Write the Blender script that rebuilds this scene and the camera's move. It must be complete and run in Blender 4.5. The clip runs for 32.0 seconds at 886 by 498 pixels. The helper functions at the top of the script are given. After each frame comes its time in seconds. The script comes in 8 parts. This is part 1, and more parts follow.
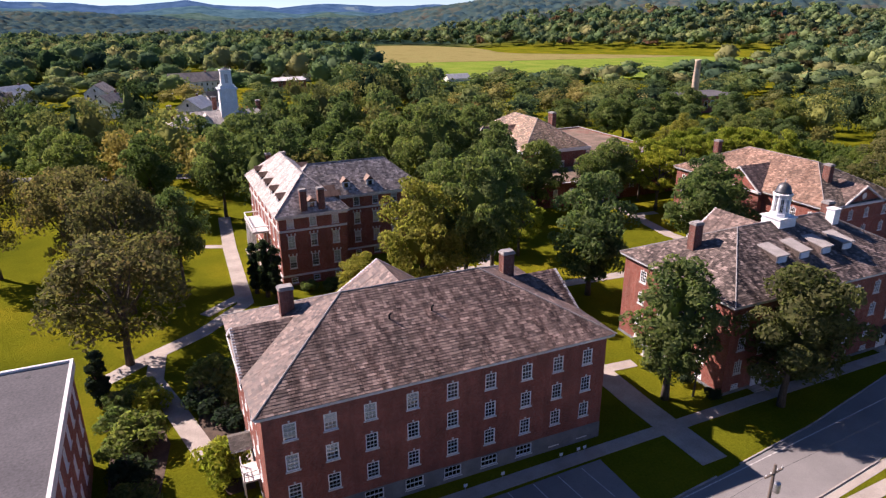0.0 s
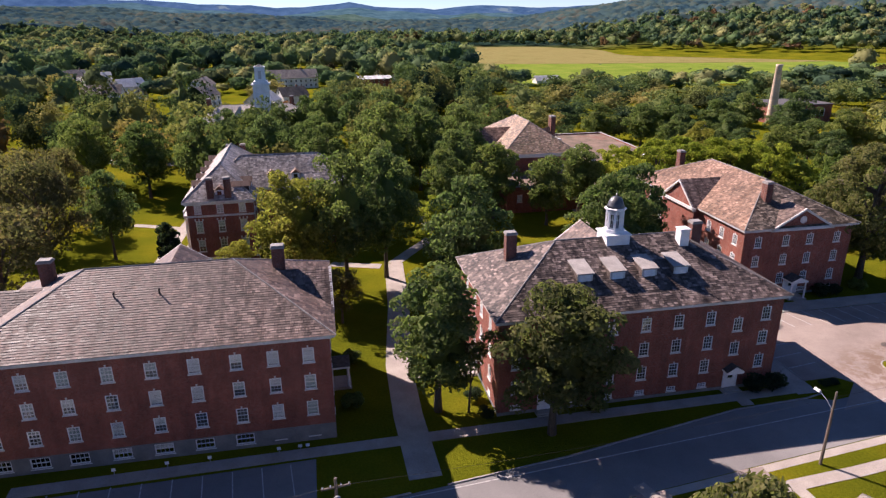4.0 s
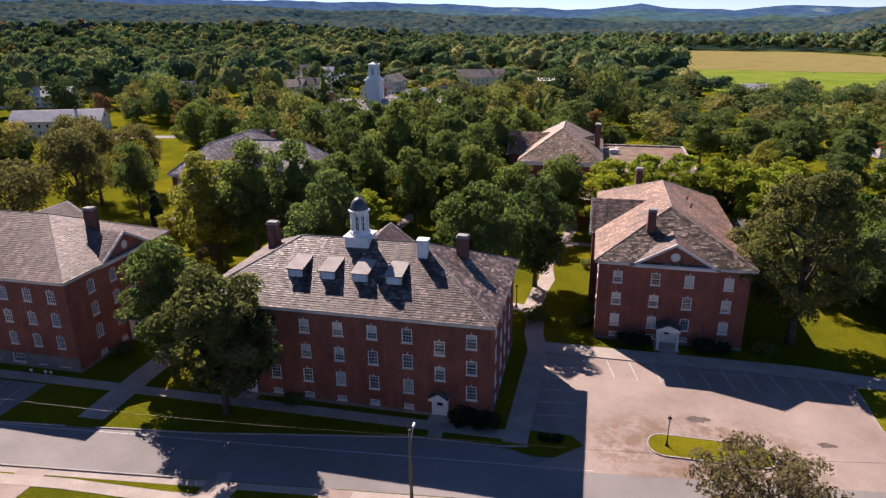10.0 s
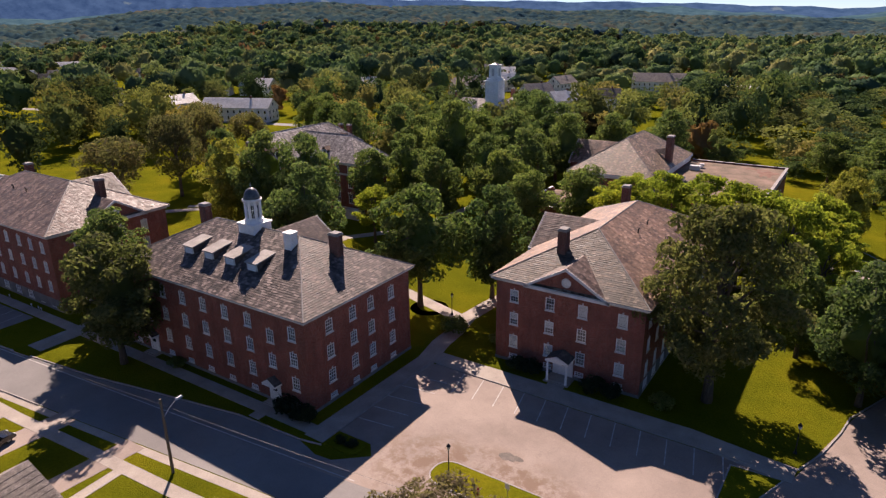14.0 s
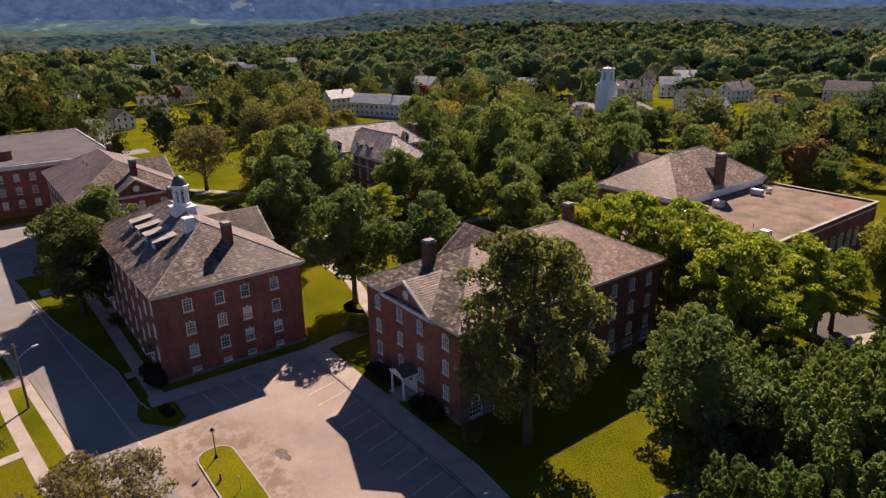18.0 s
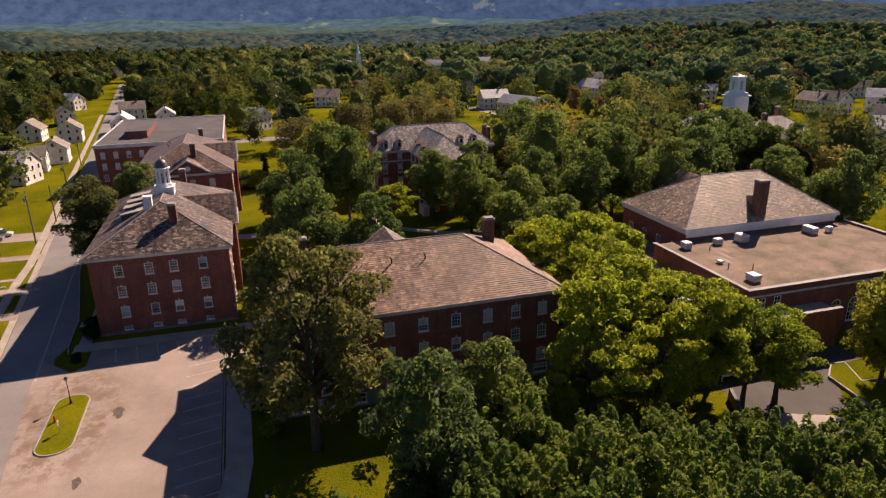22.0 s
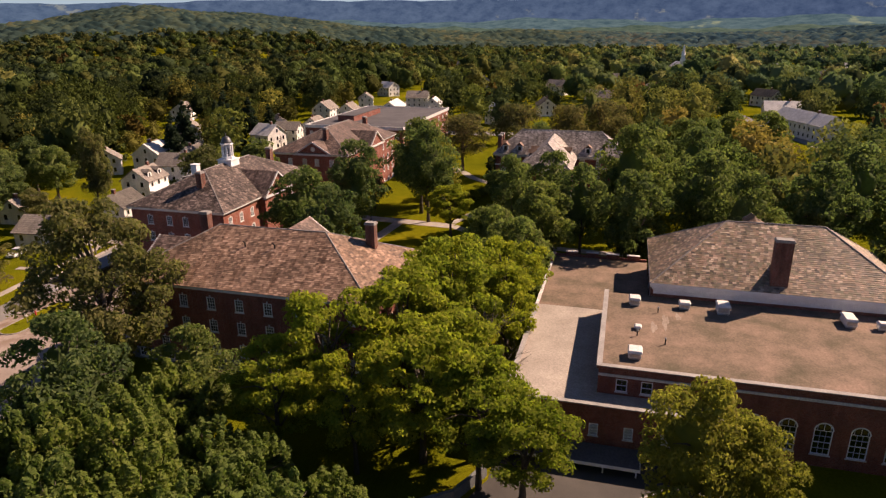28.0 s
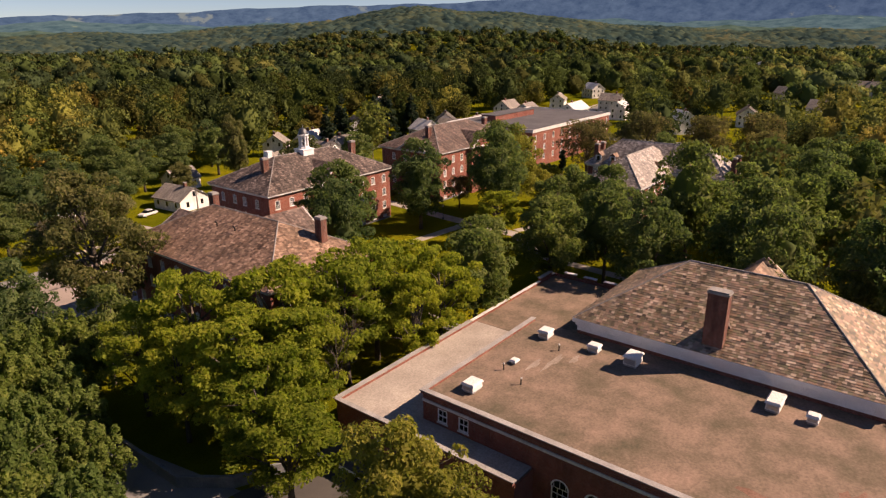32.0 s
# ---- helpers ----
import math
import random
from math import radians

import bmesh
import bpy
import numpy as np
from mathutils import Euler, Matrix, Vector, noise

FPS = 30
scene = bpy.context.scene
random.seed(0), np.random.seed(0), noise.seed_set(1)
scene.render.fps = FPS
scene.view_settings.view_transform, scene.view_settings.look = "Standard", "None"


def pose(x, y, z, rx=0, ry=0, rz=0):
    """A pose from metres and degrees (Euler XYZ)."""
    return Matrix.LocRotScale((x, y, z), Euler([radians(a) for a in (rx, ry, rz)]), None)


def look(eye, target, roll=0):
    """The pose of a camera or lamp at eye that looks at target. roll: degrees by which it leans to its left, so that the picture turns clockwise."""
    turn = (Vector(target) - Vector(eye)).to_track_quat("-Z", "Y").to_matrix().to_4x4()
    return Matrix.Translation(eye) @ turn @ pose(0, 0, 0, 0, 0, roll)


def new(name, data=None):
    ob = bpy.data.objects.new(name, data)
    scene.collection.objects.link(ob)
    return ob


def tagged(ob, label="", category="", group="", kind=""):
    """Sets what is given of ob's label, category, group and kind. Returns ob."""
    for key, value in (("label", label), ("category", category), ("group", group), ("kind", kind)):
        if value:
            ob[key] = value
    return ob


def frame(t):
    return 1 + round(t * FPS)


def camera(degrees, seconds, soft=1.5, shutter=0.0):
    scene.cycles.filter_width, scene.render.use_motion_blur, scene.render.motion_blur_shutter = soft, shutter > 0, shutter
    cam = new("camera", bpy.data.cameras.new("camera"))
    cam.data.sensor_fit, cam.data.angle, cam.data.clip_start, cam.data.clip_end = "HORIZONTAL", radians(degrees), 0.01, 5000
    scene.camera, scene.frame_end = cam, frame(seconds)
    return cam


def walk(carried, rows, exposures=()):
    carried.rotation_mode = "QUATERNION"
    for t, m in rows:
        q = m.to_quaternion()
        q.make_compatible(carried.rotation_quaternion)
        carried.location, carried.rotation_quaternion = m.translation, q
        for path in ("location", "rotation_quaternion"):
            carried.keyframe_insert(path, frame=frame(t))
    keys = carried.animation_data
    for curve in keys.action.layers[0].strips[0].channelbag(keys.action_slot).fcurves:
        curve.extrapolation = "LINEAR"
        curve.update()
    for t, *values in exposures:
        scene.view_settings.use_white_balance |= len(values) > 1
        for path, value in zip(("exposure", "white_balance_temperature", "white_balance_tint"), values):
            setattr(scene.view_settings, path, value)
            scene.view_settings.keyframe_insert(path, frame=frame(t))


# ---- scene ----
cam = camera(68.39, 32.0, soft=1.3)
# seconds, eye x, y, z, yaw, pitch, roll
PATH = [
    (0, 1.399, -0.673, 44.582, -24.211, -20.207, -0.22),
    (0.5, 6.473, -2.842, 44.555, -22.686, -20.197, -0.25),
    (1, 11.503, -4.809, 44.6, -21.14, -20.198, -0.228),
    (1.5, 16.595, -6.694, 44.476, -19.582, -20.139, -0.294),
    (2, 21.63, -8.361, 44.356, -18.043, -20.12, -0.298),
    (2.5, 26.73, -9.977, 44.273, -16.402, -20.102, -0.351),
    (3, 31.728, -11.424, 44.228, -14.691, -20.094, -0.292),
    (3.5, 36.849, -12.723, 44.151, -12.888, -20.067, -0.311),
    (5.5, 57.674, -16.291, 43.91, -5.758, -19.991, -0.484),
    (6, 62.976, -16.803, 43.813, -3.88, -19.965, -0.506),
    (6.5, 68.319, -17.153, 43.754, -1.982, -19.93, -0.517),
    (7, 73.674, -17.247, 43.697, 0.046, -19.896, -0.547),
    (7.5, 78.679, -17.299, 43.608, 2.025, -19.861, -0.586),
    (8, 84.376, -17.024, 43.556, 4.305, -19.828, -0.584),
    (8.5, 89.69, -16.537, 43.472, 6.535, -19.794, -0.591),
    (9, 94.948, -15.871, 43.391, 8.676, -19.761, -0.607),
    (9.5, 100.197, -15.007, 43.345, 10.946, -19.739, -0.632),
    (10, 105.099, -14.02, 43.268, 13.137, -19.677, -0.656),
    (10.5, 110.544, -12.706, 43.227, 15.678, -19.655, -0.64),
    (11, 115.651, -11.081, 43.188, 18.19, -19.644, -0.683),
    (11.5, 120.675, -9.335, 43.15, 20.731, -19.613, -0.676),
    (12, 125.624, -7.282, 43.115, 23.312, -19.592, -0.697),
    (12.5, 130.453, -5.015, 43.115, 25.903, -19.562, -0.729),
    (13, 135.301, -2.56, 43.014, 28.464, -19.493, -0.79),
    (13.5, 139.969, 0.063, 43.052, 30.965, -19.474, -0.751),
    (14, 144.165, 2.719, 43.092, 33.375, -19.435, -0.732),
    (14.5, 148.994, 6.006, 43.133, 36.165, -19.397, -0.762),
    (16.5, 165.385, 20.53, 43.171, 45.889, -19.329, -0.973),
    (17, 168.764, 24.138, 43.218, 48.066, -19.303, -0.963),
    (17.5, 172.469, 28.475, 43.196, 50.543, -19.227, -0.984),
    (18, 175.551, 32.459, 43.245, 52.798, -19.212, -0.945),
    (18.5, 178.613, 36.835, 43.259, 55.252, -19.178, -0.946),
    (19, 181.669, 41.636, 43.274, 57.956, -19.144, -0.878),
    (19.5, 184.288, 46.337, 43.221, 60.488, -19.08, -0.88),
    (20, 186.678, 51.145, 43.237, 62.989, -19.057, -0.803),
    (20.5, 188.912, 56.139, 43.254, 65.449, -19.024, -0.796),
    (21, 190.821, 60.865, 43.202, 67.778, -18.992, -0.83),
    (21.5, 192.659, 66.382, 43.184, 70.455, -18.97, -0.774),
    (22, 194.077, 71.254, 43.132, 72.821, -18.949, -0.75),
    (22.5, 195.427, 76.838, 43.081, 75.546, -18.928, -0.696),
    (23, 196.403, 81.793, 43.029, 77.999, -18.908, -0.683),
    (23.5, 197.214, 87.16, 42.977, 80.66, -18.878, -0.641),
    (24, 197.802, 92.888, 42.994, 83.49, -18.849, -0.641),
    (24.5, 198.019, 97.983, 43.045, 86.058, -18.84, -0.611),
    (25, 197.969, 103.418, 43.027, 88.944, -18.822, -0.553),
    (25.5, 197.576, 108.849, 43.043, 91.798, -18.804, -0.525),
    (27.5, 194.362, 129.803, 42.998, 102.925, -18.748, -0.43),
    (28, 192.687, 135.11, 42.976, 105.439, -18.733, -0.45),
    (28.5, 190.866, 140.279, 42.988, 107.921, -18.738, -0.431),
    (29, 188.87, 145.397, 43.033, 110.5, -18.714, -0.445),
    (29.5, 186.694, 150.351, 43.077, 113.147, -18.7, -0.42),
    (30, 184.237, 155.15, 43.155, 116.281, -18.677, -0.416),
    (30.5, 181.572, 159.682, 43.231, 119.483, -18.684, -0.395),
    (31, 178.719, 164.051, 43.237, 122.322, -18.682, -0.406),
    (31.5, 175.676, 168.145, 43.277, 125.328, -18.67, -0.428),
    (32, 172.527, 172.037, 43.245, 128.132, -18.669, -0.433),
]
# the white balance warms slowly along the flight
TINTS = [(0, 1.26, 5800, 26), (5, 1.23, 5800, 25), (9, 1.19, 5920, 24), (13, 1.08, 6200, 24), (17, 1.0, 6500, 24), (21, 0.91, 6950, 25), (32, 0.88, 7350, 26)]
walk(cam, [(t, pose(x, y, z, 90 + pitch, -roll, yaw)) for t, x, y, z, yaw, pitch, roll in PATH], TINTS)

# ---- world and sun ----
SUN_AWAY = Vector((10.6, -12.0, -13.1)).normalized()
SUN_AZ = math.atan2(-SUN_AWAY.x, -SUN_AWAY.y)
SUN_EL = math.asin(-SUN_AWAY.z)
world = bpy.data.worlds.new("world")
scene.world = world
world.use_nodes = True
wn = world.node_tree.nodes
sky = wn.new("ShaderNodeTexSky")
sky.sky_type, sky.sun_disc = "NISHITA", False
sky.sun_elevation, sky.sun_rotation = SUN_EL, SUN_AZ
sky.air_density, sky.dust_density, sky.ozone_density = 1.0, 0.05, 5.0
sky.altitude = 3200.0
world.node_tree.links.new(sky.outputs["Color"], wn["Background"].inputs["Color"])
wn["Background"].inputs["Strength"].default_value = 0.052
sun_data = bpy.data.lights.new("sun", "SUN")
sun_data.energy, sun_data.angle, sun_data.color = 5.0, radians(0.55), (1.0, 0.82, 0.64)
sun = new("sun", sun_data)
sun.matrix_world = look((0, 0, 300), Vector((0, 0, 300)) + SUN_AWAY)


# ---- materials ----
def material(name, rough=0.8, metal=0.0, spec=0.3):
    m = bpy.data.materials.new(name)
    m.use_nodes = True
    b = m.node_tree.nodes["Principled BSDF"]
    b.inputs["Roughness"].default_value = rough
    b.inputs["Metallic"].default_value = metal
    b.inputs["Specular IOR Level"].default_value = spec
    return m, m.node_tree, b


def node(tree, kind, **kw):
    n = tree.nodes.new("ShaderNode" + kind)
    for k, v in kw.items():
        n.inputs[k.replace("_", " ")].default_value = v
    return n


def coords(tree, kind):
    return tree.nodes.new("ShaderNodeTexCoord").outputs[kind]


def ramp(tree, fac, stops):
    r = tree.nodes.new("ShaderNodeValToRGB")
    els = r.color_ramp.elements
    while len(els) < len(stops):
        els.new(0.5)
    for e, (p, c) in zip(els, stops):
        e.position, e.color = p, (*c, 1)
    tree.links.new(fac, r.inputs["Fac"])
    return r.outputs["Color"]


def noise_tex(tree, vec, scale, detail=4.0, rough=0.55, stretch=None):
    n = node(tree, "TexNoise", Scale=scale, Detail=detail, Roughness=rough)
    if stretch:
        mp = tree.nodes.new("ShaderNodeMapping")
        mp.inputs["Scale"].default_value = stretch
        tree.links.new(vec, mp.inputs["Vector"])
        vec = mp.outputs["Vector"]
    tree.links.new(vec, n.inputs["Vector"])
    return n.outputs["Fac"]


def mix(tree, fac, a, b, mode="MIX"):
    m = tree.nodes.new("ShaderNodeMix")
    m.data_type, m.blend_type = "RGBA", mode
    for sock, v in ((m.inputs[0], fac), (m.inputs[6], a), (m.inputs[7], b)):
        if isinstance(v, (int, float)):
            sock.default_value = v
        elif isinstance(v, tuple):
            sock.default_value = (*v, 1)
        else:
            tree.links.new(v, sock)
    return m.outputs[2]


def bump(tree, bsdf, height, strength=0.4, dist=0.02):
    b = node(tree, "Bump", Strength=strength, Distance=dist)
    tree.links.new(height, b.inputs["Height"])
    tree.links.new(b.outputs["Normal"], bsdf.inputs["Normal"])


def grain_material(name, dark, light, scale=1.2, fine=25.0, rough=0.85, metal=0.0, spec=0.3, bumpy=0.3, stretch=None, source="Object"):
    """Two scales of variation between two colours, with a fine relief."""
    m, t, b = material(name, rough, metal, spec)
    vec = coords(t, source)
    big = noise_tex(t, vec, scale, 5, 0.6, stretch)
    small = noise_tex(t, vec, fine, 3, 0.6, stretch)
    mid = tuple((a + c) / 2 for a, c in zip(dark, light))
    c1 = ramp(t, big, ((0.3, dark), (0.52, mid), (0.72, light)))
    c2 = ramp(t, small, ((0.3, (0.72, 0.72, 0.72)), (0.7, (1.12, 1.12, 1.12))))
    t.links.new(mix(t, 1.0, c1, c2, "MULTIPLY"), b.inputs["Base Color"])
    if bumpy:
        bump(t, b, small, bumpy, 0.03)
    return m


def course_material(name, colours, width, height, mortar, mortar_size, stain, rough=0.85, bumpy=0.5, offset=0.5, patch=0.25, spec=0.3):
    """Courses of bricks or slates laid by the UV map in metres, each of its own tint, with stains over them."""
    m, t, b = material(name, rough, spec=spec)
    uv = coords(t, "UV")
    br = node(t, "TexBrick", Scale=1.0)
    br.offset = offset
    for key, v in (("Mortar Size", mortar_size), ("Brick Width", width), ("Row Height", height), ("Bias", 0.0), ("Mortar Smooth", 0.3)):
        br.inputs[key].default_value = v
    br.inputs["Color1"].default_value, br.inputs["Color2"].default_value = (0, 0, 0, 1), (1, 1, 1, 1)
    br.inputs["Mortar"].default_value = (0.5, 0.5, 0.5, 1)
    t.links.new(uv, br.inputs["Vector"])
    tint = ramp(t, br.outputs["Color"], colours)
    body = mix(t, br.outputs["Fac"], tint, mortar)
    big = noise_tex(t, coords(t, "Object"), patch, 6, 0.65)
    streak = noise_tex(t, uv, 0.6, 5, 0.65, (1.6, 0.35, 1.0))
    body = mix(t, 1.0, body, ramp(t, big, ((0.28, (0.72, 0.7, 0.7)), (0.7, (1.2, 1.16, 1.1)))), "MULTIPLY")
    body = mix(t, 1.0, body, ramp(t, streak, ((0.36, stain), (0.6, (1.06, 1.05, 1.03)))), "MULTIPLY")
    t.links.new(body, b.inputs["Base Color"])
    fine = noise_tex(t, uv, 18, 3)
    bump(t, b, mix(t, 0.35, br.outputs["Color"], fine), bumpy, 0.03)
    return m


BRICK = course_material("brick", ((0.0, (0.15, 0.042, 0.03)), (0.5, (0.215, 0.06, 0.042)), (1.0, (0.28, 0.088, 0.06))), 0.22, 0.075, (0.26, 0.17, 0.14), 0.01, (0.78, 0.76, 0.76), 0.9, 0.3)
BRICK_DARK = course_material("chimney_brick", ((0.0, (0.11, 0.04, 0.03)), (0.5, (0.16, 0.054, 0.038)), (1.0, (0.22, 0.085, 0.06))), 0.22, 0.075, (0.2, 0.15, 0.13), 0.012, (0.55, 0.52, 0.5), 0.9, 0.3)
TAN_BRICK = course_material("tan_brick", ((0.0, (0.6, 0.48, 0.34)), (0.5, (0.68, 0.55, 0.4)), (1.0, (0.72, 0.6, 0.46))), 0.22, 0.075, (0.45, 0.4, 0.33), 0.012, (0.75, 0.72, 0.7), 0.9, 0.3)
def slate_material(name, dark, mid, light, stain, rough=0.5, spec=0.45, extra=None):
    """Slates, each of its own tint, under broad weathering and dark streaks that run down the slope."""
    m, t, b = material(name, rough, spec=spec)
    isle = t.nodes.new("ShaderNodeNewGeometry").outputs["Random Per Island"]
    uv, vec = coords(t, "UV"), coords(t, "Object")
    body = ramp(t, isle, extra or ((0.0, tuple(a * 0.75 for a in dark)), (0.3, tuple((a * 0.6 + c * 0.4) for a, c in zip(dark, mid))), (0.62, mid), (0.9, light), (1.0, tuple(a * 1.25 for a in light))))
    patch = noise_tex(t, vec, 0.22, 6, 0.62)
    body = mix(t, 1.0, body, ramp(t, patch, ((0.3, (0.6, 0.61, 0.58)), (0.7, (1.25, 1.19, 1.14)))), "MULTIPLY")
    streak = noise_tex(t, uv, 0.55, 5, 0.75, (2.0, 0.3, 1.0))
    body = mix(t, 1.0, body, ramp(t, streak, ((0.39, stain), (0.53, (1.08, 1.07, 1.06)))), "MULTIPLY")
    t.links.new(body, b.inputs["Base Color"])
    t.links.new(ramp(t, isle, ((0.0, (rough - 0.1,) * 3), (1.0, (rough + 0.15,) * 3))), b.inputs["Roughness"])
    bump(t, b, noise_tex(t, vec, 9, 3), 0.35, 0.03)
    return m


SLATE = slate_material("slate", (0.098, 0.074, 0.064), (0.152, 0.114, 0.1), (0.225, 0.172, 0.15), (0.42, 0.36, 0.345), 0.56, 0.28)
SLATE_WARM = slate_material("warm_slate", (0.160, 0.108, 0.081), (0.251, 0.170, 0.127), (0.348, 0.244, 0.186), (0.641, 0.581, 0.539), 0.58, 0.24)
SLATE_GREEN = slate_material("mossy_slate", (0.057, 0.046, 0.041), (0.129, 0.103, 0.093), (0.242, 0.197, 0.178), (0.272, 0.259, 0.257), 0.56, 0.26)
SLATE_MIXED = slate_material("mixed_slate", (0.097, 0.066, 0.048), (0.302, 0.204, 0.144), (0.508, 0.357, 0.270), (0.900, 0.857, 0.738), 0.54, 0.35, ((0.0, (0.076, 0.061, 0.052)), (0.15, (0.162, 0.138, 0.090)), (0.3, (0.292, 0.194, 0.144)), (0.45, (0.140, 0.120, 0.099)), (0.6, (0.367, 0.245, 0.184)), (0.75, (0.184, 0.168, 0.108)), (0.88, (0.432, 0.326, 0.252)), (1.0, (0.540, 0.428, 0.333))))
SLATE_PALE = slate_material("pale_slate", (0.192, 0.170, 0.155), (0.326, 0.290, 0.265), (0.461, 0.420, 0.385), (0.595, 0.580, 0.560), 0.5, 0.5)
SLATE_MOTTLED = slate_material("mottled_slate", (0.05, 0.043, 0.036), (0.12, 0.1, 0.082), (0.27, 0.23, 0.19), (0.5, 0.46, 0.42), 0.58, 0.25)
SHINGLE = course_material("asphalt_shingle", ((0.0, (0.2, 0.18, 0.165)), (0.5, (0.27, 0.25, 0.225)), (1.0, (0.33, 0.3, 0.28))), 0.3, 0.18, (0.14, 0.13, 0.12), 0.012, (0.75, 0.74, 0.74), 0.9, 0.3)
SHINGLE_PALE = course_material("pale_shingle", ((0.0, (0.42, 0.4, 0.38)), (0.5, (0.5, 0.48, 0.45)), (1.0, (0.58, 0.55, 0.52))), 0.3, 0.18, (0.3, 0.29, 0.28), 0.012, (0.75, 0.74, 0.74), 0.9, 0.3)
SHINGLE_DARK = course_material("dark_shingle", ((0.0, (0.08, 0.075, 0.07)), (0.5, (0.12, 0.11, 0.1)), (1.0, (0.16, 0.15, 0.14))), 0.3, 0.18, (0.06, 0.06, 0.055), 0.012, (0.7, 0.7, 0.7), 0.9, 0.3)
CLAPBOARD = course_material("clapboard", ((0.0, (0.72, 0.73, 0.74)), (1.0, (0.79, 0.8, 0.82))), 4.0, 0.15, (0.5, 0.5, 0.48), 0.008, (0.88, 0.87, 0.85), 0.6, 0.4)
WHITE = grain_material("white_paint", (0.713, 0.713, 0.704), (0.886, 0.886, 0.880), 0.8, 14, 0.5, bumpy=0.08)
TRIM = grain_material("weathered_white_trim", (0.500, 0.491, 0.474), (0.750, 0.737, 0.717), 0.5, 6, 0.6, bumpy=0.1)
STONE = grain_material("foundation_stone", (0.13, 0.14, 0.145), (0.23, 0.235, 0.235), 0.7, 9, 0.85)
CONCRETE = grain_material("concrete_walk", (0.28, 0.245, 0.215), (0.42, 0.375, 0.325), 0.35, 12, 0.9)
KERB = grain_material("kerb_stone", (0.26, 0.24, 0.22), (0.4, 0.37, 0.34), 0.8, 12, 0.9)
COPING = grain_material("grey_coping", (0.24, 0.23, 0.22), (0.38, 0.36, 0.34), 0.6, 8, 0.8)
CAP = grain_material("chimney_cap", (0.2, 0.19, 0.18), (0.34, 0.32, 0.3), 1.5, 9, 0.9)
GRAVEL = grain_material("roof_gravel", (0.1, 0.084, 0.054), (0.27, 0.185, 0.14), 0.28, 4, 0.95, bumpy=0.8)
LIGHT_ROOF = grain_material("pale_membrane", (0.28, 0.245, 0.21), (0.42, 0.37, 0.32), 0.22, 5, 0.8)
GREY_ROOF = grain_material("grey_membrane", (0.085, 0.083, 0.088), (0.135, 0.13, 0.135), 0.12, 4, 0.95, spec=0.1)
COPPER = grain_material("weathered_copper", (0.07, 0.075, 0.08), (0.15, 0.15, 0.15), 1.2, 9, 0.45, 0.6, 0.5)
METAL = grain_material("grey_metal", (0.35, 0.36, 0.37), (0.5, 0.5, 0.51), 0.9, 12, 0.4, 0.7, 0.5, 0.05)
UNIT = grain_material("unit_casing", (0.62, 0.61, 0.58), (0.78, 0.77, 0.74), 0.9, 8, 0.5, bumpy=0.08)
BLACK = grain_material("black_iron", (0.012, 0.012, 0.012), (0.03, 0.03, 0.03), 3, 20, 0.5, 0.3, 0.4, 0.1)
POLE_WOOD = grain_material("pole_wood", (0.12, 0.095, 0.075), (0.22, 0.18, 0.145), 1.4, 12, 0.9, stretch=(6, 6, 0.6))
PLASTER = grain_material("inner_plaster", (0.2, 0.19, 0.17), (0.28, 0.26, 0.24), 0.6, 6, 0.9, bumpy=0)
BLIND = grain_material("blind_fabric", (0.76, 0.76, 0.73), (0.88, 0.87, 0.84), 1.5, 8, 0.8, bumpy=0.05)
BLIND_GREEN = grain_material("green_shade", (0.46, 0.54, 0.5), (0.58, 0.66, 0.61), 1.5, 8, 0.8, bumpy=0.05)
RED_PAINT = grain_material("red_metal", (0.4, 0.03, 0.03), (0.52, 0.05, 0.045), 0.8, 9, 0.5)
BARK = grain_material("bark", (0.055, 0.045, 0.036), (0.14, 0.115, 0.09), 1.8, 10, 0.95, bumpy=0.8, stretch=(3, 3, 0.5))
LINE = grain_material("worn_line_paint", (0.3, 0.29, 0.28), (0.6, 0.59, 0.56), 2.2, 9, 0.8)
SOIL = grain_material("mulch", (0.06, 0.042, 0.03), (0.12, 0.085, 0.06), 1.0, 9, 0.95, bumpy=0.6)
GREEN_ROOF = grain_material("green_metal_roof", (0.03, 0.12, 0.1), (0.05, 0.17, 0.14), 0.8, 9, 0.5)


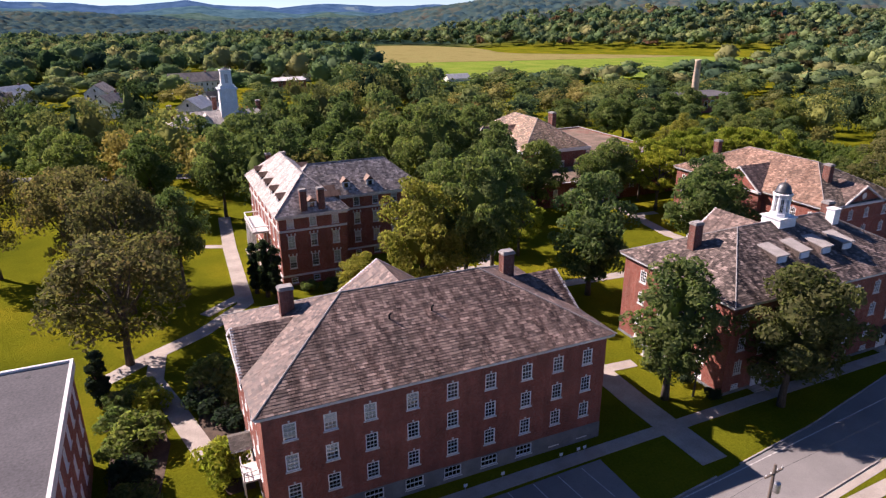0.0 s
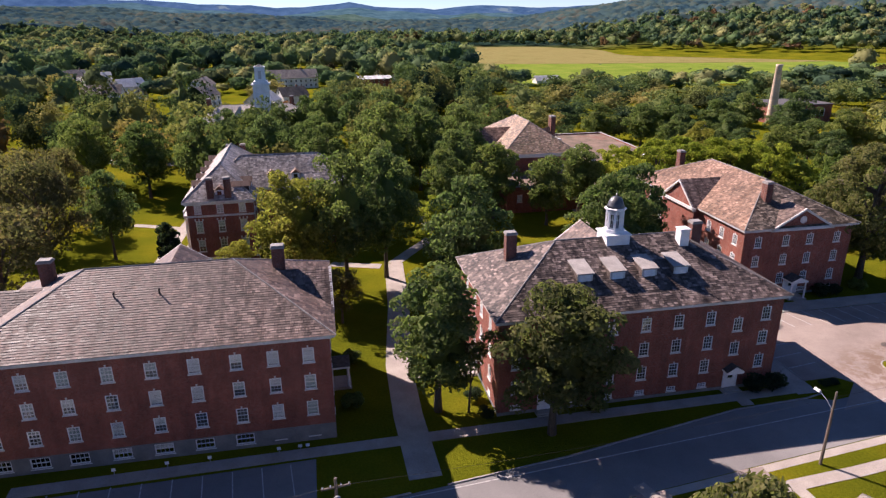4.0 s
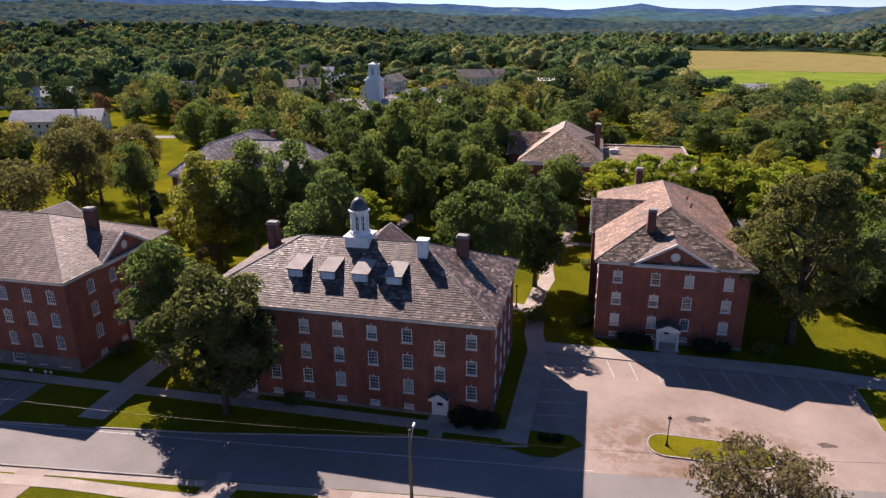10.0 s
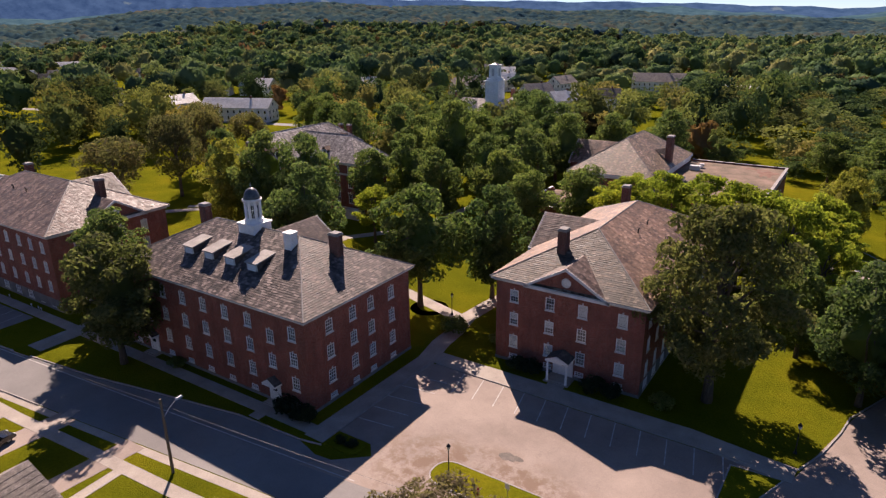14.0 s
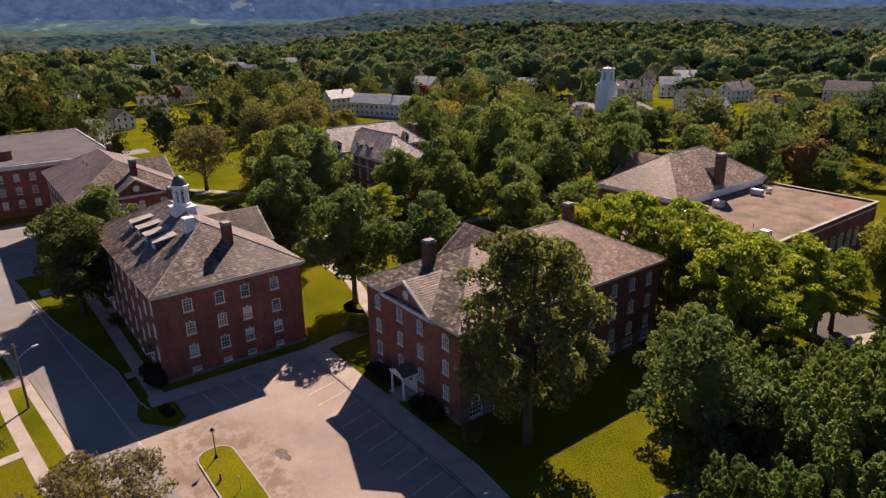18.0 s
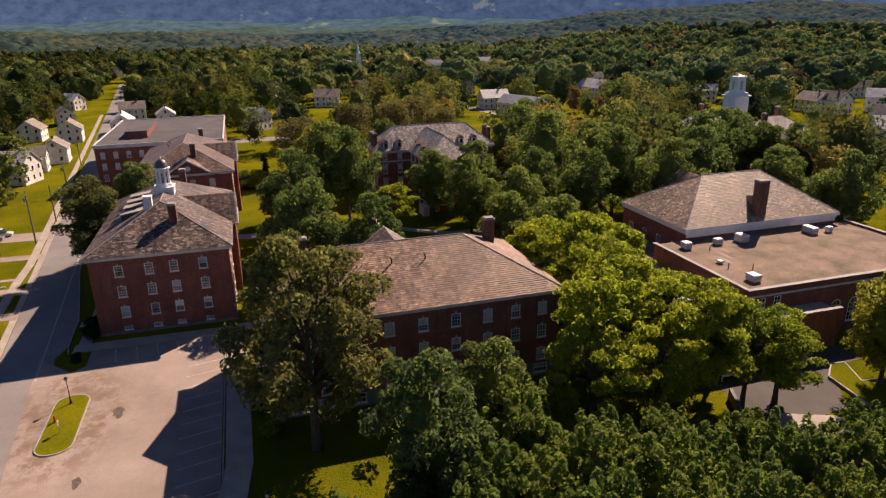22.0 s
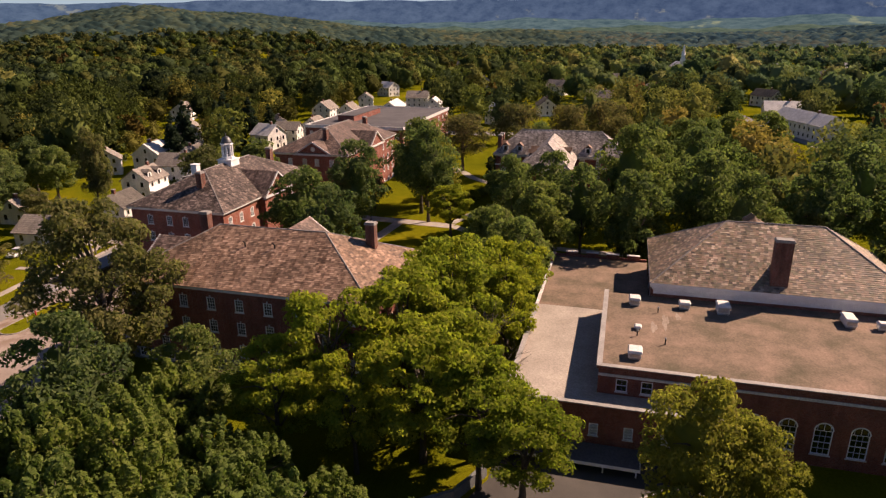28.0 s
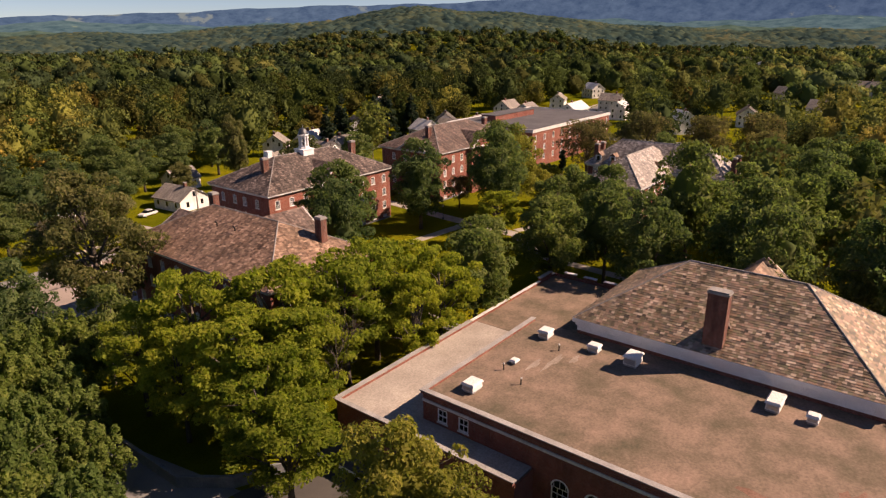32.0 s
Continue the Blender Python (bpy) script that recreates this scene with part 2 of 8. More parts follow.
def asphalt_material(name, dark, light, patches, dirt=None):
    m, t, b = material(name, 0.88)
    vec = coords(t, "Object")
    big = noise_tex(t, vec, 0.09, 7, 0.68)
    small = noise_tex(t, vec, 9, 4, 0.7)
    crack = node(t, "TexVoronoi", Scale=0.21)
    crack.feature = "DISTANCE_TO_EDGE"
    wob = node(t, "TexNoise", Scale=0.35, Detail=6.0)
    t.links.new(vec, wob.inputs["Vector"])
    warp = mix(t, 1.0, vec, mix(t, 1.0, wob.outputs["Color"], (5.0, 5.0, 5.0), "MULTIPLY"), "ADD")
    t.links.new(warp, crack.inputs["Vector"])
    base = ramp(t, big, ((0.3, dark), (0.5, light), (0.66, patches)))
    base = mix(t, 1.0, base, ramp(t, small, ((0.25, (0.78, 0.78, 0.78)), (0.75, (1.14, 1.13, 1.1)))), "MULTIPLY")
    base = mix(t, ramp(t, crack.outputs["Distance"], ((0.0, (0.3, 0.3, 0.3)), (0.007, (0, 0, 0)))), base, tuple(c * 0.55 for c in dark))
    if dirt:
        # gritty dirt washed about a spot: dirt is (x, y, reach in x, reach in y)
        mp = t.nodes.new("ShaderNodeMapping")
        mp.inputs["Location"].default_value = (-dirt[0] / dirt[2], -dirt[1] / dirt[3], 0)
        mp.inputs["Scale"].default_value = (1 / dirt[2], 1 / dirt[3], 0)
        t.links.new(vec, mp.inputs["Vector"])
        ln = t.nodes.new("ShaderNodeVectorMath")
        ln.operation = "LENGTH"
        t.links.new(mp.outputs["Vector"], ln.inputs[0])
        reach = ramp(t, ln.outputs["Value"], ((0.6, (1, 1, 1)), (1.0, (0, 0, 0))))
        speck = ramp(t, noise_tex(t, vec, 0.42, 8, 0.72), ((0.45, (0, 0, 0)), (0.56, (0.9, 0.9, 0.9))))
        base = mix(t, mix(t, 1.0, reach, speck, "MULTIPLY"), base, (0.17, 0.115, 0.08))
    t.links.new(base, b.inputs["Base Color"])
    bump(t, b, small, 0.4, 0.02)
    return m


ASPHALT = asphalt_material("asphalt_road", (0.155, 0.149, 0.147), (0.195, 0.187, 0.183), (0.232, 0.222, 0.216))
# Darker asphalt for the service court: its shade put into the colour.
SHADED_ASPHALT = asphalt_material("shaded_asphalt", (0.05, 0.046, 0.044), (0.07, 0.065, 0.06), (0.09, 0.082, 0.075))
LOT = asphalt_material("sun_bleached_asphalt", (0.2, 0.16, 0.137), (0.275, 0.226, 0.198), (0.33, 0.272, 0.235), (118.0, 47.5, 15.0, 8.0))
RED_GRIT = grain_material("reddish_gravel", (0.15, 0.075, 0.05), (0.25, 0.15, 0.11), 0.7, 5, 0.95)
PALE_GRIT = grain_material("bleached_gravel", (0.24, 0.19, 0.15), (0.34, 0.28, 0.23), 0.9, 5, 0.95)
OIL = grain_material("oil_stained_asphalt", (0.06, 0.05, 0.042), (0.16, 0.13, 0.11), 1.1, 6, 0.7)


def grass_material(name, dark, mid, light):
    m, t, b = material(name, 0.95, spec=0.0)
    vec = coords(t, "Object")
    big = noise_tex(t, vec, 0.05, 6, 0.62)
    small = noise_tex(t, vec, 3.5, 5, 0.75)
    base = ramp(t, big, ((0.32, dark), (0.5, mid), (0.68, light)))
    base = mix(t, 1.0, base, ramp(t, small, ((0.25, (0.6, 0.62, 0.55)), (0.72, (1.2, 1.18, 1.1)))), "MULTIPLY")
    t.links.new(base, b.inputs["Base Color"])
    bump(t, b, small, 0.8, 0.15)
    return m


GRASS = grass_material("lawn", (0.083, 0.096, 0.006), (0.122, 0.130, 0.007), (0.188, 0.166, 0.009))
FIELD = grass_material("mown_field", (0.123, 0.184, 0.025), (0.162, 0.227, 0.034), (0.209, 0.238, 0.047))
DRY_FIELD = grass_material("dry_meadow", (0.172, 0.157, 0.057), (0.232, 0.201, 0.081), (0.206, 0.196, 0.075))


def leaf_material(name, colours, spread=0.42, through_light=0.58):
    """Leaves: tint by tree and by leaf, with light passing through."""
    m, t, b = material(name, 0.8, spec=0.06)
    info = t.nodes.new("ShaderNodeObjectInfo").outputs["Random"]
    isle = t.nodes.new("ShaderNodeNewGeometry").outputs["Random Per Island"]
    patch = noise_tex(t, coords(t, "Object"), 0.28, 3)
    add = t.nodes.new("ShaderNodeMath")
    add.operation = "MULTIPLY_ADD"
    t.links.new(isle, add.inputs[0])
    add.inputs[1].default_value = spread
    t.links.new(patch, add.inputs[2])
    c = ramp(t, add.outputs[0], colours)
    c = mix(t, 1.0, c, ramp(t, info, ((0.0, (0.74, 0.8, 1.45)), (0.5, (1, 1, 1.8)), (1.0, (1.2, 1.1, 1.65)))), "MULTIPLY")
    t.links.new(c, b.inputs["Base Color"])
    tr = t.nodes.new("ShaderNodeBsdfTranslucent")
    t.links.new(mix(t, 1.0, c, (1.02, 1.16, 0.7), "MULTIPLY"), tr.inputs["Color"])
    ms = t.nodes.new("ShaderNodeMixShader")
    ms.inputs[0].default_value = through_light
    t.links.new(b.outputs[0], ms.inputs[1])
    t.links.new(tr.outputs[0], ms.inputs[2])
    t.links.new(ms.outputs[0], t.nodes["Material Output"].inputs["Surface"])
    return m


LEAF_MID = leaf_material("leaf_green", ((0.25, (0.069, 0.105, 0.021)), (0.6, (0.127, 0.168, 0.030)), (1.0, (0.230, 0.256, 0.050))))
LEAF_DARK = leaf_material("leaf_dark_green", ((0.25, (0.053, 0.086, 0.023)), (0.6, (0.100, 0.142, 0.031)), (1.0, (0.188, 0.223, 0.046))))
LEAF_YELLOW = leaf_material("leaf_yellow_green", ((0.25, (0.116, 0.161, 0.012)), (0.6, (0.206, 0.246, 0.018)), (1.0, (0.357, 0.357, 0.028))), through_light=0.62)
LEAF_FRESH = leaf_material("leaf_fresh_green", ((0.25, (0.072, 0.121, 0.016)), (0.6, (0.132, 0.183, 0.026)), (1.0, (0.223, 0.263, 0.045))), through_light=0.58)
LEAF_OLIVE = leaf_material("leaf_olive", ((0.25, (0.148, 0.158, 0.019)), (0.6, (0.253, 0.241, 0.027)), (1.0, (0.399, 0.337, 0.041))))
LEAF_DULL = leaf_material("leaf_dull_olive", ((0.25, (0.064, 0.076, 0.018)), (0.6, (0.134, 0.141, 0.029)), (1.0, (0.231, 0.207, 0.048))))
LEAF_PALE = leaf_material("leaf_pale_bronze", ((0.25, (0.1, 0.085, 0.028)), (0.6, (0.165, 0.135, 0.045)), (1.0, (0.26, 0.2, 0.075))))
LEAF_RUST = leaf_material("leaf_turning", ((0.25, (0.065, 0.070, 0.018)), (0.55, (0.110, 0.107, 0.027)), (0.8, (0.152, 0.135, 0.036)), (1.0, (0.198, 0.143, 0.041))))
LEAF_RED = leaf_material("leaf_red", ((0.25, (0.140, 0.104, 0.020)), (0.5, (0.280, 0.130, 0.024)), (1.0, (0.500, 0.117, 0.028))))
LEAF_NEEDLE = leaf_material("needles", ((0.25, (0.018, 0.036, 0.014)), (0.6, (0.034, 0.055, 0.02)), (1.0, (0.06, 0.08, 0.028))))


def glass_material():
    """Window glass: clear, with the gloss of a smooth pane."""
    m = bpy.data.materials.new("window_glass")
    m.use_nodes = True
    t = m.node_tree
    t.nodes.clear()
    out = t.nodes.new("ShaderNodeOutputMaterial")
    clear, gloss, ms = t.nodes.new("ShaderNodeBsdfTransparent"), t.nodes.new("ShaderNodeBsdfGlossy"), t.nodes.new("ShaderNodeMixShader")
    clear.inputs["Color"].default_value = (0.95, 0.97, 0.97, 1)
    gloss.inputs["Roughness"].default_value = 0.04
    fr = node(t, "Fresnel", IOR=1.6)
    t.links.new(fr.outputs[0], ms.inputs[0])
    t.links.new(clear.outputs[0], ms.inputs[1])
    t.links.new(gloss.outputs[0], ms.inputs[2])
    t.links.new(ms.outputs[0], out.inputs["Surface"])
    return m


GLASS = glass_material()


def car_paint(name, colour):
    m, t, b = material(name, 0.25, 0.2, 0.6)
    b.inputs["Coat Weight"].default_value = 0.6
    n = noise_tex(t, coords(t, "Object"), 1.3, 4)
    t.links.new(ramp(t, n, ((0.3, tuple(c * 0.88 for c in colour)), (0.7, colour))), b.inputs["Base Color"])
    return m


PAINT_BLACK, PAINT_WHITE, PAINT_GREY, PAINT_BLUE = (car_paint(n, c) for n, c in (
    ("black_car_paint", (0.012, 0.013, 0.016)), ("white_car_paint", (0.75, 0.75, 0.75)), ("grey_car_paint", (0.2, 0.21, 0.22)), ("blue_car_paint", (0.04, 0.08, 0.2))))
CAR_GLASS = grain_material("dark_car_glass", (0.01, 0.012, 0.014), (0.02, 0.022, 0.025), 2, 9, 0.08, 0, 0.6, 0)
RUBBER = grain_material("tyre_rubber", (0.012, 0.012, 0.012), (0.025, 0.025, 0.025), 4, 20, 0.9)


# ---- building blocks ----
class Shape:
    """Faces gathered into one mesh, with a UV map in metres by each face's own slope."""

    def __init__(self):
        self.v, self.f = [], []

    def poly(self, *pts):
        n = len(self.v)
        self.v.extend(tuple(p) for p in pts)
        self.f.append(tuple(range(n, n + len(pts))))
        return self

    def box(self, x0, y0, z0, x1, y1, z1, inset=0.0):
        i = inset
        lo = [(x0, y0, z0), (x1, y0, z0), (x1, y1, z0), (x0, y1, z0)]
        hi = [(x0 + i, y0 + i, z1), (x1 - i, y0 + i, z1), (x1 - i, y1 - i, z1), (x0 + i, y1 - i, z1)]
        n = len(self.v)
        self.v.extend(lo + hi)
        for f in ((3, 2, 1, 0), (4, 5, 6, 7), (0, 1, 5, 4), (1, 2, 6, 5), (2, 3, 7, 6), (3, 0, 4, 7)):
            self.f.append(tuple(n + k for k in f))
        return self

    def prism(self, pts, z0, z1):
        """An upright prism over a plan, counter-clockwise."""
        n, k = len(self.v), len(pts)
        self.v.extend([(x, y, z0) for x, y in pts] + [(x, y, z1) for x, y in pts])
        self.f.append(tuple(n + i for i in reversed(range(k))))
        self.f.append(tuple(n + k + i for i in range(k)))
        for i in range(k):
            j = (i + 1) % k
            self.f.append((n + i, n + j, n + k + j, n + k + i))
        return self

    def turned(self, profile, seg=12, cx=0.0, cy=0.0, start=0.0):
        """A turned form: (radius, z) from the foot up."""
        n = len(self.v)
        for r, z in profile:
            for s in range(seg):
                a = start + 2 * math.pi * s / seg
                self.v.append((cx + r * math.cos(a), cy + r * math.sin(a), z))
        for k in range(len(profile) - 1):
            for s in range(seg):
                s2 = (s + 1) % seg
                self.f.append((n + k * seg + s, n + k * seg + s2, n + (k + 1) * seg + s2, n + (k + 1) * seg + s))
        self.f.append(tuple(n + s for s in reversed(range(seg))))
        self.f.append(tuple(n + (len(profile) - 1) * seg + s for s in range(seg)))
        return self

    def tube(self, pts, radii, seg=6):
        n = len(self.v)
        pts = [Vector(p) for p in pts]
        for k, p in enumerate(pts):
            d = (pts[min(k + 1, len(pts) - 1)] - pts[max(k - 1, 0)]).normalized()
            a = d.orthogonal().normalized()
            b = d.cross(a)
            for s in range(seg):
                w = 2 * math.pi * s / seg
                self.v.append(tuple(p + radii[k] * (math.cos(w) * a + math.sin(w) * b)))
        for k in range(len(pts) - 1):
            for s in range(seg):
                s2 = (s + 1) % seg
                self.f.append((n + k * seg + s, n + k * seg + s2, n + (k + 1) * seg + s2, n + (k + 1) * seg + s))
        self.f.append(tuple(n + s for s in reversed(range(seg))))
        self.f.append(tuple(n + (len(pts) - 1) * seg + s for s in range(seg)))
        return self

    def mesh(self, name, mat, smooth=False):
        me = bpy.data.meshes.new(name)
        me.from_pydata(self.v, [], self.f)
        me.materials.append(mat)
        uv = me.uv_layers.new(name="UVMap").data
        for p in me.polygons:
            nrm = p.normal
            u = Vector((-nrm.y, nrm.x, 0))
            u = u.normalized() if u.length > 0.05 else Vector((1, 0, 0))
            w = nrm.cross(u)
            for li in p.loop_indices:
                co = me.vertices[me.loops[li].vertex_index].co
                uv[li].uv = (co.dot(u), co.dot(w))
        if smooth:
            me.shade_smooth()
        return me


def thing(name, m, label, category, group="", kind=""):
    ob = new(name)
    ob.matrix_world = m
    ob.empty_display_size = 0.2
    return tagged(ob, label, category, group, kind)


def part(name, shape, mat, parent, label="", at=None, smooth=False):
    me = shape if isinstance(shape, bpy.types.Mesh) else shape.mesh(name, mat, smooth)
    ob = new(name, me)
    ob.parent = parent
    if at is not None:
        ob.matrix_basis = at
    return tagged(ob, label)


def structure(name, shape, mat, label, category):
    return tagged(new(name, shape.mesh(name, mat)), label, category, kind="structure")


def np_mesh(name, verts, quads, mat):
    me = bpy.data.meshes.new(name)
    me.vertices.add(len(verts))
    me.vertices.foreach_set("co", np.ascontiguousarray(verts, np.float32).ravel())
    k = quads.shape[1]
    me.loops.add(quads.size)
    me.loops.foreach_set("vertex_index", np.ascontiguousarray(quads, np.int32).ravel())
    me.polygons.add(len(quads))
    me.polygons.foreach_set("loop_start", np.arange(0, quads.size, k, dtype=np.int32))
    me.materials.append(mat)
    me.update(calc_edges=True)
    return me


# ---- terrain ----
CENTRE = Vector((90, 80))
# azimuth from +y towards +x, rise of the far ridge and of the nearer wooded hills above eye level, in degrees
HILLS = [(-180, 0.9, -0.4), (-162, 1.0, -0.4), (-150, 1.35, -0.1), (-142, 1.75, 0.4), (-137, 1.9, 0.9), (-129, 2.0, 1.7), (-121, 2.3, 1.25), (-113, 2.2, 0.4), (-104, 2.2, -0.3), (-90, 2.3, -0.5),
         (-75, 2.5, -0.5), (-64, 2.4, 0.2), (-54, 2.2, 1.1), (-44, 1.8, 1.3), (-34, 1.5, 1.1), (-26, 1.3, 0.7), (-16, 1.05, 0.2), (-8, 0.66, -0.2), (-3, 0.38, -0.4), (1, 0.5, -0.6),
         (3, 0.74, -0.7), (6, 0.36, -0.7), (10, 0.14, -0.7), (13, 0.5, -0.7), (17, 0.3, -0.5), (21, 0.3, 0.2), (26, 0.4, 0.8), (34, 0.6, 1.7), (48, 0.8, 2.0), (64, 0.8, 1.5), (100, 0.8, 0.6), (180, 0.9, -0.4)]
HAZ, HFAR, HNEAR = (np.array(c, float) for c in zip(*HILLS))


def smooth01(a, b, x):
    s = np.clip((x - a) / (b - a), 0, 1)
    return s * s * (3 - 2 * s)


def lumps(x, y, size, seed):
    """A smooth, seeded random field between about -1 and 1."""
    rs = np.random.RandomState(seed)
    out = np.zeros_like(x)
    for k in range(7):
        a, ph, f = rs.uniform(0, 6.28), rs.uniform(0, 6.28), rs.uniform(0.5, 1.6) * 6.28 / size
        out = out + np.sin((x * np.cos(a) + y * np.sin(a)) * f + ph)
    return out / 3.2


def terrain(x, y):
    x, y = np.asarray(x, float), np.asarray(y, float)
    dx, dy = x - CENTRE.x, y - CENTRE.y
    r, az = np.hypot(dx, dy), np.degrees(np.arctan2(dx, dy))
    near = 43 + 1500 * np.tan(np.radians(np.interp(az, HAZ, HNEAR)))
    near = np.maximum(near - 14, 2)
    start = np.interp(np.interp(az, HAZ, HNEAR), (-0.3, 0.8), (980, 560))
    z = near * smooth01(start, 1450, r)
    return z + lumps(x, y, 420, 5) * 7 * smooth01(start, 1300, r)


def in_poly(x, y, poly):
    inside = np.zeros(np.shape(x), bool)
    for (x0, y0), (x1, y1) in zip(poly, poly[1:] + poly[:1]):
        cross = ((y0 > y) != (y1 > y)) & (x < (x1 - x0) * (y - y0) / (y1 - y0 + 1e-12) + x0)
        inside ^= cross
    return inside


radii = np.concatenate([[3], np.geomspace(20, 460, 22), np.linspace(500, 1760, 36)])
angles = np.radians(np.arange(0, 360, 1.5))
gx = CENTRE.x + radii[:, None] * np.sin(angles)
gy = CENTRE.y + radii[:, None] * np.cos(angles)
gz = terrain(gx, gy)
gv = np.stack([gx, gy, gz], -1).reshape(-1, 3)
nr, na = gx.shape
gi = np.arange(nr * na).reshape(nr, na)
gq = np.stack([gi[:-1], np.roll(gi, -1, 1)[:-1], np.roll(gi, -1, 1)[1:], gi[1:]], -1).reshape(-1, 4)[:, ::-1]
gv = np.vstack([gv, [[CENTRE.x, CENTRE.y, 0]]])
ground_mesh = bpy.data.meshes.new("ground")
ground_mesh.from_pydata(gv.tolist(), [], gq.tolist() + [(int(gi[0, k]), int(gi[0, (k + 1) % na]), len(gv) - 1)[::-1] for k in range(na)])
ground_mesh.shade_smooth()


def ground_material():
    """Lawn near by; woods and clearings on the far slopes."""
    m, t, b = material("ground", 0.95, spec=0.0)
    vec = coords(t, "Object")
    big = noise_tex(t, vec, 0.05, 6, 0.62)
    small = noise_tex(t, vec, 3.5, 5, 0.75)
    lawn = ramp(t, big, ((0.32, (0.083, 0.096, 0.006)), (0.5, (0.122, 0.13, 0.007)), (0.68, (0.186, 0.166, 0.009))))
    lawn = mix(t, 1.0, lawn, ramp(t, small, ((0.25, (0.6, 0.62, 0.55)), (0.72, (1.2, 1.18, 1.1)))), "MULTIPLY")
    tree = noise_tex(t, vec, 0.045, 5, 0.75)
    stand = noise_tex(t, vec, 0.004, 4, 0.6)
    # Bluer than near foliage: distance haze put into the far slopes' colour.
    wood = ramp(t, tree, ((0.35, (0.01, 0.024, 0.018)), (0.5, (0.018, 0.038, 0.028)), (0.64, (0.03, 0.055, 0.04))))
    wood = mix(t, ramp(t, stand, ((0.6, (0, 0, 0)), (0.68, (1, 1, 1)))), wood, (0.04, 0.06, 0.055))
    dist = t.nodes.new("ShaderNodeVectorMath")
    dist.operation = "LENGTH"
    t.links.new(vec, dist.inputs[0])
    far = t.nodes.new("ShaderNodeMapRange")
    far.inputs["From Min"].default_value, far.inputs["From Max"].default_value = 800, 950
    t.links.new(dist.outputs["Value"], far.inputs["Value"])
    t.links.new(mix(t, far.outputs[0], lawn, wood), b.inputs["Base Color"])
    bump(t, b, mix(t, far.outputs[0], small, tree), 0.9, 0.3)
    return m


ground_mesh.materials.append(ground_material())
tagged(new("ground", ground_mesh), "green lawn and wooded valley floor rising into hills", "ground", kind="structure")


def hazed_hills_material(name="distant_ridge", lo=(0.012, 0.026, 0.038), hi=(0.024, 0.045, 0.056), glow=0.8, scale=0.012):
    """Backdrop ridges: distance haze put into a blue colour and a faint glow."""
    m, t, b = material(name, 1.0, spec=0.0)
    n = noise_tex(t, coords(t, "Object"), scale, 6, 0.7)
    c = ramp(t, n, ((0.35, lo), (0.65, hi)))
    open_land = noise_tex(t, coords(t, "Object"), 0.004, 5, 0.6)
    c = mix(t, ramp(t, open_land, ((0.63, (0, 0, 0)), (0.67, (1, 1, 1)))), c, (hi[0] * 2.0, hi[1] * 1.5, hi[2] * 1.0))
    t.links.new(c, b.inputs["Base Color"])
    # The glow imitates haze; the hills themselves give off no light.
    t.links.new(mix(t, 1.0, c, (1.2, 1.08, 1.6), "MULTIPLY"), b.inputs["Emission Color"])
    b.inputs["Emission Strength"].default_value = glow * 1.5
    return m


def ridge_line(name, radius, depth, height, mat, label):
    """A ridge far off, as a long sloping sheet round the valley."""
    s = Shape()
    steps = np.arange(-178, 178.1, 0.75)
    for a0, a1 in zip(steps[:-1], steps[1:]):
        quad = []
        for a, top in ((a0, 0), (a1, 0), (a1, 1), (a0, 1)):
            rr = radius + depth * top
            z = 43 + rr * math.tan(radians(height(a))) if top else -20.0
            quad.append((CENTRE.x + rr * math.sin(radians(a)), CENTRE.y + rr * math.cos(radians(a)), z))
        s.poly(*quad)
    tagged(new(name, s.mesh(name, mat, True)), label, "hills", kind="structure")


ridge = Shape()
az_list = np.arange(-178, 178, 1.0)
for a0, a1 in zip(az_list[:-1], az_list[1:]):
    quad = []
    for a, top in ((a0, 0), (a1, 0), (a1, 1), (a0, 1)):
        el = np.interp(a, HAZ, HFAR) + 0.05 * math.sin(a * 0.9) + 0.03 * math.sin(a * 2.3)
        rr = 4860 if top else 4520
        z = 43 + 4860 * math.tan(radians(el)) if top else 0.0
        quad.append((CENTRE.x + rr * math.sin(radians(a)), CENTRE.y + rr * math.cos(radians(a)), z))
    ridge.poly(*quad)
ridge_mesh = ridge.mesh("backdrop", hazed_hills_material(), True)
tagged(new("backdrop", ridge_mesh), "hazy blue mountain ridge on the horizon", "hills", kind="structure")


ridge_line("backdrop_hills", 2350, 500, lambda a: min(np.interp(a, HAZ, HFAR) - 0.45, 0.55) + 0.16 * math.sin(a * 0.31) + 0.08 * math.sin(a * 0.83 + 1) + 0.04 * math.sin(a * 2.1), hazed_hills_material("hazy_hills", (0.012, 0.028, 0.028), (0.03, 0.055, 0.046), 0.75, 0.02), "hazy blue-green wooded hills across the valley")
ridge_line("backdrop_foothills", 1800, 380, lambda a: min(np.interp(a, HAZ, HFAR) - 0.9, -0.1) + 0.14 * math.sin(a * 0.43 + 2) + 0.08 * math.sin(a * 1.13) + 0.05 * math.sin(a * 2.9 + 1), hazed_hills_material("hazed_foothill_woods", (0.014, 0.03, 0.02), (0.04, 0.062, 0.038), 0.5, 0.03), "hazy green foothills with open fields")
# ---- roads, walks, lot ----
def sheet(name, pts, z, mat, label, category, z0=-0.3):
    return structure(name, Shape().prism(pts, z0, z), mat, label, category)


def road_y(x, off):
    """The street's line: off metres to the north of its south edge."""
    return 31.5 + 0.112 * (x - 60) + off


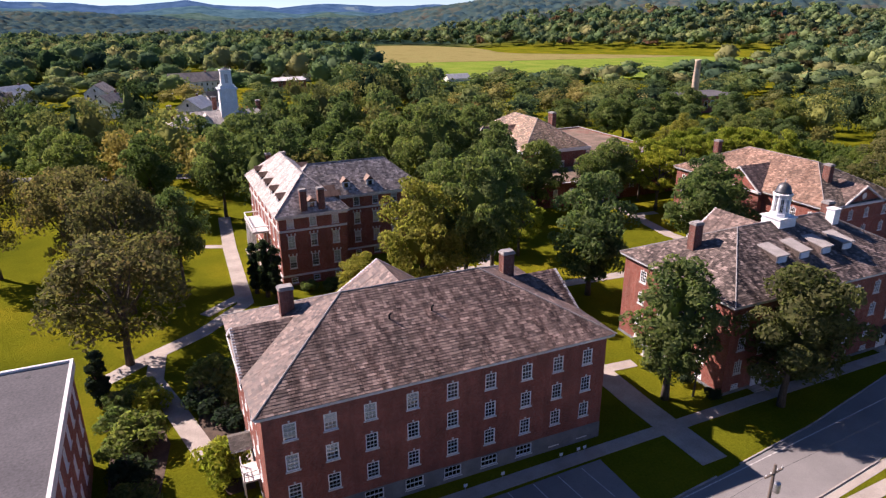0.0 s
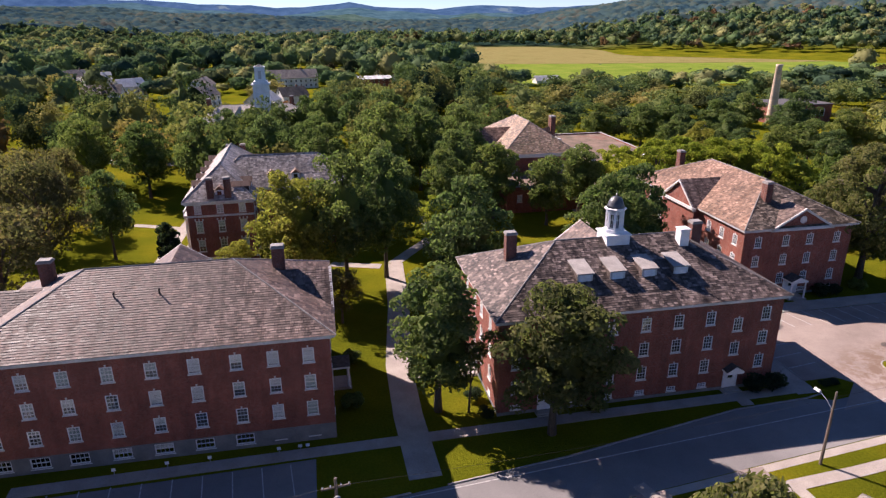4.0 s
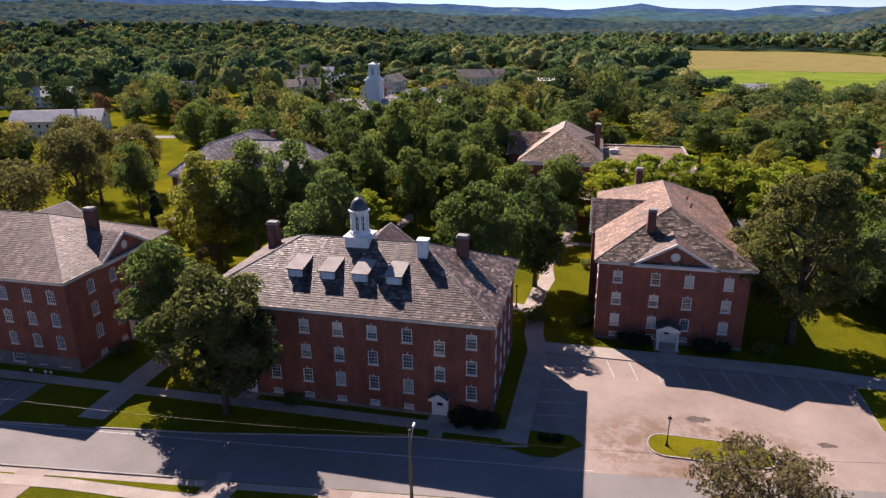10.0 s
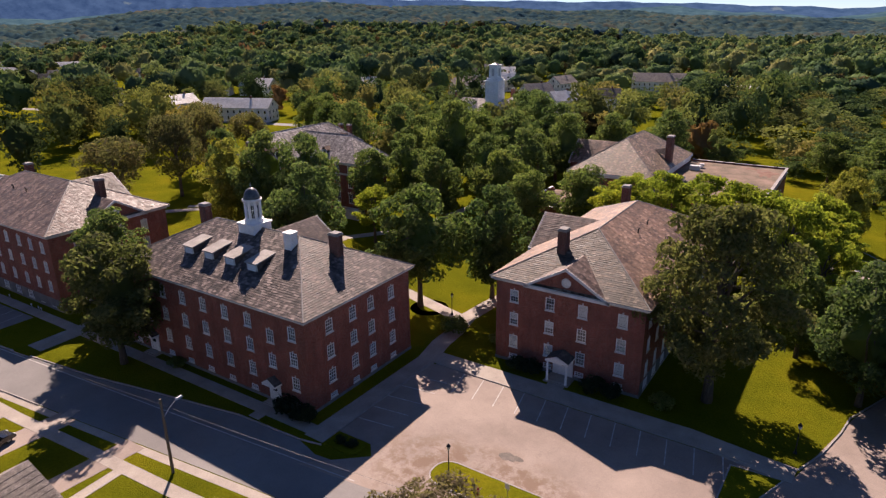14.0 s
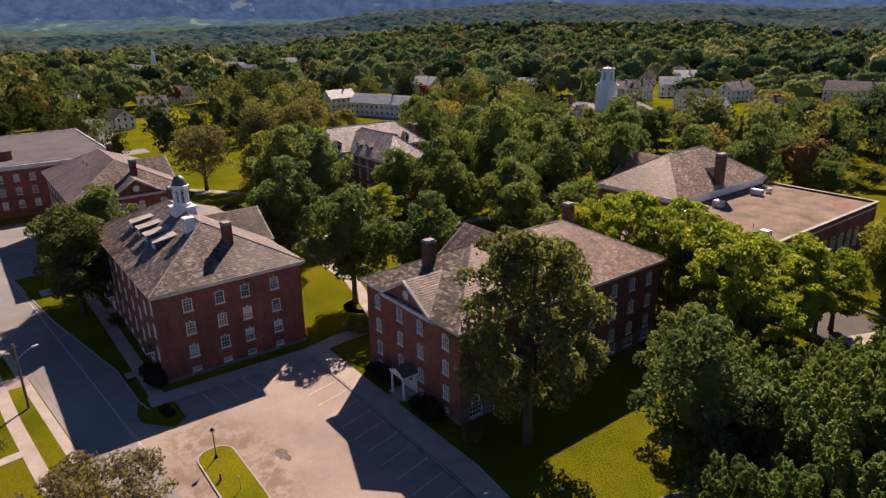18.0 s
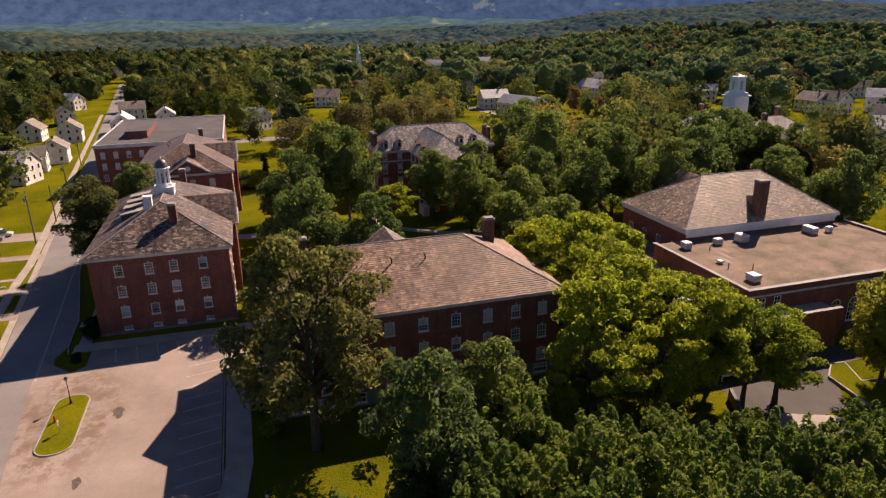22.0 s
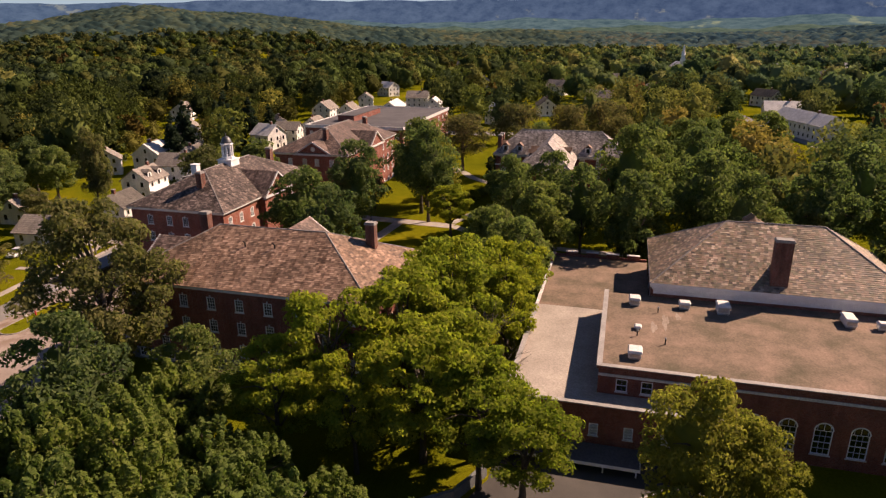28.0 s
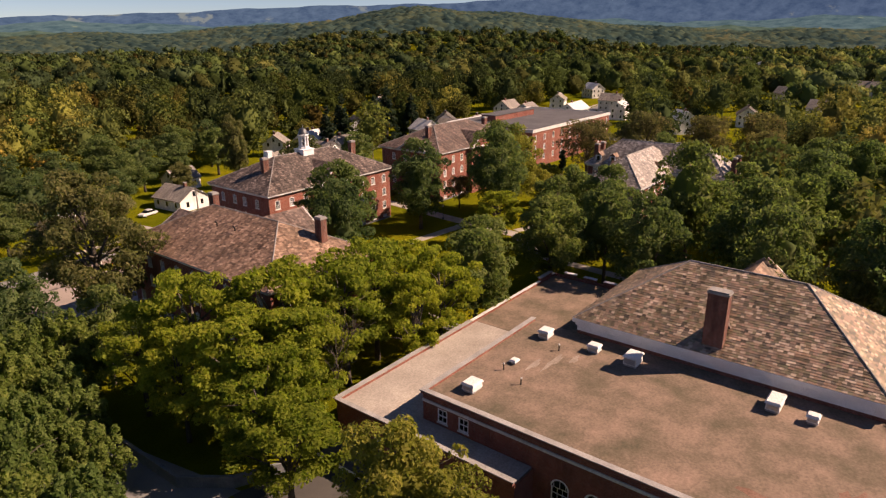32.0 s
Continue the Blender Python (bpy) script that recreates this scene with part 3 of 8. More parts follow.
def strip(x0, x1, off0, off1, step=20.0):
    n = max(1, int((x1 - x0) / step))
    xs = [x0 + (x1 - x0) * k / n for k in range(n + 1)]
    return [(x, road_y(x, off0)) for x in xs] + [(x, road_y(x, off1)) for x in reversed(xs)]


def ccw(pts):
    area = sum(a[0] * b[1] - b[0] * a[1] for a, b in zip(pts, pts[1:] + pts[:1]))
    return pts if area > 0 else pts[::-1]


def band(pts, width):
    """A band of a given width along a line in plan."""
    left, right = [], []
    for k, p in enumerate(pts):
        a, b = Vector(pts[max(k - 1, 0)]), Vector(pts[min(k + 1, len(pts) - 1)])
        d = (b - a).normalized()
        n = Vector((-d.y, d.x)) * width / 2
        left.append(tuple(Vector(p) + n))
        right.append(tuple(Vector(p) - n))
    return ccw(right + left[::-1])


sheet("road", strip(-420, 300, 0.0, 7.0), 0.02, ASPHALT, "worn grey asphalt street, half in building shade", "road")
LOT_PLAN = ccw([(100.2, road_y(100, 5)), (106, 46.0), (104.6, 47.6), (100.2, 47.6), (100.2, 65.6), (139.5, 65.4), (143.5, 66.0), (147.6, 80.0), (151, 88), (157, 96), (163, 94), (157, 84), (152.6, 76), (150, 62), (149, road_y(149, 5))])
sheet("parking_lot", LOT_PLAN, 0.026, LOT, "sun-bleached patched asphalt parking lot", "parking lot")
sheet("road_widening", ccw([(52, road_y(52, 6.9)), (65.6, 39.4), (72.3, 40.7), (88.1, 43.6), (97.6, 44.0), (101, road_y(101, 6.9))]), 0.023, ASPHALT, "worn asphalt kerbside lane", "road")
sheet("parking_lot_west", [(-2, road_y(0, 6.5)), (39.6, road_y(39.6, 6.5)), (39.6, 44.4), (-2, 43.2)], 0.024, ASPHALT, "dark asphalt parking bays in front of the dormitory", "parking lot")
sheet("service_drive", ccw([(146.6, 104), (157, 90), (163, 94), (158, 106), (150, 122), (143, 123)]), 0.022, ASPHALT, "asphalt service drive below the trees", "road")
# The court's dark colour stands in for the shade lying on it.
sheet("service_court", ccw([(131.9, 124.4), (139.0, 124.6), (143.8, 122.6), (145.2, 128), (144.6, 135.6), (140.6, 138.6), (136.2, 141.6), (135.9, 147.4), (131.9, 147.4)]), 0.02, SHADED_ASPHALT, "asphalt service court, coloured dark for the shade on it", "court")
LAWN_PATCH = ccw([(138.5, 139.2), (151.0, 137.4), (145.6, 144.3), (141.3, 146.7), (140.7, 142.1), (136.3, 144.1), (136.1, 142.1)])
sheet("lawn_patch", LAWN_PATCH, 0.3, GRASS, "small raised lawn behind the dining hall", "lawn")
sheet("concrete_pad", ccw([(142.6, 126.5), (145.4, 133.0), (147.7, 134.1), (151.0, 136.4), (158.0, 132.0), (150.0, 123.5)]), 0.05, CONCRETE, "pale concrete service pad", "pavement")
sheet("street_west", ccw([(-84, road_y(-84, 7)), (-74, road_y(-74, 7)), (-78, 90), (-88, 90)]), 0.018, ASPHALT, "grey side street", "road")
sheet("campus_road", band([(-260, 175), (-103, 200), (-40, 213), (-8, 200), (30, 190)], 6), 0.018, ASPHALT, "pale asphalt campus drive", "road")
WALKS = [
    (band([(10, 45.0), (40, 45.6), (70, 46.0), (98, 46.2)], 1.7), 0.05),
    (band([(50.4, 39.2), (50.2, 50), (50.6, 62), (53, 80), (54.5, 99)], 3.4), 0.056),
    (band([(98.7, 45), (99.2, 66), (98.2, 71), (98.0, 75), (97.0, 80), (97.5, 86), (98.4, 92), (97.6, 98), (99, 108), (101, 120), (101.5, 132)], 2.7), 0.062),
    (band([(99, 67.3), (133, 67.3), (139.5, 66.4), (143.4, 66.0)], 2.8), 0.068),
    (band([(-200, 0.3), (-20, 20.4), (30, 26.2), (56, 29.0), (66.3, 29.4), (81.5, 30.6), (93.3, 31.4), (105.4, 32.6), (122, 34.6)], 1.5), 0.05),
    (band([(85.8, 30.2), (86.2, 23.4)], 1.3), 0.056), (band([(72.2, 29.8), (70.8, 34.0)], 1.4), 0.056), (band([(100.6, 32.0), (101.6, 25.0)], 1.4), 0.056), (band([(64.6, 29.2), (64.8, 22)], 1.2), 0.056),
    (band([(-9.4, 82.5), (-3, 87.5), (4, 92), (11.5, 100), (12.5, 128), (14, 150)], 2.6), 0.05),
    (band([(-2.8, 80), (-2, 88)], 2.2), 0.056),
    (band([(2, 62), (-1, 74), (-2.8, 80.5)], 2.4), 0.05),
    (band([(1, 134), (11.5, 129.5)], 1.8), 0.056),
    (band([(5, 98), (12, 104)], 2.0), 0.062),
    (band([(56, 58.8), (51, 59.2)], 1.8), 0.062),
    (band([(99.2, 109), (102, 112), (106, 111.5)], 2.0), 0.05),
    (band([(54.5, 99), (64, 112), (66, 140)], 2.4), 0.05),
    (band([(97, 79), (80, 84), (54, 86)], 2.4), 0.044),
    (band([(43, 101), (52, 98)], 2.2), 0.05),
    (band([(90.0, 48.2), (90.0, 44.2)], 1.6), 0.062),
    (band([(116.5, 71), (116.5, 68)], 2.2), 0.062),
]
for pts, z in WALKS:
    sheet("pavement", ccw(pts), z, CONCRETE, "pale concrete footpath", "footpath")
sheet("pavement", ccw([(16, road_y(16, -0.9)), (106, road_y(106, -1.2)), (106, road_y(106, -0.1)), (16, road_y(16, -0.1))]), 0.012, CONCRETE, "pale gravelly street shoulder", "footpath")


def kerb(pts, closed=False, h=0.14, w=0.16):
    run = Shape()
    pts = list(pts) + ([pts[0]] if closed else [])
    for a, b in zip(pts[:-1], pts[1:]):
        d = (Vector(b) - Vector(a)).normalized()
        n = Vector((-d.y, d.x)) * w / 2
        a2, b2 = Vector(a) - d * 0.02, Vector(b) + d * 0.02
        run.prism([tuple(a2 - n), tuple(b2 - n), tuple(b2 + n), tuple(a2 + n)], -0.2, h)
    return structure("kerb", run, KERB, "low granite kerb", "kerb")


kerb([(x, road_y(x, 7.05)) for x in (40, 44, 48.6)])
kerb([(52.4, 37.75), (65.6, 39.45), (72.3, 40.75), (88.1, 43.65), (97.6, 44.05), (100.2, 44.6)])
kerb([(x, road_y(x, -0.05)) for x in (-60, -10, 30, 66)])
kerb([(101.0, 65.7), (120, 65.7), (139.6, 65.6)])
kerb([(143.6, 67.2), (145.4, 71.5), (146.7, 76.4), (147.4, 80.2), (151, 88)])
kerb([(100.1, 47.8), (100.1, 65.6)])


kerb(LAWN_PATCH, True, 0.36, 0.2)


def rounded(x0, y0, x1, y1, r, k=5):
    pts = []
    for cx, cy, a0 in ((x1 - r, y1 - r, 0), (x0 + r, y1 - r, 90), (x0 + r, y0 + r, 180), (x1 - r, y0 + r, 270)):
        for s in range(k + 1):
            a = radians(a0 + 90 * s / k)
            pts.append((cx + r * math.cos(a), cy + r * math.sin(a)))
    return pts


island = rounded(112.6, 46.0, 125.2, 49.8, 1.7)
sheet("traffic_island", island, 0.12, GRASS, "grassed traffic island in the parking lot", "traffic island")
kerb(island, True, 0.15)
tongue = ccw([(137.75, 64.4), (137.6, 55.6), (137.9, 54.9), (138.5, 54.9), (139.9, 57.8), (141.3, 61.3), (142.6, 64.6)])
sheet("grass_tongue", tongue, 0.12, GRASS, "kerbed tongue of grass between the parking lot and the drive", "traffic island")
kerb(tongue, True, 0.15)
planter = rounded(100.6, 44.9, 104.6, 47.3, 0.9)
sheet("planting_island", planter, 0.13, GRASS, "kerbed bed with low plants", "planting bed")


def blotch(name, cx, cy, rx, ry, z, mat, label, seed, hole=None):
    """A flat patch with a ragged edge lying on the asphalt; hole: the island that it lies round."""
    rs = np.random.RandomState(seed)
    pts = []
    ph = rs.uniform(0, 6.28, 6)
    for k in range(40):
        w = 2 * math.pi * k / 40
        f = 1 + sum(0.3 / (j + 1) ** 0.7 * math.sin((j + 2) * w + ph[j]) for j in range(6)) * 0.6
        pts.append((cx + rx * f * math.cos(w), cy + ry * f * math.sin(w)))
    sheet(name, pts, z, mat, label, "stain", 0.0)


blotch("oil_stain", 118.3, 53.6, 1.1, 0.7, 0.032, OIL, "dark oil stain on the asphalt", 90)
blotch("oil_stain", 131.0, 51.5, 0.8, 0.5, 0.032, OIL, "dark oil stain on the asphalt", 91)


def stall_lines(parent_pts, name="parking_line"):
    for x, y, ang, length in parent_pts:
        c, s = math.cos(radians(ang)), math.sin(radians(ang))
        run = Shape().prism(ccw([(x - s * 0.06, y + c * 0.06), (x + s * 0.06, y - c * 0.06), (x + s * 0.06 + c * length, y - c * 0.06 + s * length), (x - s * 0.06 + c * length, y + c * 0.06 + s * length)]), 0.0, 0.034)
        tagged(new(name, run.mesh(name, LINE)), "worn white painted bay line", "road marking", kind="structure")


stall_lines([(40 + 8.4 * k, 36.0 + 0.76 * k, 5.2, 8.3) for k in range(8)])
stall_lines([(105.5 + 2.85 * k, 65.4, -78, 4.6) for k in range(12)])
stall_lines([(100.3, 50.7 + 2.75 * k, 8, 4.6) for k in range(5)])
stall_lines([(8.0 + 2.9 * k, 44.0, -84, 4.8) for k in range(11)])

sheet("shrub_bed", ccw([(-7.6, 58), (-3.0, 57), (-1.5, 66), (-3.4, 77), (-7.4, 78.5)]), 0.015, SOIL, "bare mulched bed under the shrubs", "planting bed")
sheet("shrub_bed", ccw([(3.2, 55), (5.9, 55), (5.9, 77), (2.0, 79), (1.6, 66)]), 0.015, SOIL, "bare mulched bed beside the wall", "planting bed")
FIELD_PLAN = [(150, 880), (158, 590), (162, 408), (204, 374), (330, 360), (470, 400), (620, 470), (560, 560), (420, 640), (330, 820)]
MEADOW = [(158, 590), (159, 566), (300, 536), (460, 510), (600, 500), (560, 560), (420, 640), (330, 820), (150, 880)]
sheet("hay_field", ccw(FIELD_PLAN), 0.3, FIELD, "bright green mown hay field", "field")
sheet("dry_meadow", ccw(MEADOW), 0.42, DRY_FIELD, "tan dry meadow beyond the mown field", "field")
PLAY_FIELD = [(226, 300), (285, 292), (300, 268), (240, 268)]
sheet("ball_field", ccw(PLAY_FIELD), 0.2, DRY_FIELD, "tan playing field with dry grass", "field")


# ---- buildings ----
def wall_shape(length, z0, z1, holes, th=0.3):
    """A wall along x from 0, its outer face at y = 0 and its inner at th, with openings (u0, u1, v0, v1) through it."""
    s = Shape()
    us = sorted({0.0, length, *[h[0] for h in holes], *[h[1] for h in holes]})
    for u0, u1 in zip(us[:-1], us[1:]):
        if u1 - u0 < 1e-4:
            continue
        mid = (u0 + u1) / 2
        cuts = sorted((h[2], h[3]) for h in holes if h[0] < mid < h[1])
        z = z0
        for c0, c1 in cuts + [(z1, z1)]:
            if c0 - z > 1e-4:
                s.poly((u0, 0, z), (u1, 0, z), (u1, 0, c0), (u0, 0, c0))
                s.poly((u1, th, z), (u0, th, z), (u0, th, c0), (u1, th, c0))
            z = c1
    for u0, u1, v0, v1 in holes:
        s.poly((u0, 0, v0), (u0, th, v0), (u0, th, v1), (u0, 0, v1))
        s.poly((u1, th, v0), (u1, 0, v0), (u1, 0, v1), (u1, th, v1))
        s.poly((u0, 0, v1), (u0, th, v1), (u1, th, v1), (u1, 0, v1))
        s.poly((u0, th, v0), (u0, 0, v0), (u1, 0, v0), (u1, th, v0))
    return s


def lattice(us, vs, y0, y1):
    """A frame with its bars as one welded piece: the odd cells between the cuts us and vs are open."""
    s, at = Shape(), {}

    def v(i, j, k):
        if (i, j, k) not in at:
            at[i, j, k] = len(s.v)
            s.v.append((us[i], (y0, y1)[k], vs[j]))
        return at[i, j, k]

    def solid(i, j):
        return 0 <= i < len(us) - 1 and 0 <= j < len(vs) - 1 and not (i % 2 and j % 2)

    for i in range(len(us) - 1):
        for j in range(len(vs) - 1):
            if solid(i, j):
                s.f.append((v(i, j, 0), v(i + 1, j, 0), v(i + 1, j + 1, 0), v(i, j + 1, 0)))
                s.f.append((v(i + 1, j, 1), v(i, j, 1), v(i, j + 1, 1), v(i + 1, j + 1, 1)))
                for di, dj, p, q in ((0, -1, (i, j), (i + 1, j)), (1, 0, (i + 1, j), (i + 1, j + 1)), (0, 1, (i + 1, j + 1), (i, j + 1)), (-1, 0, (i, j + 1), (i, j))):
                    if not solid(i + di, j + dj):
                        s.f.append((v(*q, 0), v(*p, 0), v(*p, 1), v(*q, 1)))
    return s


WINDOW_MESHES = {}


def window_meshes(w, h, cols, rows, style):
    key = (w, h, cols, rows, style)
    if key not in WINDOW_MESHES:
        t = 0.1
        us = [-w / 2, -w / 2 + t] + [x + d for c in range(1, cols) for x in (-w / 2 + t + (w - 2 * t) * c / cols,) for d in (-0.009, 0.009)] + [w / 2 - t, w / 2]
        vs = [0.0, t * 0.9] + [z + d for r in range(1, rows) for z in (h * r / rows,) for d in ((-0.03, 0.03) if r * 2 == rows else (-0.009, 0.009))] + [h - t, h]
        f = lattice(us, vs, 0.0, 0.1)
        pane = Shape().box(-w / 2 + 0.03, 0.085, 0.03, w / 2 - 0.03, 0.092, h - 0.03)
        sill = Shape().box(-w / 2 - 0.1, -0.09, -0.13, w / 2 + 0.1, 0.1, -0.004)
        top = Shape()
        if style == "key":
            lo, hi, zt = 0.06, 0.1, h + 0.25
            top.poly((-lo, -0.05, h + 0.01), (lo, -0.05, h + 0.01), (hi, -0.05, zt), (-hi, -0.05, zt))
            top.poly((-hi, -0.05, zt), (hi, -0.05, zt), (hi, 0.0, zt), (-hi, 0.0, zt))
            top.poly((-lo, 0, h + 0.01), (-lo, -0.05, h + 0.01), (-hi, -0.05, zt), (-hi, 0, zt))
            top.poly((lo, -0.05, h + 0.01), (lo, 0, h + 0.01), (hi, 0, zt), (hi, -0.05, zt))
        elif style == "keys":
            for dx in (-w / 2 - 0.05, 0, w / 2 + 0.05):
                top.box(dx - 0.12, -0.05, h + 0.02, dx + 0.12, 0, h + 0.42)
        blinds = [Shape().box(-w / 2 + t, 0.106, t + (h - 2 * t) * (1 - k), w / 2 - t, 0.112, h - t) for k in (0.97, 0.6, 0.35)]
        WINDOW_MESHES[key] = (f.mesh("window", WHITE), pane.mesh("pane", GLASS), sill.mesh("sill", TRIM), top.mesh("keystone", TRIM) if top.f else None,
                              [b.mesh("blind", BLIND) for b in blinds] + [blinds[0].mesh("blind", BLIND_GREEN), blinds[1].mesh("blind", BLIND_GREEN)])
    return WINDOW_MESHES[key]


def window(parent, at, w=1.25, h=1.95, cols=3, rows=4, style="key", blind=None):
    frame_me, pane_me, sill_me, top_me, blinds = window_meshes(w, h, cols, rows, style)
    win = part("window", frame_me, None, parent, at=at)
    p = part("pane", pane_me, None, win)
    p.visible_shadow = False
    part("sill", sill_me, None, win)
    if top_me:
        part("keystone", top_me, None, win)
    if blind is None:
        blind = random.choice((0, 0, 0, 0, 1, 1, 1, 3, 4, None, None))
    if blind is not None and blind >= 0:
        part("blind", blinds[blind], None, win)
    return win


def slope(s, a, b, c, d, step=0.34, lift=0.045):
    """A roof face laid in courses, from the eave a-b up to the ridge d-c."""
    a, b, c, d = (Vector(p) for p in (a, b, c, d))
    n = (b - a).cross(d - a).normalized()
    run = ((d - a) - (d - a).project(b - a)).length
    k = max(1, int(run / step))
    for i in range(k):
        f0, f1 = i / k, (i + 1) / k
        l0, r0, l1, r1 = a.lerp(d, f0), b.lerp(c, f0), a.lerp(d, f1), b.lerp(c, f1)
        s.poly(l0 + n * lift, r0 + n * lift, r1, l1)
        s.poly(l0, r0, r0 + n * lift, l0 + n * lift)
    return s


def slated(s, a, b, c, d, step=0.33, width=0.46):
    """A roof face laid slate by slate: broken joints, each slate lifted and let down a little differently."""
    a, b, c, d = (Vector(p) for p in (a, b, c, d))
    e = (b - a).normalized()
    n = (b - a).cross(d - a).normalized()
    w = n.cross(e)
    run = (d - a).dot(w)
    k = max(1, round(run / step))
    rnd = random.Random(int(a.x * 31 + a.y * 17 + a.z * 7))
    for i in range(k):
        f0, f1 = i / k, (i + 1) / k
        ua, ub = (d - a).dot(e) * f0, (b - a).dot(e) + (c - b).dot(e) * f0
        ta, tb = (d - a).dot(e) * f1, (b - a).dot(e) + (c - b).dot(e) * f1
        v0, v1 = run * f0, run * f1
        u = -width * (rnd.random() + (0.5 if i % 2 else 0.0))
        while u < max(ub, tb):
            u2 = u + width * rnd.uniform(0.7, 1.3)
            p0, p1, q0, q1 = (min(max(x, lo), hi) for x, lo, hi in ((u, ua, ub), (u2, ua, ub), (u, ta, tb), (u2, ta, tb)))
            if p1 - p0 > 0.02 or q1 - q0 > 0.02:
                lift, drop = rnd.uniform(0.02, 0.042), rnd.uniform(0.0, 0.05) if i else 0.0
                l, r = a + e * p0 + w * (v0 - drop) + n * lift, a + e * p1 + w * (v0 - drop) + n * (lift + rnd.uniform(-0.008, 0.008))
                s.poly(l, r, a + e * q1 + w * v1, a + e * q0 + w * v1)
                s.poly(l - n * 0.05, r - n * 0.05, r, l)
            u = u2
    return s


def ridge_tube(s, a, b, r=0.09):
    return s.tube([a, b], [r, r], 6)


def chimney(parent, x, y, z0, z1, w=1.3, d=1.0):
    ch = part("chimney", Shape().box(x - w / 2, y - d / 2, z0, x + w / 2, y + d / 2, z1 - 0.35), BRICK_DARK, parent, "weathered brick chimney")
    part("chimney_cap", Shape().box(x - w / 2 - 0.09, y - d / 2 - 0.09, z1 - 0.35, x + w / 2 + 0.09, y + d / 2 + 0.09, z1 - 0.14).box(x - w / 2 + 0.02, y - d / 2 + 0.02, z1 - 0.14, x + w / 2 - 0.02, y + d / 2 - 0.02, z1), CAP, ch)
    return ch


def hip_roof(parent, x0, y0, x1, y1, ze, zr, mat, axis, label, south=None):
    """A hipped roof over an eave rectangle, with its ridge along the axis, ridge rolls and a soffit."""
    s, caps, south_slates = Shape(), Shape(), Shape()
    if axis == "x":
        run, m = (y1 - y0) / 2, (y0 + y1) / 2
        p, q = (x0 + run, m, zr), (x1 - run, m, zr)
    else:
        run, m = (x1 - x0) / 2, (x0 + x1) / 2
        p, q = (m, y0 + run, zr), (m, y1 - run, zr)
    A, B, C, D = (x0, y0, ze), (x1, y0, ze), (x1, y1, ze), (x0, y1, ze)
    lay = slope if mat in (SHINGLE, SHINGLE_DARK, SHINGLE_PALE) else slated
    if axis == "x":
        lay(s, A, B, q, p), lay(s, B, C, q, q), lay(s, C, D, p, q), lay(s, D, A, p, p)
        hips = ((A, p), (D, p), (B, q), (C, q), (p, q))
    else:
        # The south face takes slates of its own, darker material where given.
        lay(south_slates if south else s, A, B, p, p), lay(s, B, C, q, p), lay(s, C, D, q, q), lay(s, D, A, p, q)
        hips = ((A, p), (B, p), (C, q), (D, q), (p, q))
    for a, b in hips:
        ridge_tube(caps, a, b)
    deck = Shape().poly(A, D, C, B)
    for k in range(4):
        a, b = (A, B, C, D)[k], (B, C, D, A)[k]
        tops = {0: (q, p), 1: (q, q), 2: (p, q), 3: (p, p)}[k] if axis == "x" else {0: (p, p), 1: (q, p), 2: (q, q), 3: (p, q)}[k]
        tops = tops[:1] if tops[0] == tops[1] else tops
        deck.poly(*[(x, y, z - 0.03) for x, y, z in (a, b, *tops)])
    roof = part("roof", deck, CAP if lay is slated else mat, parent, label)
    tagged(part("slate_covering" if lay is slated else "shingle_covering", s, mat, roof), "", kind="stuff")
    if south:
        tagged(part("mottled_slate_covering", south_slates, south, roof), "dark mottled slates of the south hip", kind="stuff")
    part("ridge_roll", caps, CAP, roof)
    return roof


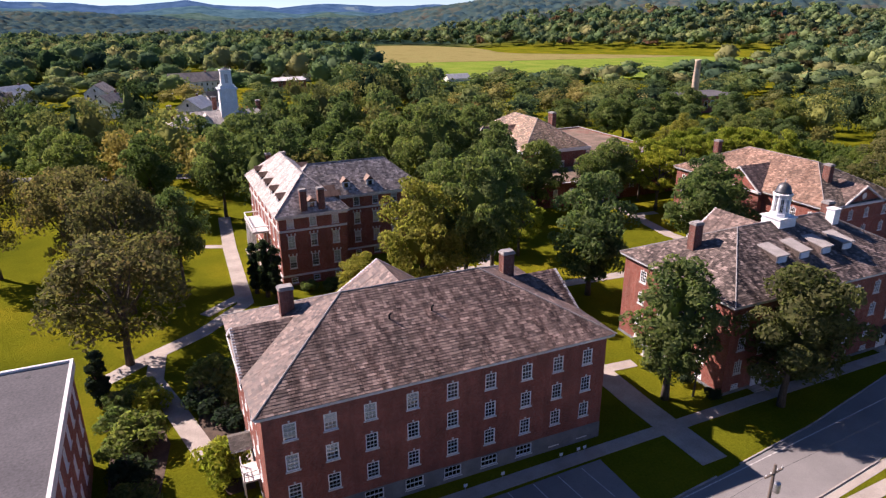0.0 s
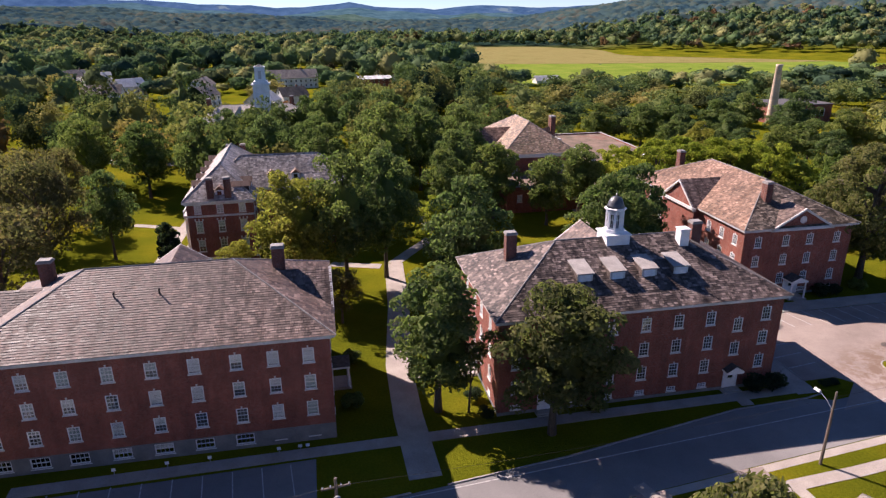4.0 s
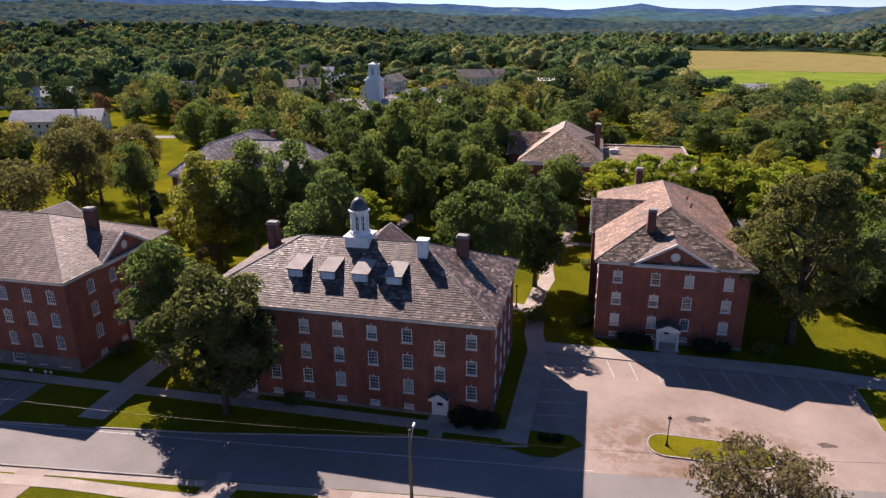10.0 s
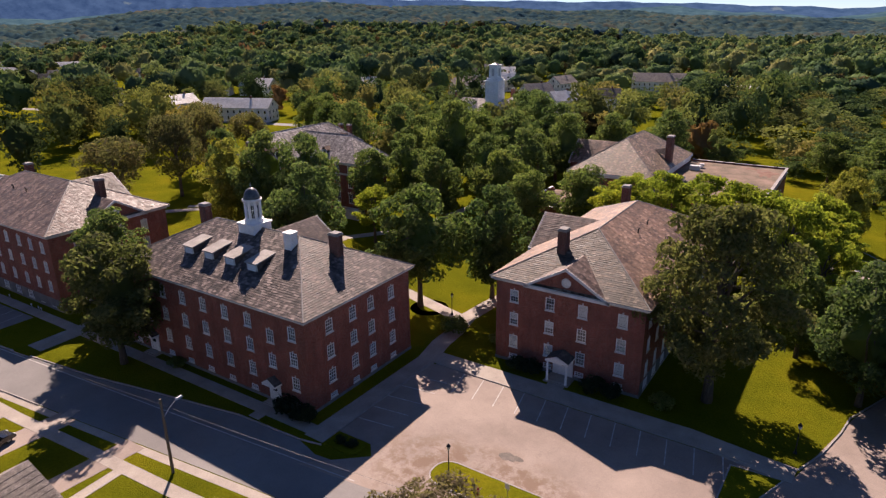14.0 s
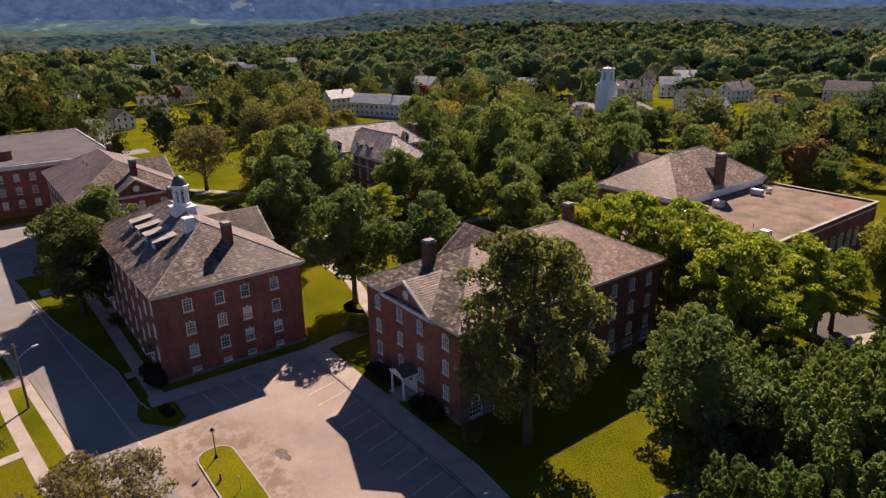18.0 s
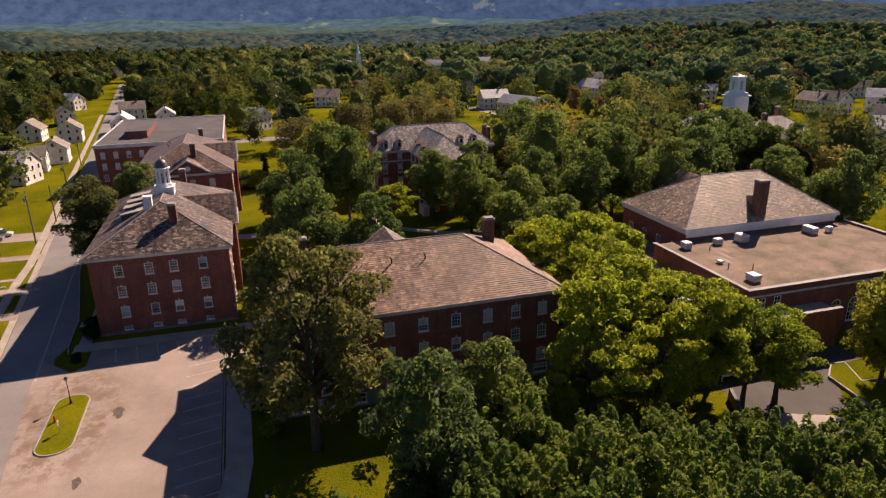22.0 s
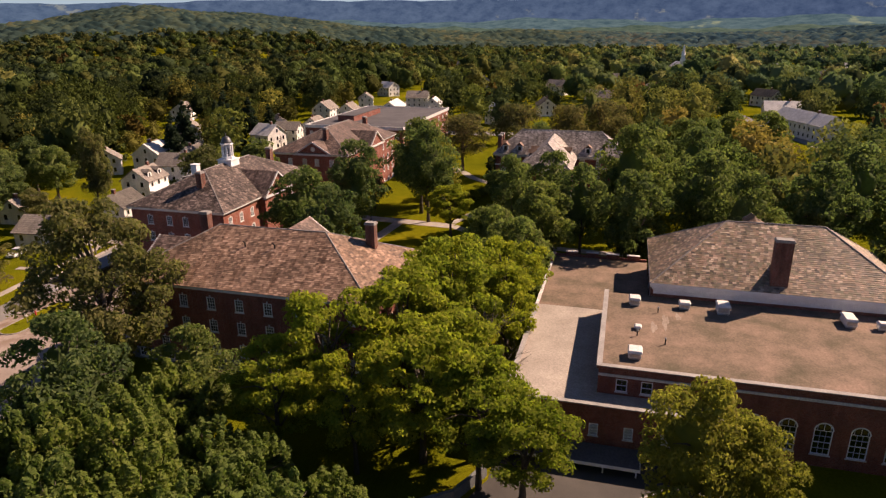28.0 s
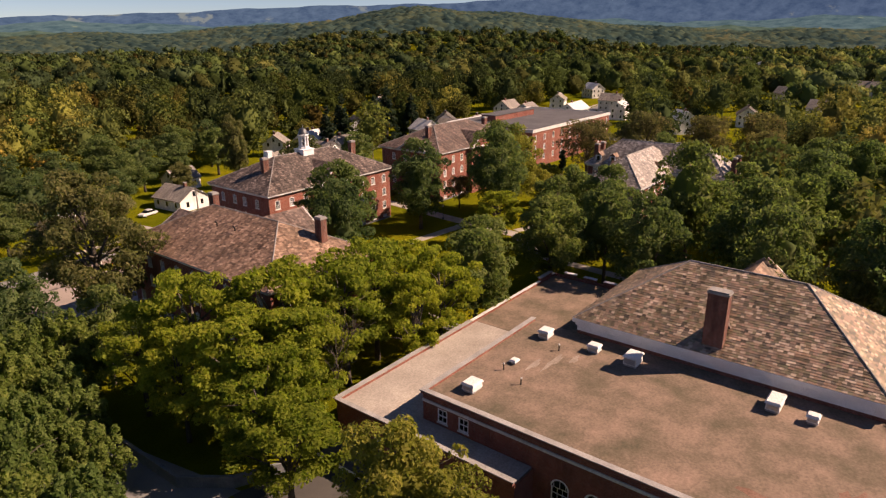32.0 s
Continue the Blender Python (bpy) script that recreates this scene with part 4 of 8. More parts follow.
def gable_wing(parent, x0, x1, y_out, y_in, ze, za, mat, wall_mat, ends=True, turn=0.0, centre=(0, 0), round_light=True, overhang=0.35):
    """A gabled cross roof whose pediment faces -y at y_out and whose ridge runs to y_in; laid by turn about a centre."""
    m = pose(centre[0], centre[1], 0, 0, 0, turn)
    s, mid = Shape(), (x0 + x1) / 2
    o, k = overhang, (za - ze) / ((x1 - x0) / 2)
    L, R, AP = (x0 - o, y_out - o, ze - k * o), (x1 + o, y_out - o, ze - k * o), (mid, y_out - o, za)
    L2, R2, AP2 = (x0 - o, y_in, ze - k * o), (x1 + o, y_in, ze - k * o), (mid, y_in, za)
    slated(s, R, R2, AP2, AP), slated(s, L2, L, AP, AP2)
    deck = Shape()
    for a, b, c, d in ((L, AP, AP2, L2), (R, R2, AP2, AP)):
        deck.poly(*[(p[0], p[1], p[2] - 0.03) for p in (a, b, c, d)])
    roof = part("roof", deck, CAP, parent, "slate cross roof behind a pediment", at=m)
    tagged(part("slate_covering", s, mat, roof), "", kind="stuff")
    t = Shape()
    for a, b in ((L, AP), (AP, R)):
        a, b = Vector(a), Vector(b)
        dz = Vector((0, 0, 0.34))
        f = Vector((0, -0.06, 0))
        t.poly(a - dz + f, b - dz + f, b + dz * 0.05 + f, a + dz * 0.05 + f)
        t.poly(a + dz * 0.05 + f, b + dz * 0.05 + f, b + dz * 0.05 - f * 4, a + dz * 0.05 - f * 4)
        t.poly(b - dz + f, a - dz + f, a - dz - f * 8, b - dz - f * 8)
    t.box(x0 - o, y_out - o - 0.06, ze - 0.5, x1 + o, y_out + 0.1, ze - 0.12)
    part("pediment_trim", t, TRIM, roof, "white painted raking cornice")
    g = Shape().poly((x0, y_out, ze - 0.1), (x1, y_out, ze - 0.1), (mid, y_out, za - 0.1))
    part("pediment", g, wall_mat, roof)
    if round_light:
        zc = ze + (za - ze) * 0.36
        ring = Shape()
        seg = 16
        for k2 in range(seg):
            a0, a1 = 2 * math.pi * k2 / seg, 2 * math.pi * (k2 + 1) / seg
            ring.poly(*[(mid + r * math.cos(a), y_out - 0.06, zc + r * math.sin(a)) for r, a in ((0.42, a0), (0.62, a0), (0.62, a1), (0.42, a1))])
        part("round_frame", ring, TRIM, roof)
        part("round_light", Shape().poly(*[(mid + 0.44 * math.cos(2 * math.pi * k2 / seg), y_out - 0.03, zc + 0.44 * math.sin(2 * math.pi * k2 / seg)) for k2 in range(seg)]), UNIT, roof)
    return roof


def portico(parent, at, w=2.6, depth=1.8, h=2.9, columns=True):
    """A white entrance: door, surround, small pediment and, where it has them, two columns."""
    p = part("portico", Shape().box(-w / 2, -0.12, 0.25, -w / 2 + 0.32, 0.05, h).box(w / 2 - 0.32, -0.12, 0.25, w / 2, 0.05, h).box(-w / 2, -0.12, h - 0.4, w / 2, 0.05, h), WHITE, parent, "white painted entrance", at)
    part("door", Shape().box(-0.55, -0.06, 0.25, 0.55, 0.02, 2.4).box(-0.42, -0.09, 1.35, 0.42, -0.06, 2.2), WHITE, p)
    part("door_light", Shape().box(-0.32, -0.1, 1.55, 0.32, -0.092, 2.05), CAR_GLASS, p)
    part("door_panel", Shape().box(-w / 2 + 0.3, -0.08, 0.25, -0.56, 0.01, h - 0.4).box(0.56, -0.08, 0.25, w / 2 - 0.3, 0.01, h - 0.4), WHITE, p)
    dd = depth if columns else 0.9
    roof = Shape()
    o, zt = 0.22, h + 0.85
    roof.poly((w / 2 + o, -dd - o, h + 0.12), (w / 2 + o, 0, h + 0.12), (0, 0, zt), (0, -dd - o, zt))
    roof.poly((-w / 2 - o, 0, h + 0.12), (-w / 2 - o, -dd - o, h + 0.12), (0, -dd - o, zt), (0, 0, zt))
    part("roof", roof, SHINGLE_DARK, p)
    trim = Shape().box(-w / 2 - 0.18, -dd - 0.18, h - 0.16, w / 2 + 0.18, 0, h + 0.1)
    trim.poly((-w / 2 - 0.16, -dd - 0.16, h + 0.1), (w / 2 + 0.16, -dd - 0.16, h + 0.1), (0, -dd - 0.16, zt - 0.1))
    part("pediment", trim, WHITE, p)
    if columns:
        for sx in (-1, 1):
            part("column", Shape().turned([(0.2, 0.1), (0.2, 0.2), (0.15, 0.24), (0.15, 1.2), (0.125, h - 0.3), (0.18, h - 0.26), (0.18, h - 0.16)], 12, sx * (w / 2 - 0.1), -dd + 0.02), WHITE, p)
    part("step", Shape().box(-w / 2 - 0.3, -dd - 0.3, -0.1, w / 2 + 0.3, 0, 0.12).box(-w / 2 - 0.1, -dd - 0.02, 0.12, w / 2 + 0.1, 0, 0.25), CONCRETE, p)
    return p


def wall_matrix(p, q):
    """Along the wall from p to q, local x runs with it, y points inwards."""
    d = Vector(q) - Vector(p)
    return pose(p[0], p[1], 0, 0, 0, math.degrees(math.atan2(d.y, d.x))), d.length


def facade(parent, p, q, z0, z1, openings, mat, th=0.3):
    """One wall with its windows. openings: (u, sill height, w, h, cols, rows, style, blind)."""
    m, length = wall_matrix(p, q)
    holes = [(u - w / 2, u + w / 2, v, v + h) for u, v, w, h, *_ in openings]
    wall = part("wall", wall_shape(length, z0, z1, holes, th), mat, parent, at=m)
    for u, v, w, h, cols, rows, style, blind in openings:
        window(wall, pose(u, 0, v), w, h, cols, rows, style, blind)
    return wall, m, length


def cornice(parent, x0, y0, x1, y1, z1, h=0.5, out=0.42, mat=None):
    i, zm = out * 0.45, z1 - h * 0.55
    for k, (length, back) in enumerate(((x1 - x0, y0), (y1 - y0, x1), (x1 - x0, y1), (y1 - y0, x0))):
        # a stepped profile run along one side, mitred at its ends
        prof = [(0, z1 - h), (-i, z1 - h), (-i, zm), (-out, zm), (-out, z1), (0, z1)]
        s, hl = Shape(), length / 2
        lft, rgt = [(-hl + o, o, z) for o, z in prof], [(hl - o, o, z) for o, z in prof]
        for j in range(6):
            j2 = (j + 1) % 6
            s.poly(lft[j2], rgt[j2], rgt[j], lft[j])
        s.poly(*lft), s.poly(*reversed(rgt))
        cx, cy = (x0 + x1) / 2, (y0 + y1) / 2
        at = (pose(cx, y0, 0), pose(x1, cy, 0, 0, 0, 90), pose(cx, y1, 0, 0, 0, 180), pose(x0, cy, 0, 0, 0, -90))[k]
        part("cornice", s, mat or TRIM, parent, "white painted cornice and gutter", at)


def vent_pipes(parent, pts):
    for x, y, z in pts:
        part("vent_pipe", Shape().tube([(x, y, z - 0.5), (x, y, z + 0.6), (x + 0.14, y - 0.2, z + 0.85)], [0.1, 0.1, 0.1], 7), BLACK, parent)


LONG_BAYS = (-15.5, -11.9, -8.2, -4.1, 0.0, 4.1, 8.2, 11.9, 15.5)
SHORT_BAYS = (-5.8, -1.7, 1.7, 5.8)
FRONT_BAYS = (-7.1, -2.15, 2.15, 7.1)


def dormitory(x0, y0, x1, y1, ze, axis, slate, basement, label, skip=(), blinds=(0, 1, 3, 4, -1)):
    """A three-storey brick dormitory. x0..y1: its eave rectangle; ze: eave height."""
    ov = 0.45
    dorm = thing("dormitory_building", pose((x0 + x1) / 2, (y0 + y1) / 2, 0), label, "building")
    inv = pose(-(x0 + x1) / 2, -(y0 + y1) / 2, 0)
    root = dorm
    a0, b0, a1, b1 = x0 + ov - (x0 + x1) / 2, y0 + ov - (y0 + y1) / 2, x1 - ov - (x0 + x1) / 2, y1 - ov - (y0 + y1) / 2
    corners = [(a0, b0), (a1, b0), (a1, b1), (a0, b1)]
    zr = ze + 5.25
    centres = [ze - 2.35 - 3.2 * k for k in range(3)]
    sides = {}
    for k, side in enumerate("SENW"):
        p, q = corners[k], corners[(k + 1) % 4]
        length = (Vector(q) - Vector(p)).length
        long_side = length > 25
        n = 9 if long_side else 4
        us = [length / 2 + o for o in (LONG_BAYS if long_side else SHORT_BAYS if axis == "x" else FRONT_BAYS)]
        ops = []
        for i, u in enumerate(us):
            if (side, i) in skip:
                for z in (centres[0] - 1.15, centres[1] - 1.15):
                    ops.append((u, z - 0.86, 1.2, 1.72, 3, 4, "key", random.choice(blinds)))
                continue
            for z in centres:
                ops.append((u, z - 0.86, 1.2, 1.72, 3, 4, "key", random.choice(blinds)))
            if basement == "tall" and side in "SE" and long_side and i < 7:
                ops.append((u, 0.55, 1.9, 1.25, 4, 2, "", None))
            elif basement == "tall_e" and side == "E":
                ops.append((u, 0.4, 1.9, 1.35, 4, 2, "", None))
            else:
                ops.append((u, 0.62, 1.15, 0.62, 3, 2, "", -1))
        sides[side] = facade(root, p, q, -0.4, ze - 0.05, ops, BRICK)
    base = Shape()
    hb = {"tall": 1.95, "tall_e": 1.85}.get(basement, 0.42)
    if basement in ("tall", "tall_e"):
        side = "S" if basement == "tall" else "E"
        wob, m, length = sides[side]
        us = [length / 2 + o for o in LONG_BAYS]
        hl = [(u - 0.95, u + 0.95, 0.55 if side == "S" else 0.4, 1.8 if side == "S" else 1.75) for i, u in enumerate(us) if side == "E" or i < 7]
        sh = wall_shape(length, -0.38, hb, hl, 0.05)
        part("foundation", sh, STONE, root, "pale painted stone basement wall", m @ pose(0, -0.055, 0))
    base.box(a0 - 0.06, b0 - 0.05, -0.35, a1 + 0.06, b0 - 0.004, 0.4) if basement != "tall" else None
    base.box(a0 - 0.05, b1 + 0.004, -0.35, a1 + 0.05, b1 + 0.05, 0.4)
    base.box(a0 - 0.05, b0, -0.35, a0 - 0.004, b1, 0.4)
    base.box(a1 + 0.004, b0, -0.35, a1 + 0.05, b1, 0.4) if basement != "tall_e" else None
    part("plinth", base, STONE, root)
    part("partition", Shape().box(a0 + 3.2, b0 + 3.2, 0, a1 - 3.2, b1 - 3.2, ze - 0.3), PLASTER, root)
    for k in range(4):
        zf = ze - 0.3 - 3.2 * k
        part("floor_slab", Shape().box(a0 + 0.32, b0 + 0.32, zf - 0.25, a1 - 0.32, b1 - 0.32, zf), PLASTER, root)
    cornice(root, a0, b0, a1, b1, ze, 0.55, 0.58)
    hip_roof(root, a0 - 0.68, b0 - 0.68, a1 + 0.68, b1 + 0.68, ze + 0.02, zr, slate, axis, "weathered slate hip roof", SLATE_MOTTLED if slate is SLATE_WARM else None)
    return dorm, sides, (a0, b0, a1, b1), zr


# west dormitory
A, A_sides, A_box, A_zr = dormitory(5.85, 47.4, 42.35, 68.5, 12.85, "x", SLATE, "tall", "long three-storey red brick dormitory with a weathered slate hip roof", blinds=(0, 0, 0, 0, 1, 3, 3, 3, 4, -1))
a0, b0, a1, b1 = A_box
chimney(A, -12.6, 3.0, 13, 18.5, 1.4, 1.1), chimney(A, 12.55, 2.2, 13, 18.65, 1.4, 1.1)
gable_wing(A, -5.2, 5.2, -b1 - 1.2, 1.0, 12.85, 16.4, SLATE, BRICK, turn=180, centre=(0, 0), round_light=False)
gable_wing(A, -5.0, 5.0, -a1 - 0.35, -10.0, 12.85, 15.9, SLATE, BRICK, turn=90, centre=(0, 1.0))
gable_wing(A, -5.0, 5.0, -a1 - 0.35, -10.0, 12.85, 15.9, SLATE, BRICK, turn=-90, centre=(0, 1.0))
vent_pipes(A, [(-4.0, -4.0, 16.0), (0.5, -4.0, 16.0)])
portico(A, pose(a1, 1.0, 0, 0, 0, 90), 2.6, 2.0, 3.0)
portico(A, pose(a0, 1.0, 0, 0, 0, -90), 2.6, 2.0, 3.0)
pw = part("wall", Shape().box(-5.0, b1 - 0.2, -0.3, 5.0, b1 + 1.1, 12.7), BRICK, A)

# wooden outside stair on its west side
FS = part("outside_stair", Shape().box(a0 - 1.6, -5.0, 2.4, a0 - 0.06, -2.2, 2.55), TRIM, A, "weathered white wooden outside stair")
for y in (-4.9, -3.6, -2.3):
    part("post", Shape().box(a0 - 1.58, y - 0.06, -0.2, a0 - 1.46, y + 0.06, 3.6), TRIM, FS)
for dz in (0.5, 1.0):
    part("rail", Shape().box(a0 - 1.54, -4.83, 2.51 + dz, a0 - 1.5, -2.37, 2.58 + dz), TRIM, FS)
    part("rail", Shape().box(a0 - 1.45, -4.92, 2.51 + dz, a0 - 0.06, -4.88, 2.58 + dz), TRIM, FS)
for k in range(9):
    part("tread", Shape().box(a0 - 1.2, -2.18 + 0.26 * k, 2.3 - 0.26 * k, a0 - 0.1, -1.9 + 0.26 * k, 2.35 - 0.26 * k), TRIM, FS)

# middle dormitory with cupola
B, B_sides, B_box, B_zr = dormitory(59.85, 47.6, 95.95, 67.9, 12.28, "x", SLATE_GREEN, "low", "three-storey red brick dormitory with dormers and a white cupola", skip=(("S", 1), ("S", 7)), blinds=(0, 1, 1, 2, 3, 4, -1, -1, -1, -1, -1))
a0, b0, a1, b1 = B_box
chimney(B, 65.5 - 78.55, 2.0, 12.5, 18.4, 1.35, 1.1), chimney(B, 90.7 - 78.55, 2.05, 12.5, 18.15, 1.35, 1.1)
gable_wing(B, -5.2, 5.2, -b1 - 1.2, 1.0, 12.28, 16.2, SLATE, BRICK, turn=180, round_light=False)
pw = part("wall", Shape().box(-5.0, b1 - 0.2, -0.3, 5.0, b1 + 1.1, 12.2), BRICK, B)
for i in (1, 7):
    u = (a1 - a0) / 2 + LONG_BAYS[i]
    portico(B, pose(a0 + u, b0, 0), 1.9, 1.0, 2.75, columns=False)
portico(B, pose(a0, 1.0, 0, 0, 0, -90), 2.6, 1.8, 3.0)


def dormer(parent, x, y, z, w=1.9, h=1.35, run=3.2):
    """A shed dormer: front with shut louvres, slate cheeks and a low sloping top."""
    d = part("dormer", Shape().poly((x - w / 2, y, z), (x + w / 2, y, z), (x + w / 2, y, z + h), (x - w / 2, y, z + h)), TRIM, parent, "white dormer front")
    t, k = 0.12, 0.18
    top = Shape()
    p = [(x - w / 2 - t, y - 0.25, z + h), (x + w / 2 + t, y - 0.25, z + h), (x + w / 2 + t, y + run, z + h + run * k), (x - w / 2 - t, y + run, z + h + run * k)]
    top.poly(*p).poly(*[(a, b, c - 0.14) for a, b, c in reversed(p)])
    for a, b in zip(p, p[1:] + p[:1]):
        top.poly((a[0], a[1], a[2] - 0.14), (b[0], b[1], b[2] - 0.14), b, a)
    part("dormer_roof", top, KERB, d, "pale dormer roof")
    for sx in (-1, 1):
        cheek = Shape().poly((x + sx * w / 2, y, z), (x + sx * w / 2, y + run, z + run * 0.52), (x + sx * w / 2, y + run, z + h + run * k), (x + sx * w / 2, y, z + h))
        part("cheek", cheek, SLATE_GREEN, d)
    louvres = Shape()
    for n in range(5):
        zb = z + 0.26 + n * (h - 0.5) / 5
        louvres.poly((x - w / 2 + 0.25, y - 0.09, zb), (x + w / 2 - 0.25, y - 0.09, zb), (x + w / 2 - 0.25, y - 0.012, zb + (h - 0.5) / 5), (x - w / 2 + 0.25, y - 0.012, zb + (h - 0.5) / 5))
    part("louvres", louvres, WHITE, d)
    return d


for k in range(4):
    dormer(B, -6.4 + 4.05 * k, -6.1, 14.15)
# cupola: square base, octagonal lantern of posts and arches, bell-shaped dome and finial
CX, CY = 78.25 - 78.55, 58.2 - 58.15
cup = part("cupola", Shape().box(CX - 1.5, CY - 1.5, 15.8, CX + 1.5, CY + 1.5, 18.0).box(CX - 1.65, CY - 1.65, 18.0, CX + 1.65, CY + 1.65, 18.18), WHITE, B, "white painted wooden cupola")
part("lantern_base", Shape().turned([(1.3, 18.18), (1.3, 18.6), (1.15, 18.62), (1.15, 18.75)], 8, CX, CY, math.pi / 8), WHITE, cup)
for k in range(8):
    w = math.pi / 8 + k * math.pi / 4
    part("post", Shape().turned([(0.2, 18.75), (0.2, 21.0)], 6, CX + 0.95 * math.cos(w), CY + 0.95 * math.sin(w)), WHITE, cup)
part("lantern_core", Shape().turned([(0.72, 18.75), (0.72, 21.0)], 8, CX, CY, math.pi / 8), CAR_GLASS, cup)
for k in range(8):
    w = k * math.pi / 4
    c, s2 = math.cos(w), math.sin(w)
    m = pose(CX + 0.8 * c, CY + 0.8 * s2, 18.75, 0, 0, math.degrees(w) + 90)
    part("sash", Shape().box(-0.03, -0.03, 0, 0.03, 0.03, 2.2).box(-0.3, -0.03, 1.05, 0.3, 0.03, 1.12).box(-0.3, -0.03, 1.75, 0.3, 0.03, 2.2), WHITE, cup, at=m)
part("lantern_cornice", Shape().turned([(1.1, 20.95), (1.3, 21.05), (1.35, 21.25), (1.2, 21.35)], 8, CX, CY, math.pi / 8), WHITE, cup)
part("dome", Shape().turned([(1.15, 21.35), (1.02, 21.6), (0.9, 22.0), (0.7, 22.4), (0.35, 22.65), (0.08, 22.75)], 16, CX, CY), COPPER, cup, "dark metal dome", smooth=True)
part("finial", Shape().turned([(0.05, 22.7), (0.05, 22.9), (0.12, 22.97), (0.05, 23.05), (0.02, 23.4)], 8, CX, CY), METAL, cup)
vt = part("roof_vent", Shape().box(86.75 - 79.2, -2.3, 16.0, 86.75 - 78.0, -1.1, 18.45), WHITE, B, "white boxed roof vent")
part("vent_top", Shape().box(86.75 - 79.3, -2.4, 18.45, 86.75 - 77.9, -1.0, 18.6), WHITE, vt)

# east dormitory
C, C_sides, C_box, C_zr = dormitory(106.15, 71.2, 126.45, 107.6, 11.85, "y", SLATE_WARM, "tall_e", "three-storey red brick dormitory with a pedimented entrance front", blinds=(0, 0, 1, 1, 3, 4, -1, -1, -1))
a0, b0, a1, b1 = C_box
chimney(C, 114.0 - 116.95, 76.8 - 89.3, 12, 17.9, 1.1, 1.35), chimney(C, 113.5 - 116.95, 102.5 - 89.3, 12, 17.95, 1.1, 1.35)
gable_wing(C, -5.2, 5.2, b0 - 0.35, -8, 11.85, 14.85, SLATE, BRICK, turn=0)
gable_wing(C, -5.2, 5.2, a0 - 1.2, -1.0, 11.85, 15.7, SLATE, BRICK, turn=-90, round_light=False)
part("wall", Shape().box(a0 - 1.1, -5.0, -0.3, a0 + 0.2, 5.0, 11.8), BRICK, C)
vent_pipes(C, [(120.4 - 116.95, 87.1 - 89.3, 15.3), (120.3 - 116.95, 91.45 - 89.3, 15.3)])
portico(C, pose(0, b0, 0), 2.7, 2.0, 3.0)


# ---- old hall with dormers ----
def small_dormer(parent, m, mat):
    d = part("dormer", Shape().box(-0.75, 0, 0, 0.75, 0.1, 1.5), WHITE, parent, "white dormer with an arched window", m)
    d2 = Shape()
    d2.poly((0.95, -0.2, 1.45), (0.95, 3.4, 1.45), (0, 3.4, 2.25), (0, -0.2, 2.25)).poly((-0.95, 3.4, 1.45), (-0.95, -0.2, 1.45), (0, -0.2, 2.25), (0, 3.4, 2.25))
    d2.poly((-0.75, 0.02, 1.5), (0.75, 0.02, 1.5), (0, 0.02, 2.15))
    part("dormer_roof", d2, mat, d)
    part("cheek", Shape().poly((-0.75, 0.1, 0), (-0.75, 3.2, 1.5), (-0.75, 0.1, 1.5)).poly((0.75, 0.1, 0), (0.75, 3.2, 1.5), (0.75, 0.1, 1.5)), SLATE, d)
    part("dormer_window", Shape().box(-0.38, -0.04, 0.2, 0.38, -0.005, 1.35), CAR_GLASS, d)
    return d


HALL = thing("hall_building", pose(31, 120, 0), "red brick hall with white dormers, string course and tall chimneys", "building")


def hall_block(x0, y0, x1, y1, ze, axis, zr):
    ov = 0.6
    a, b, c, d = x0 + ov - 31, y0 + ov - 120, x1 - ov - 31, y1 - ov - 120
    cs = [(a, b), (c, b), (c, d), (a, d)]
    for k in range(4):
        p, q = cs[k], cs[(k + 1) % 4]
        length = (Vector(q) - Vector(p)).length
        n = max(3, round(length / 3.9))
        ops = []
        for i in range(n):
            u = length * (i + 0.5) / n
            ops += [(u, ze - 2.35, 1.2, 1.65, 2, 4, "", None), (u, ze - 5.9, 1.2, 2.2, 2, 4, "keys", None), (u, ze - 9.5, 1.2, 2.2, 2, 4, "keys", None), (u, 0.5, 1.1, 1.0, 2, 2, "", -1)]
        facade(HALL, p, q, -0.4, ze - 0.05, ops, BRICK)
    bands = Shape()
    for z in (ze - 3.0, 1.7):
        bands.box(a - 0.1, b - 0.1, z, c + 0.1, b - 0.003, z + 0.35).box(a - 0.1, d + 0.003, z, c + 0.1, d + 0.1, z + 0.35)
        bands.box(a - 0.1, b, z, a - 0.003, d, z + 0.35).box(c + 0.003, b, z, c + 0.1, d, z + 0.35)
    part("string_course", bands, TRIM, HALL, "pale stone string course")
    part("partition", Shape().box(a + 3, b + 3, 0, c - 3, d - 3, ze - 0.2), PLASTER, HALL)
    part("floor_slab", Shape().box(a + 0.32, b + 0.32, ze - 0.5, c - 0.32, d - 0.32, ze - 0.2), PLASTER, HALL)
    cornice(HALL, a, b, c, d, ze, 0.7, 0.58)
    hip_roof(HALL, x0 - 31, y0 - 120, x1 - 31, y1 - 120, ze + 0.02, zr, SLATE_PALE, axis, "pale grey slate hip roof")


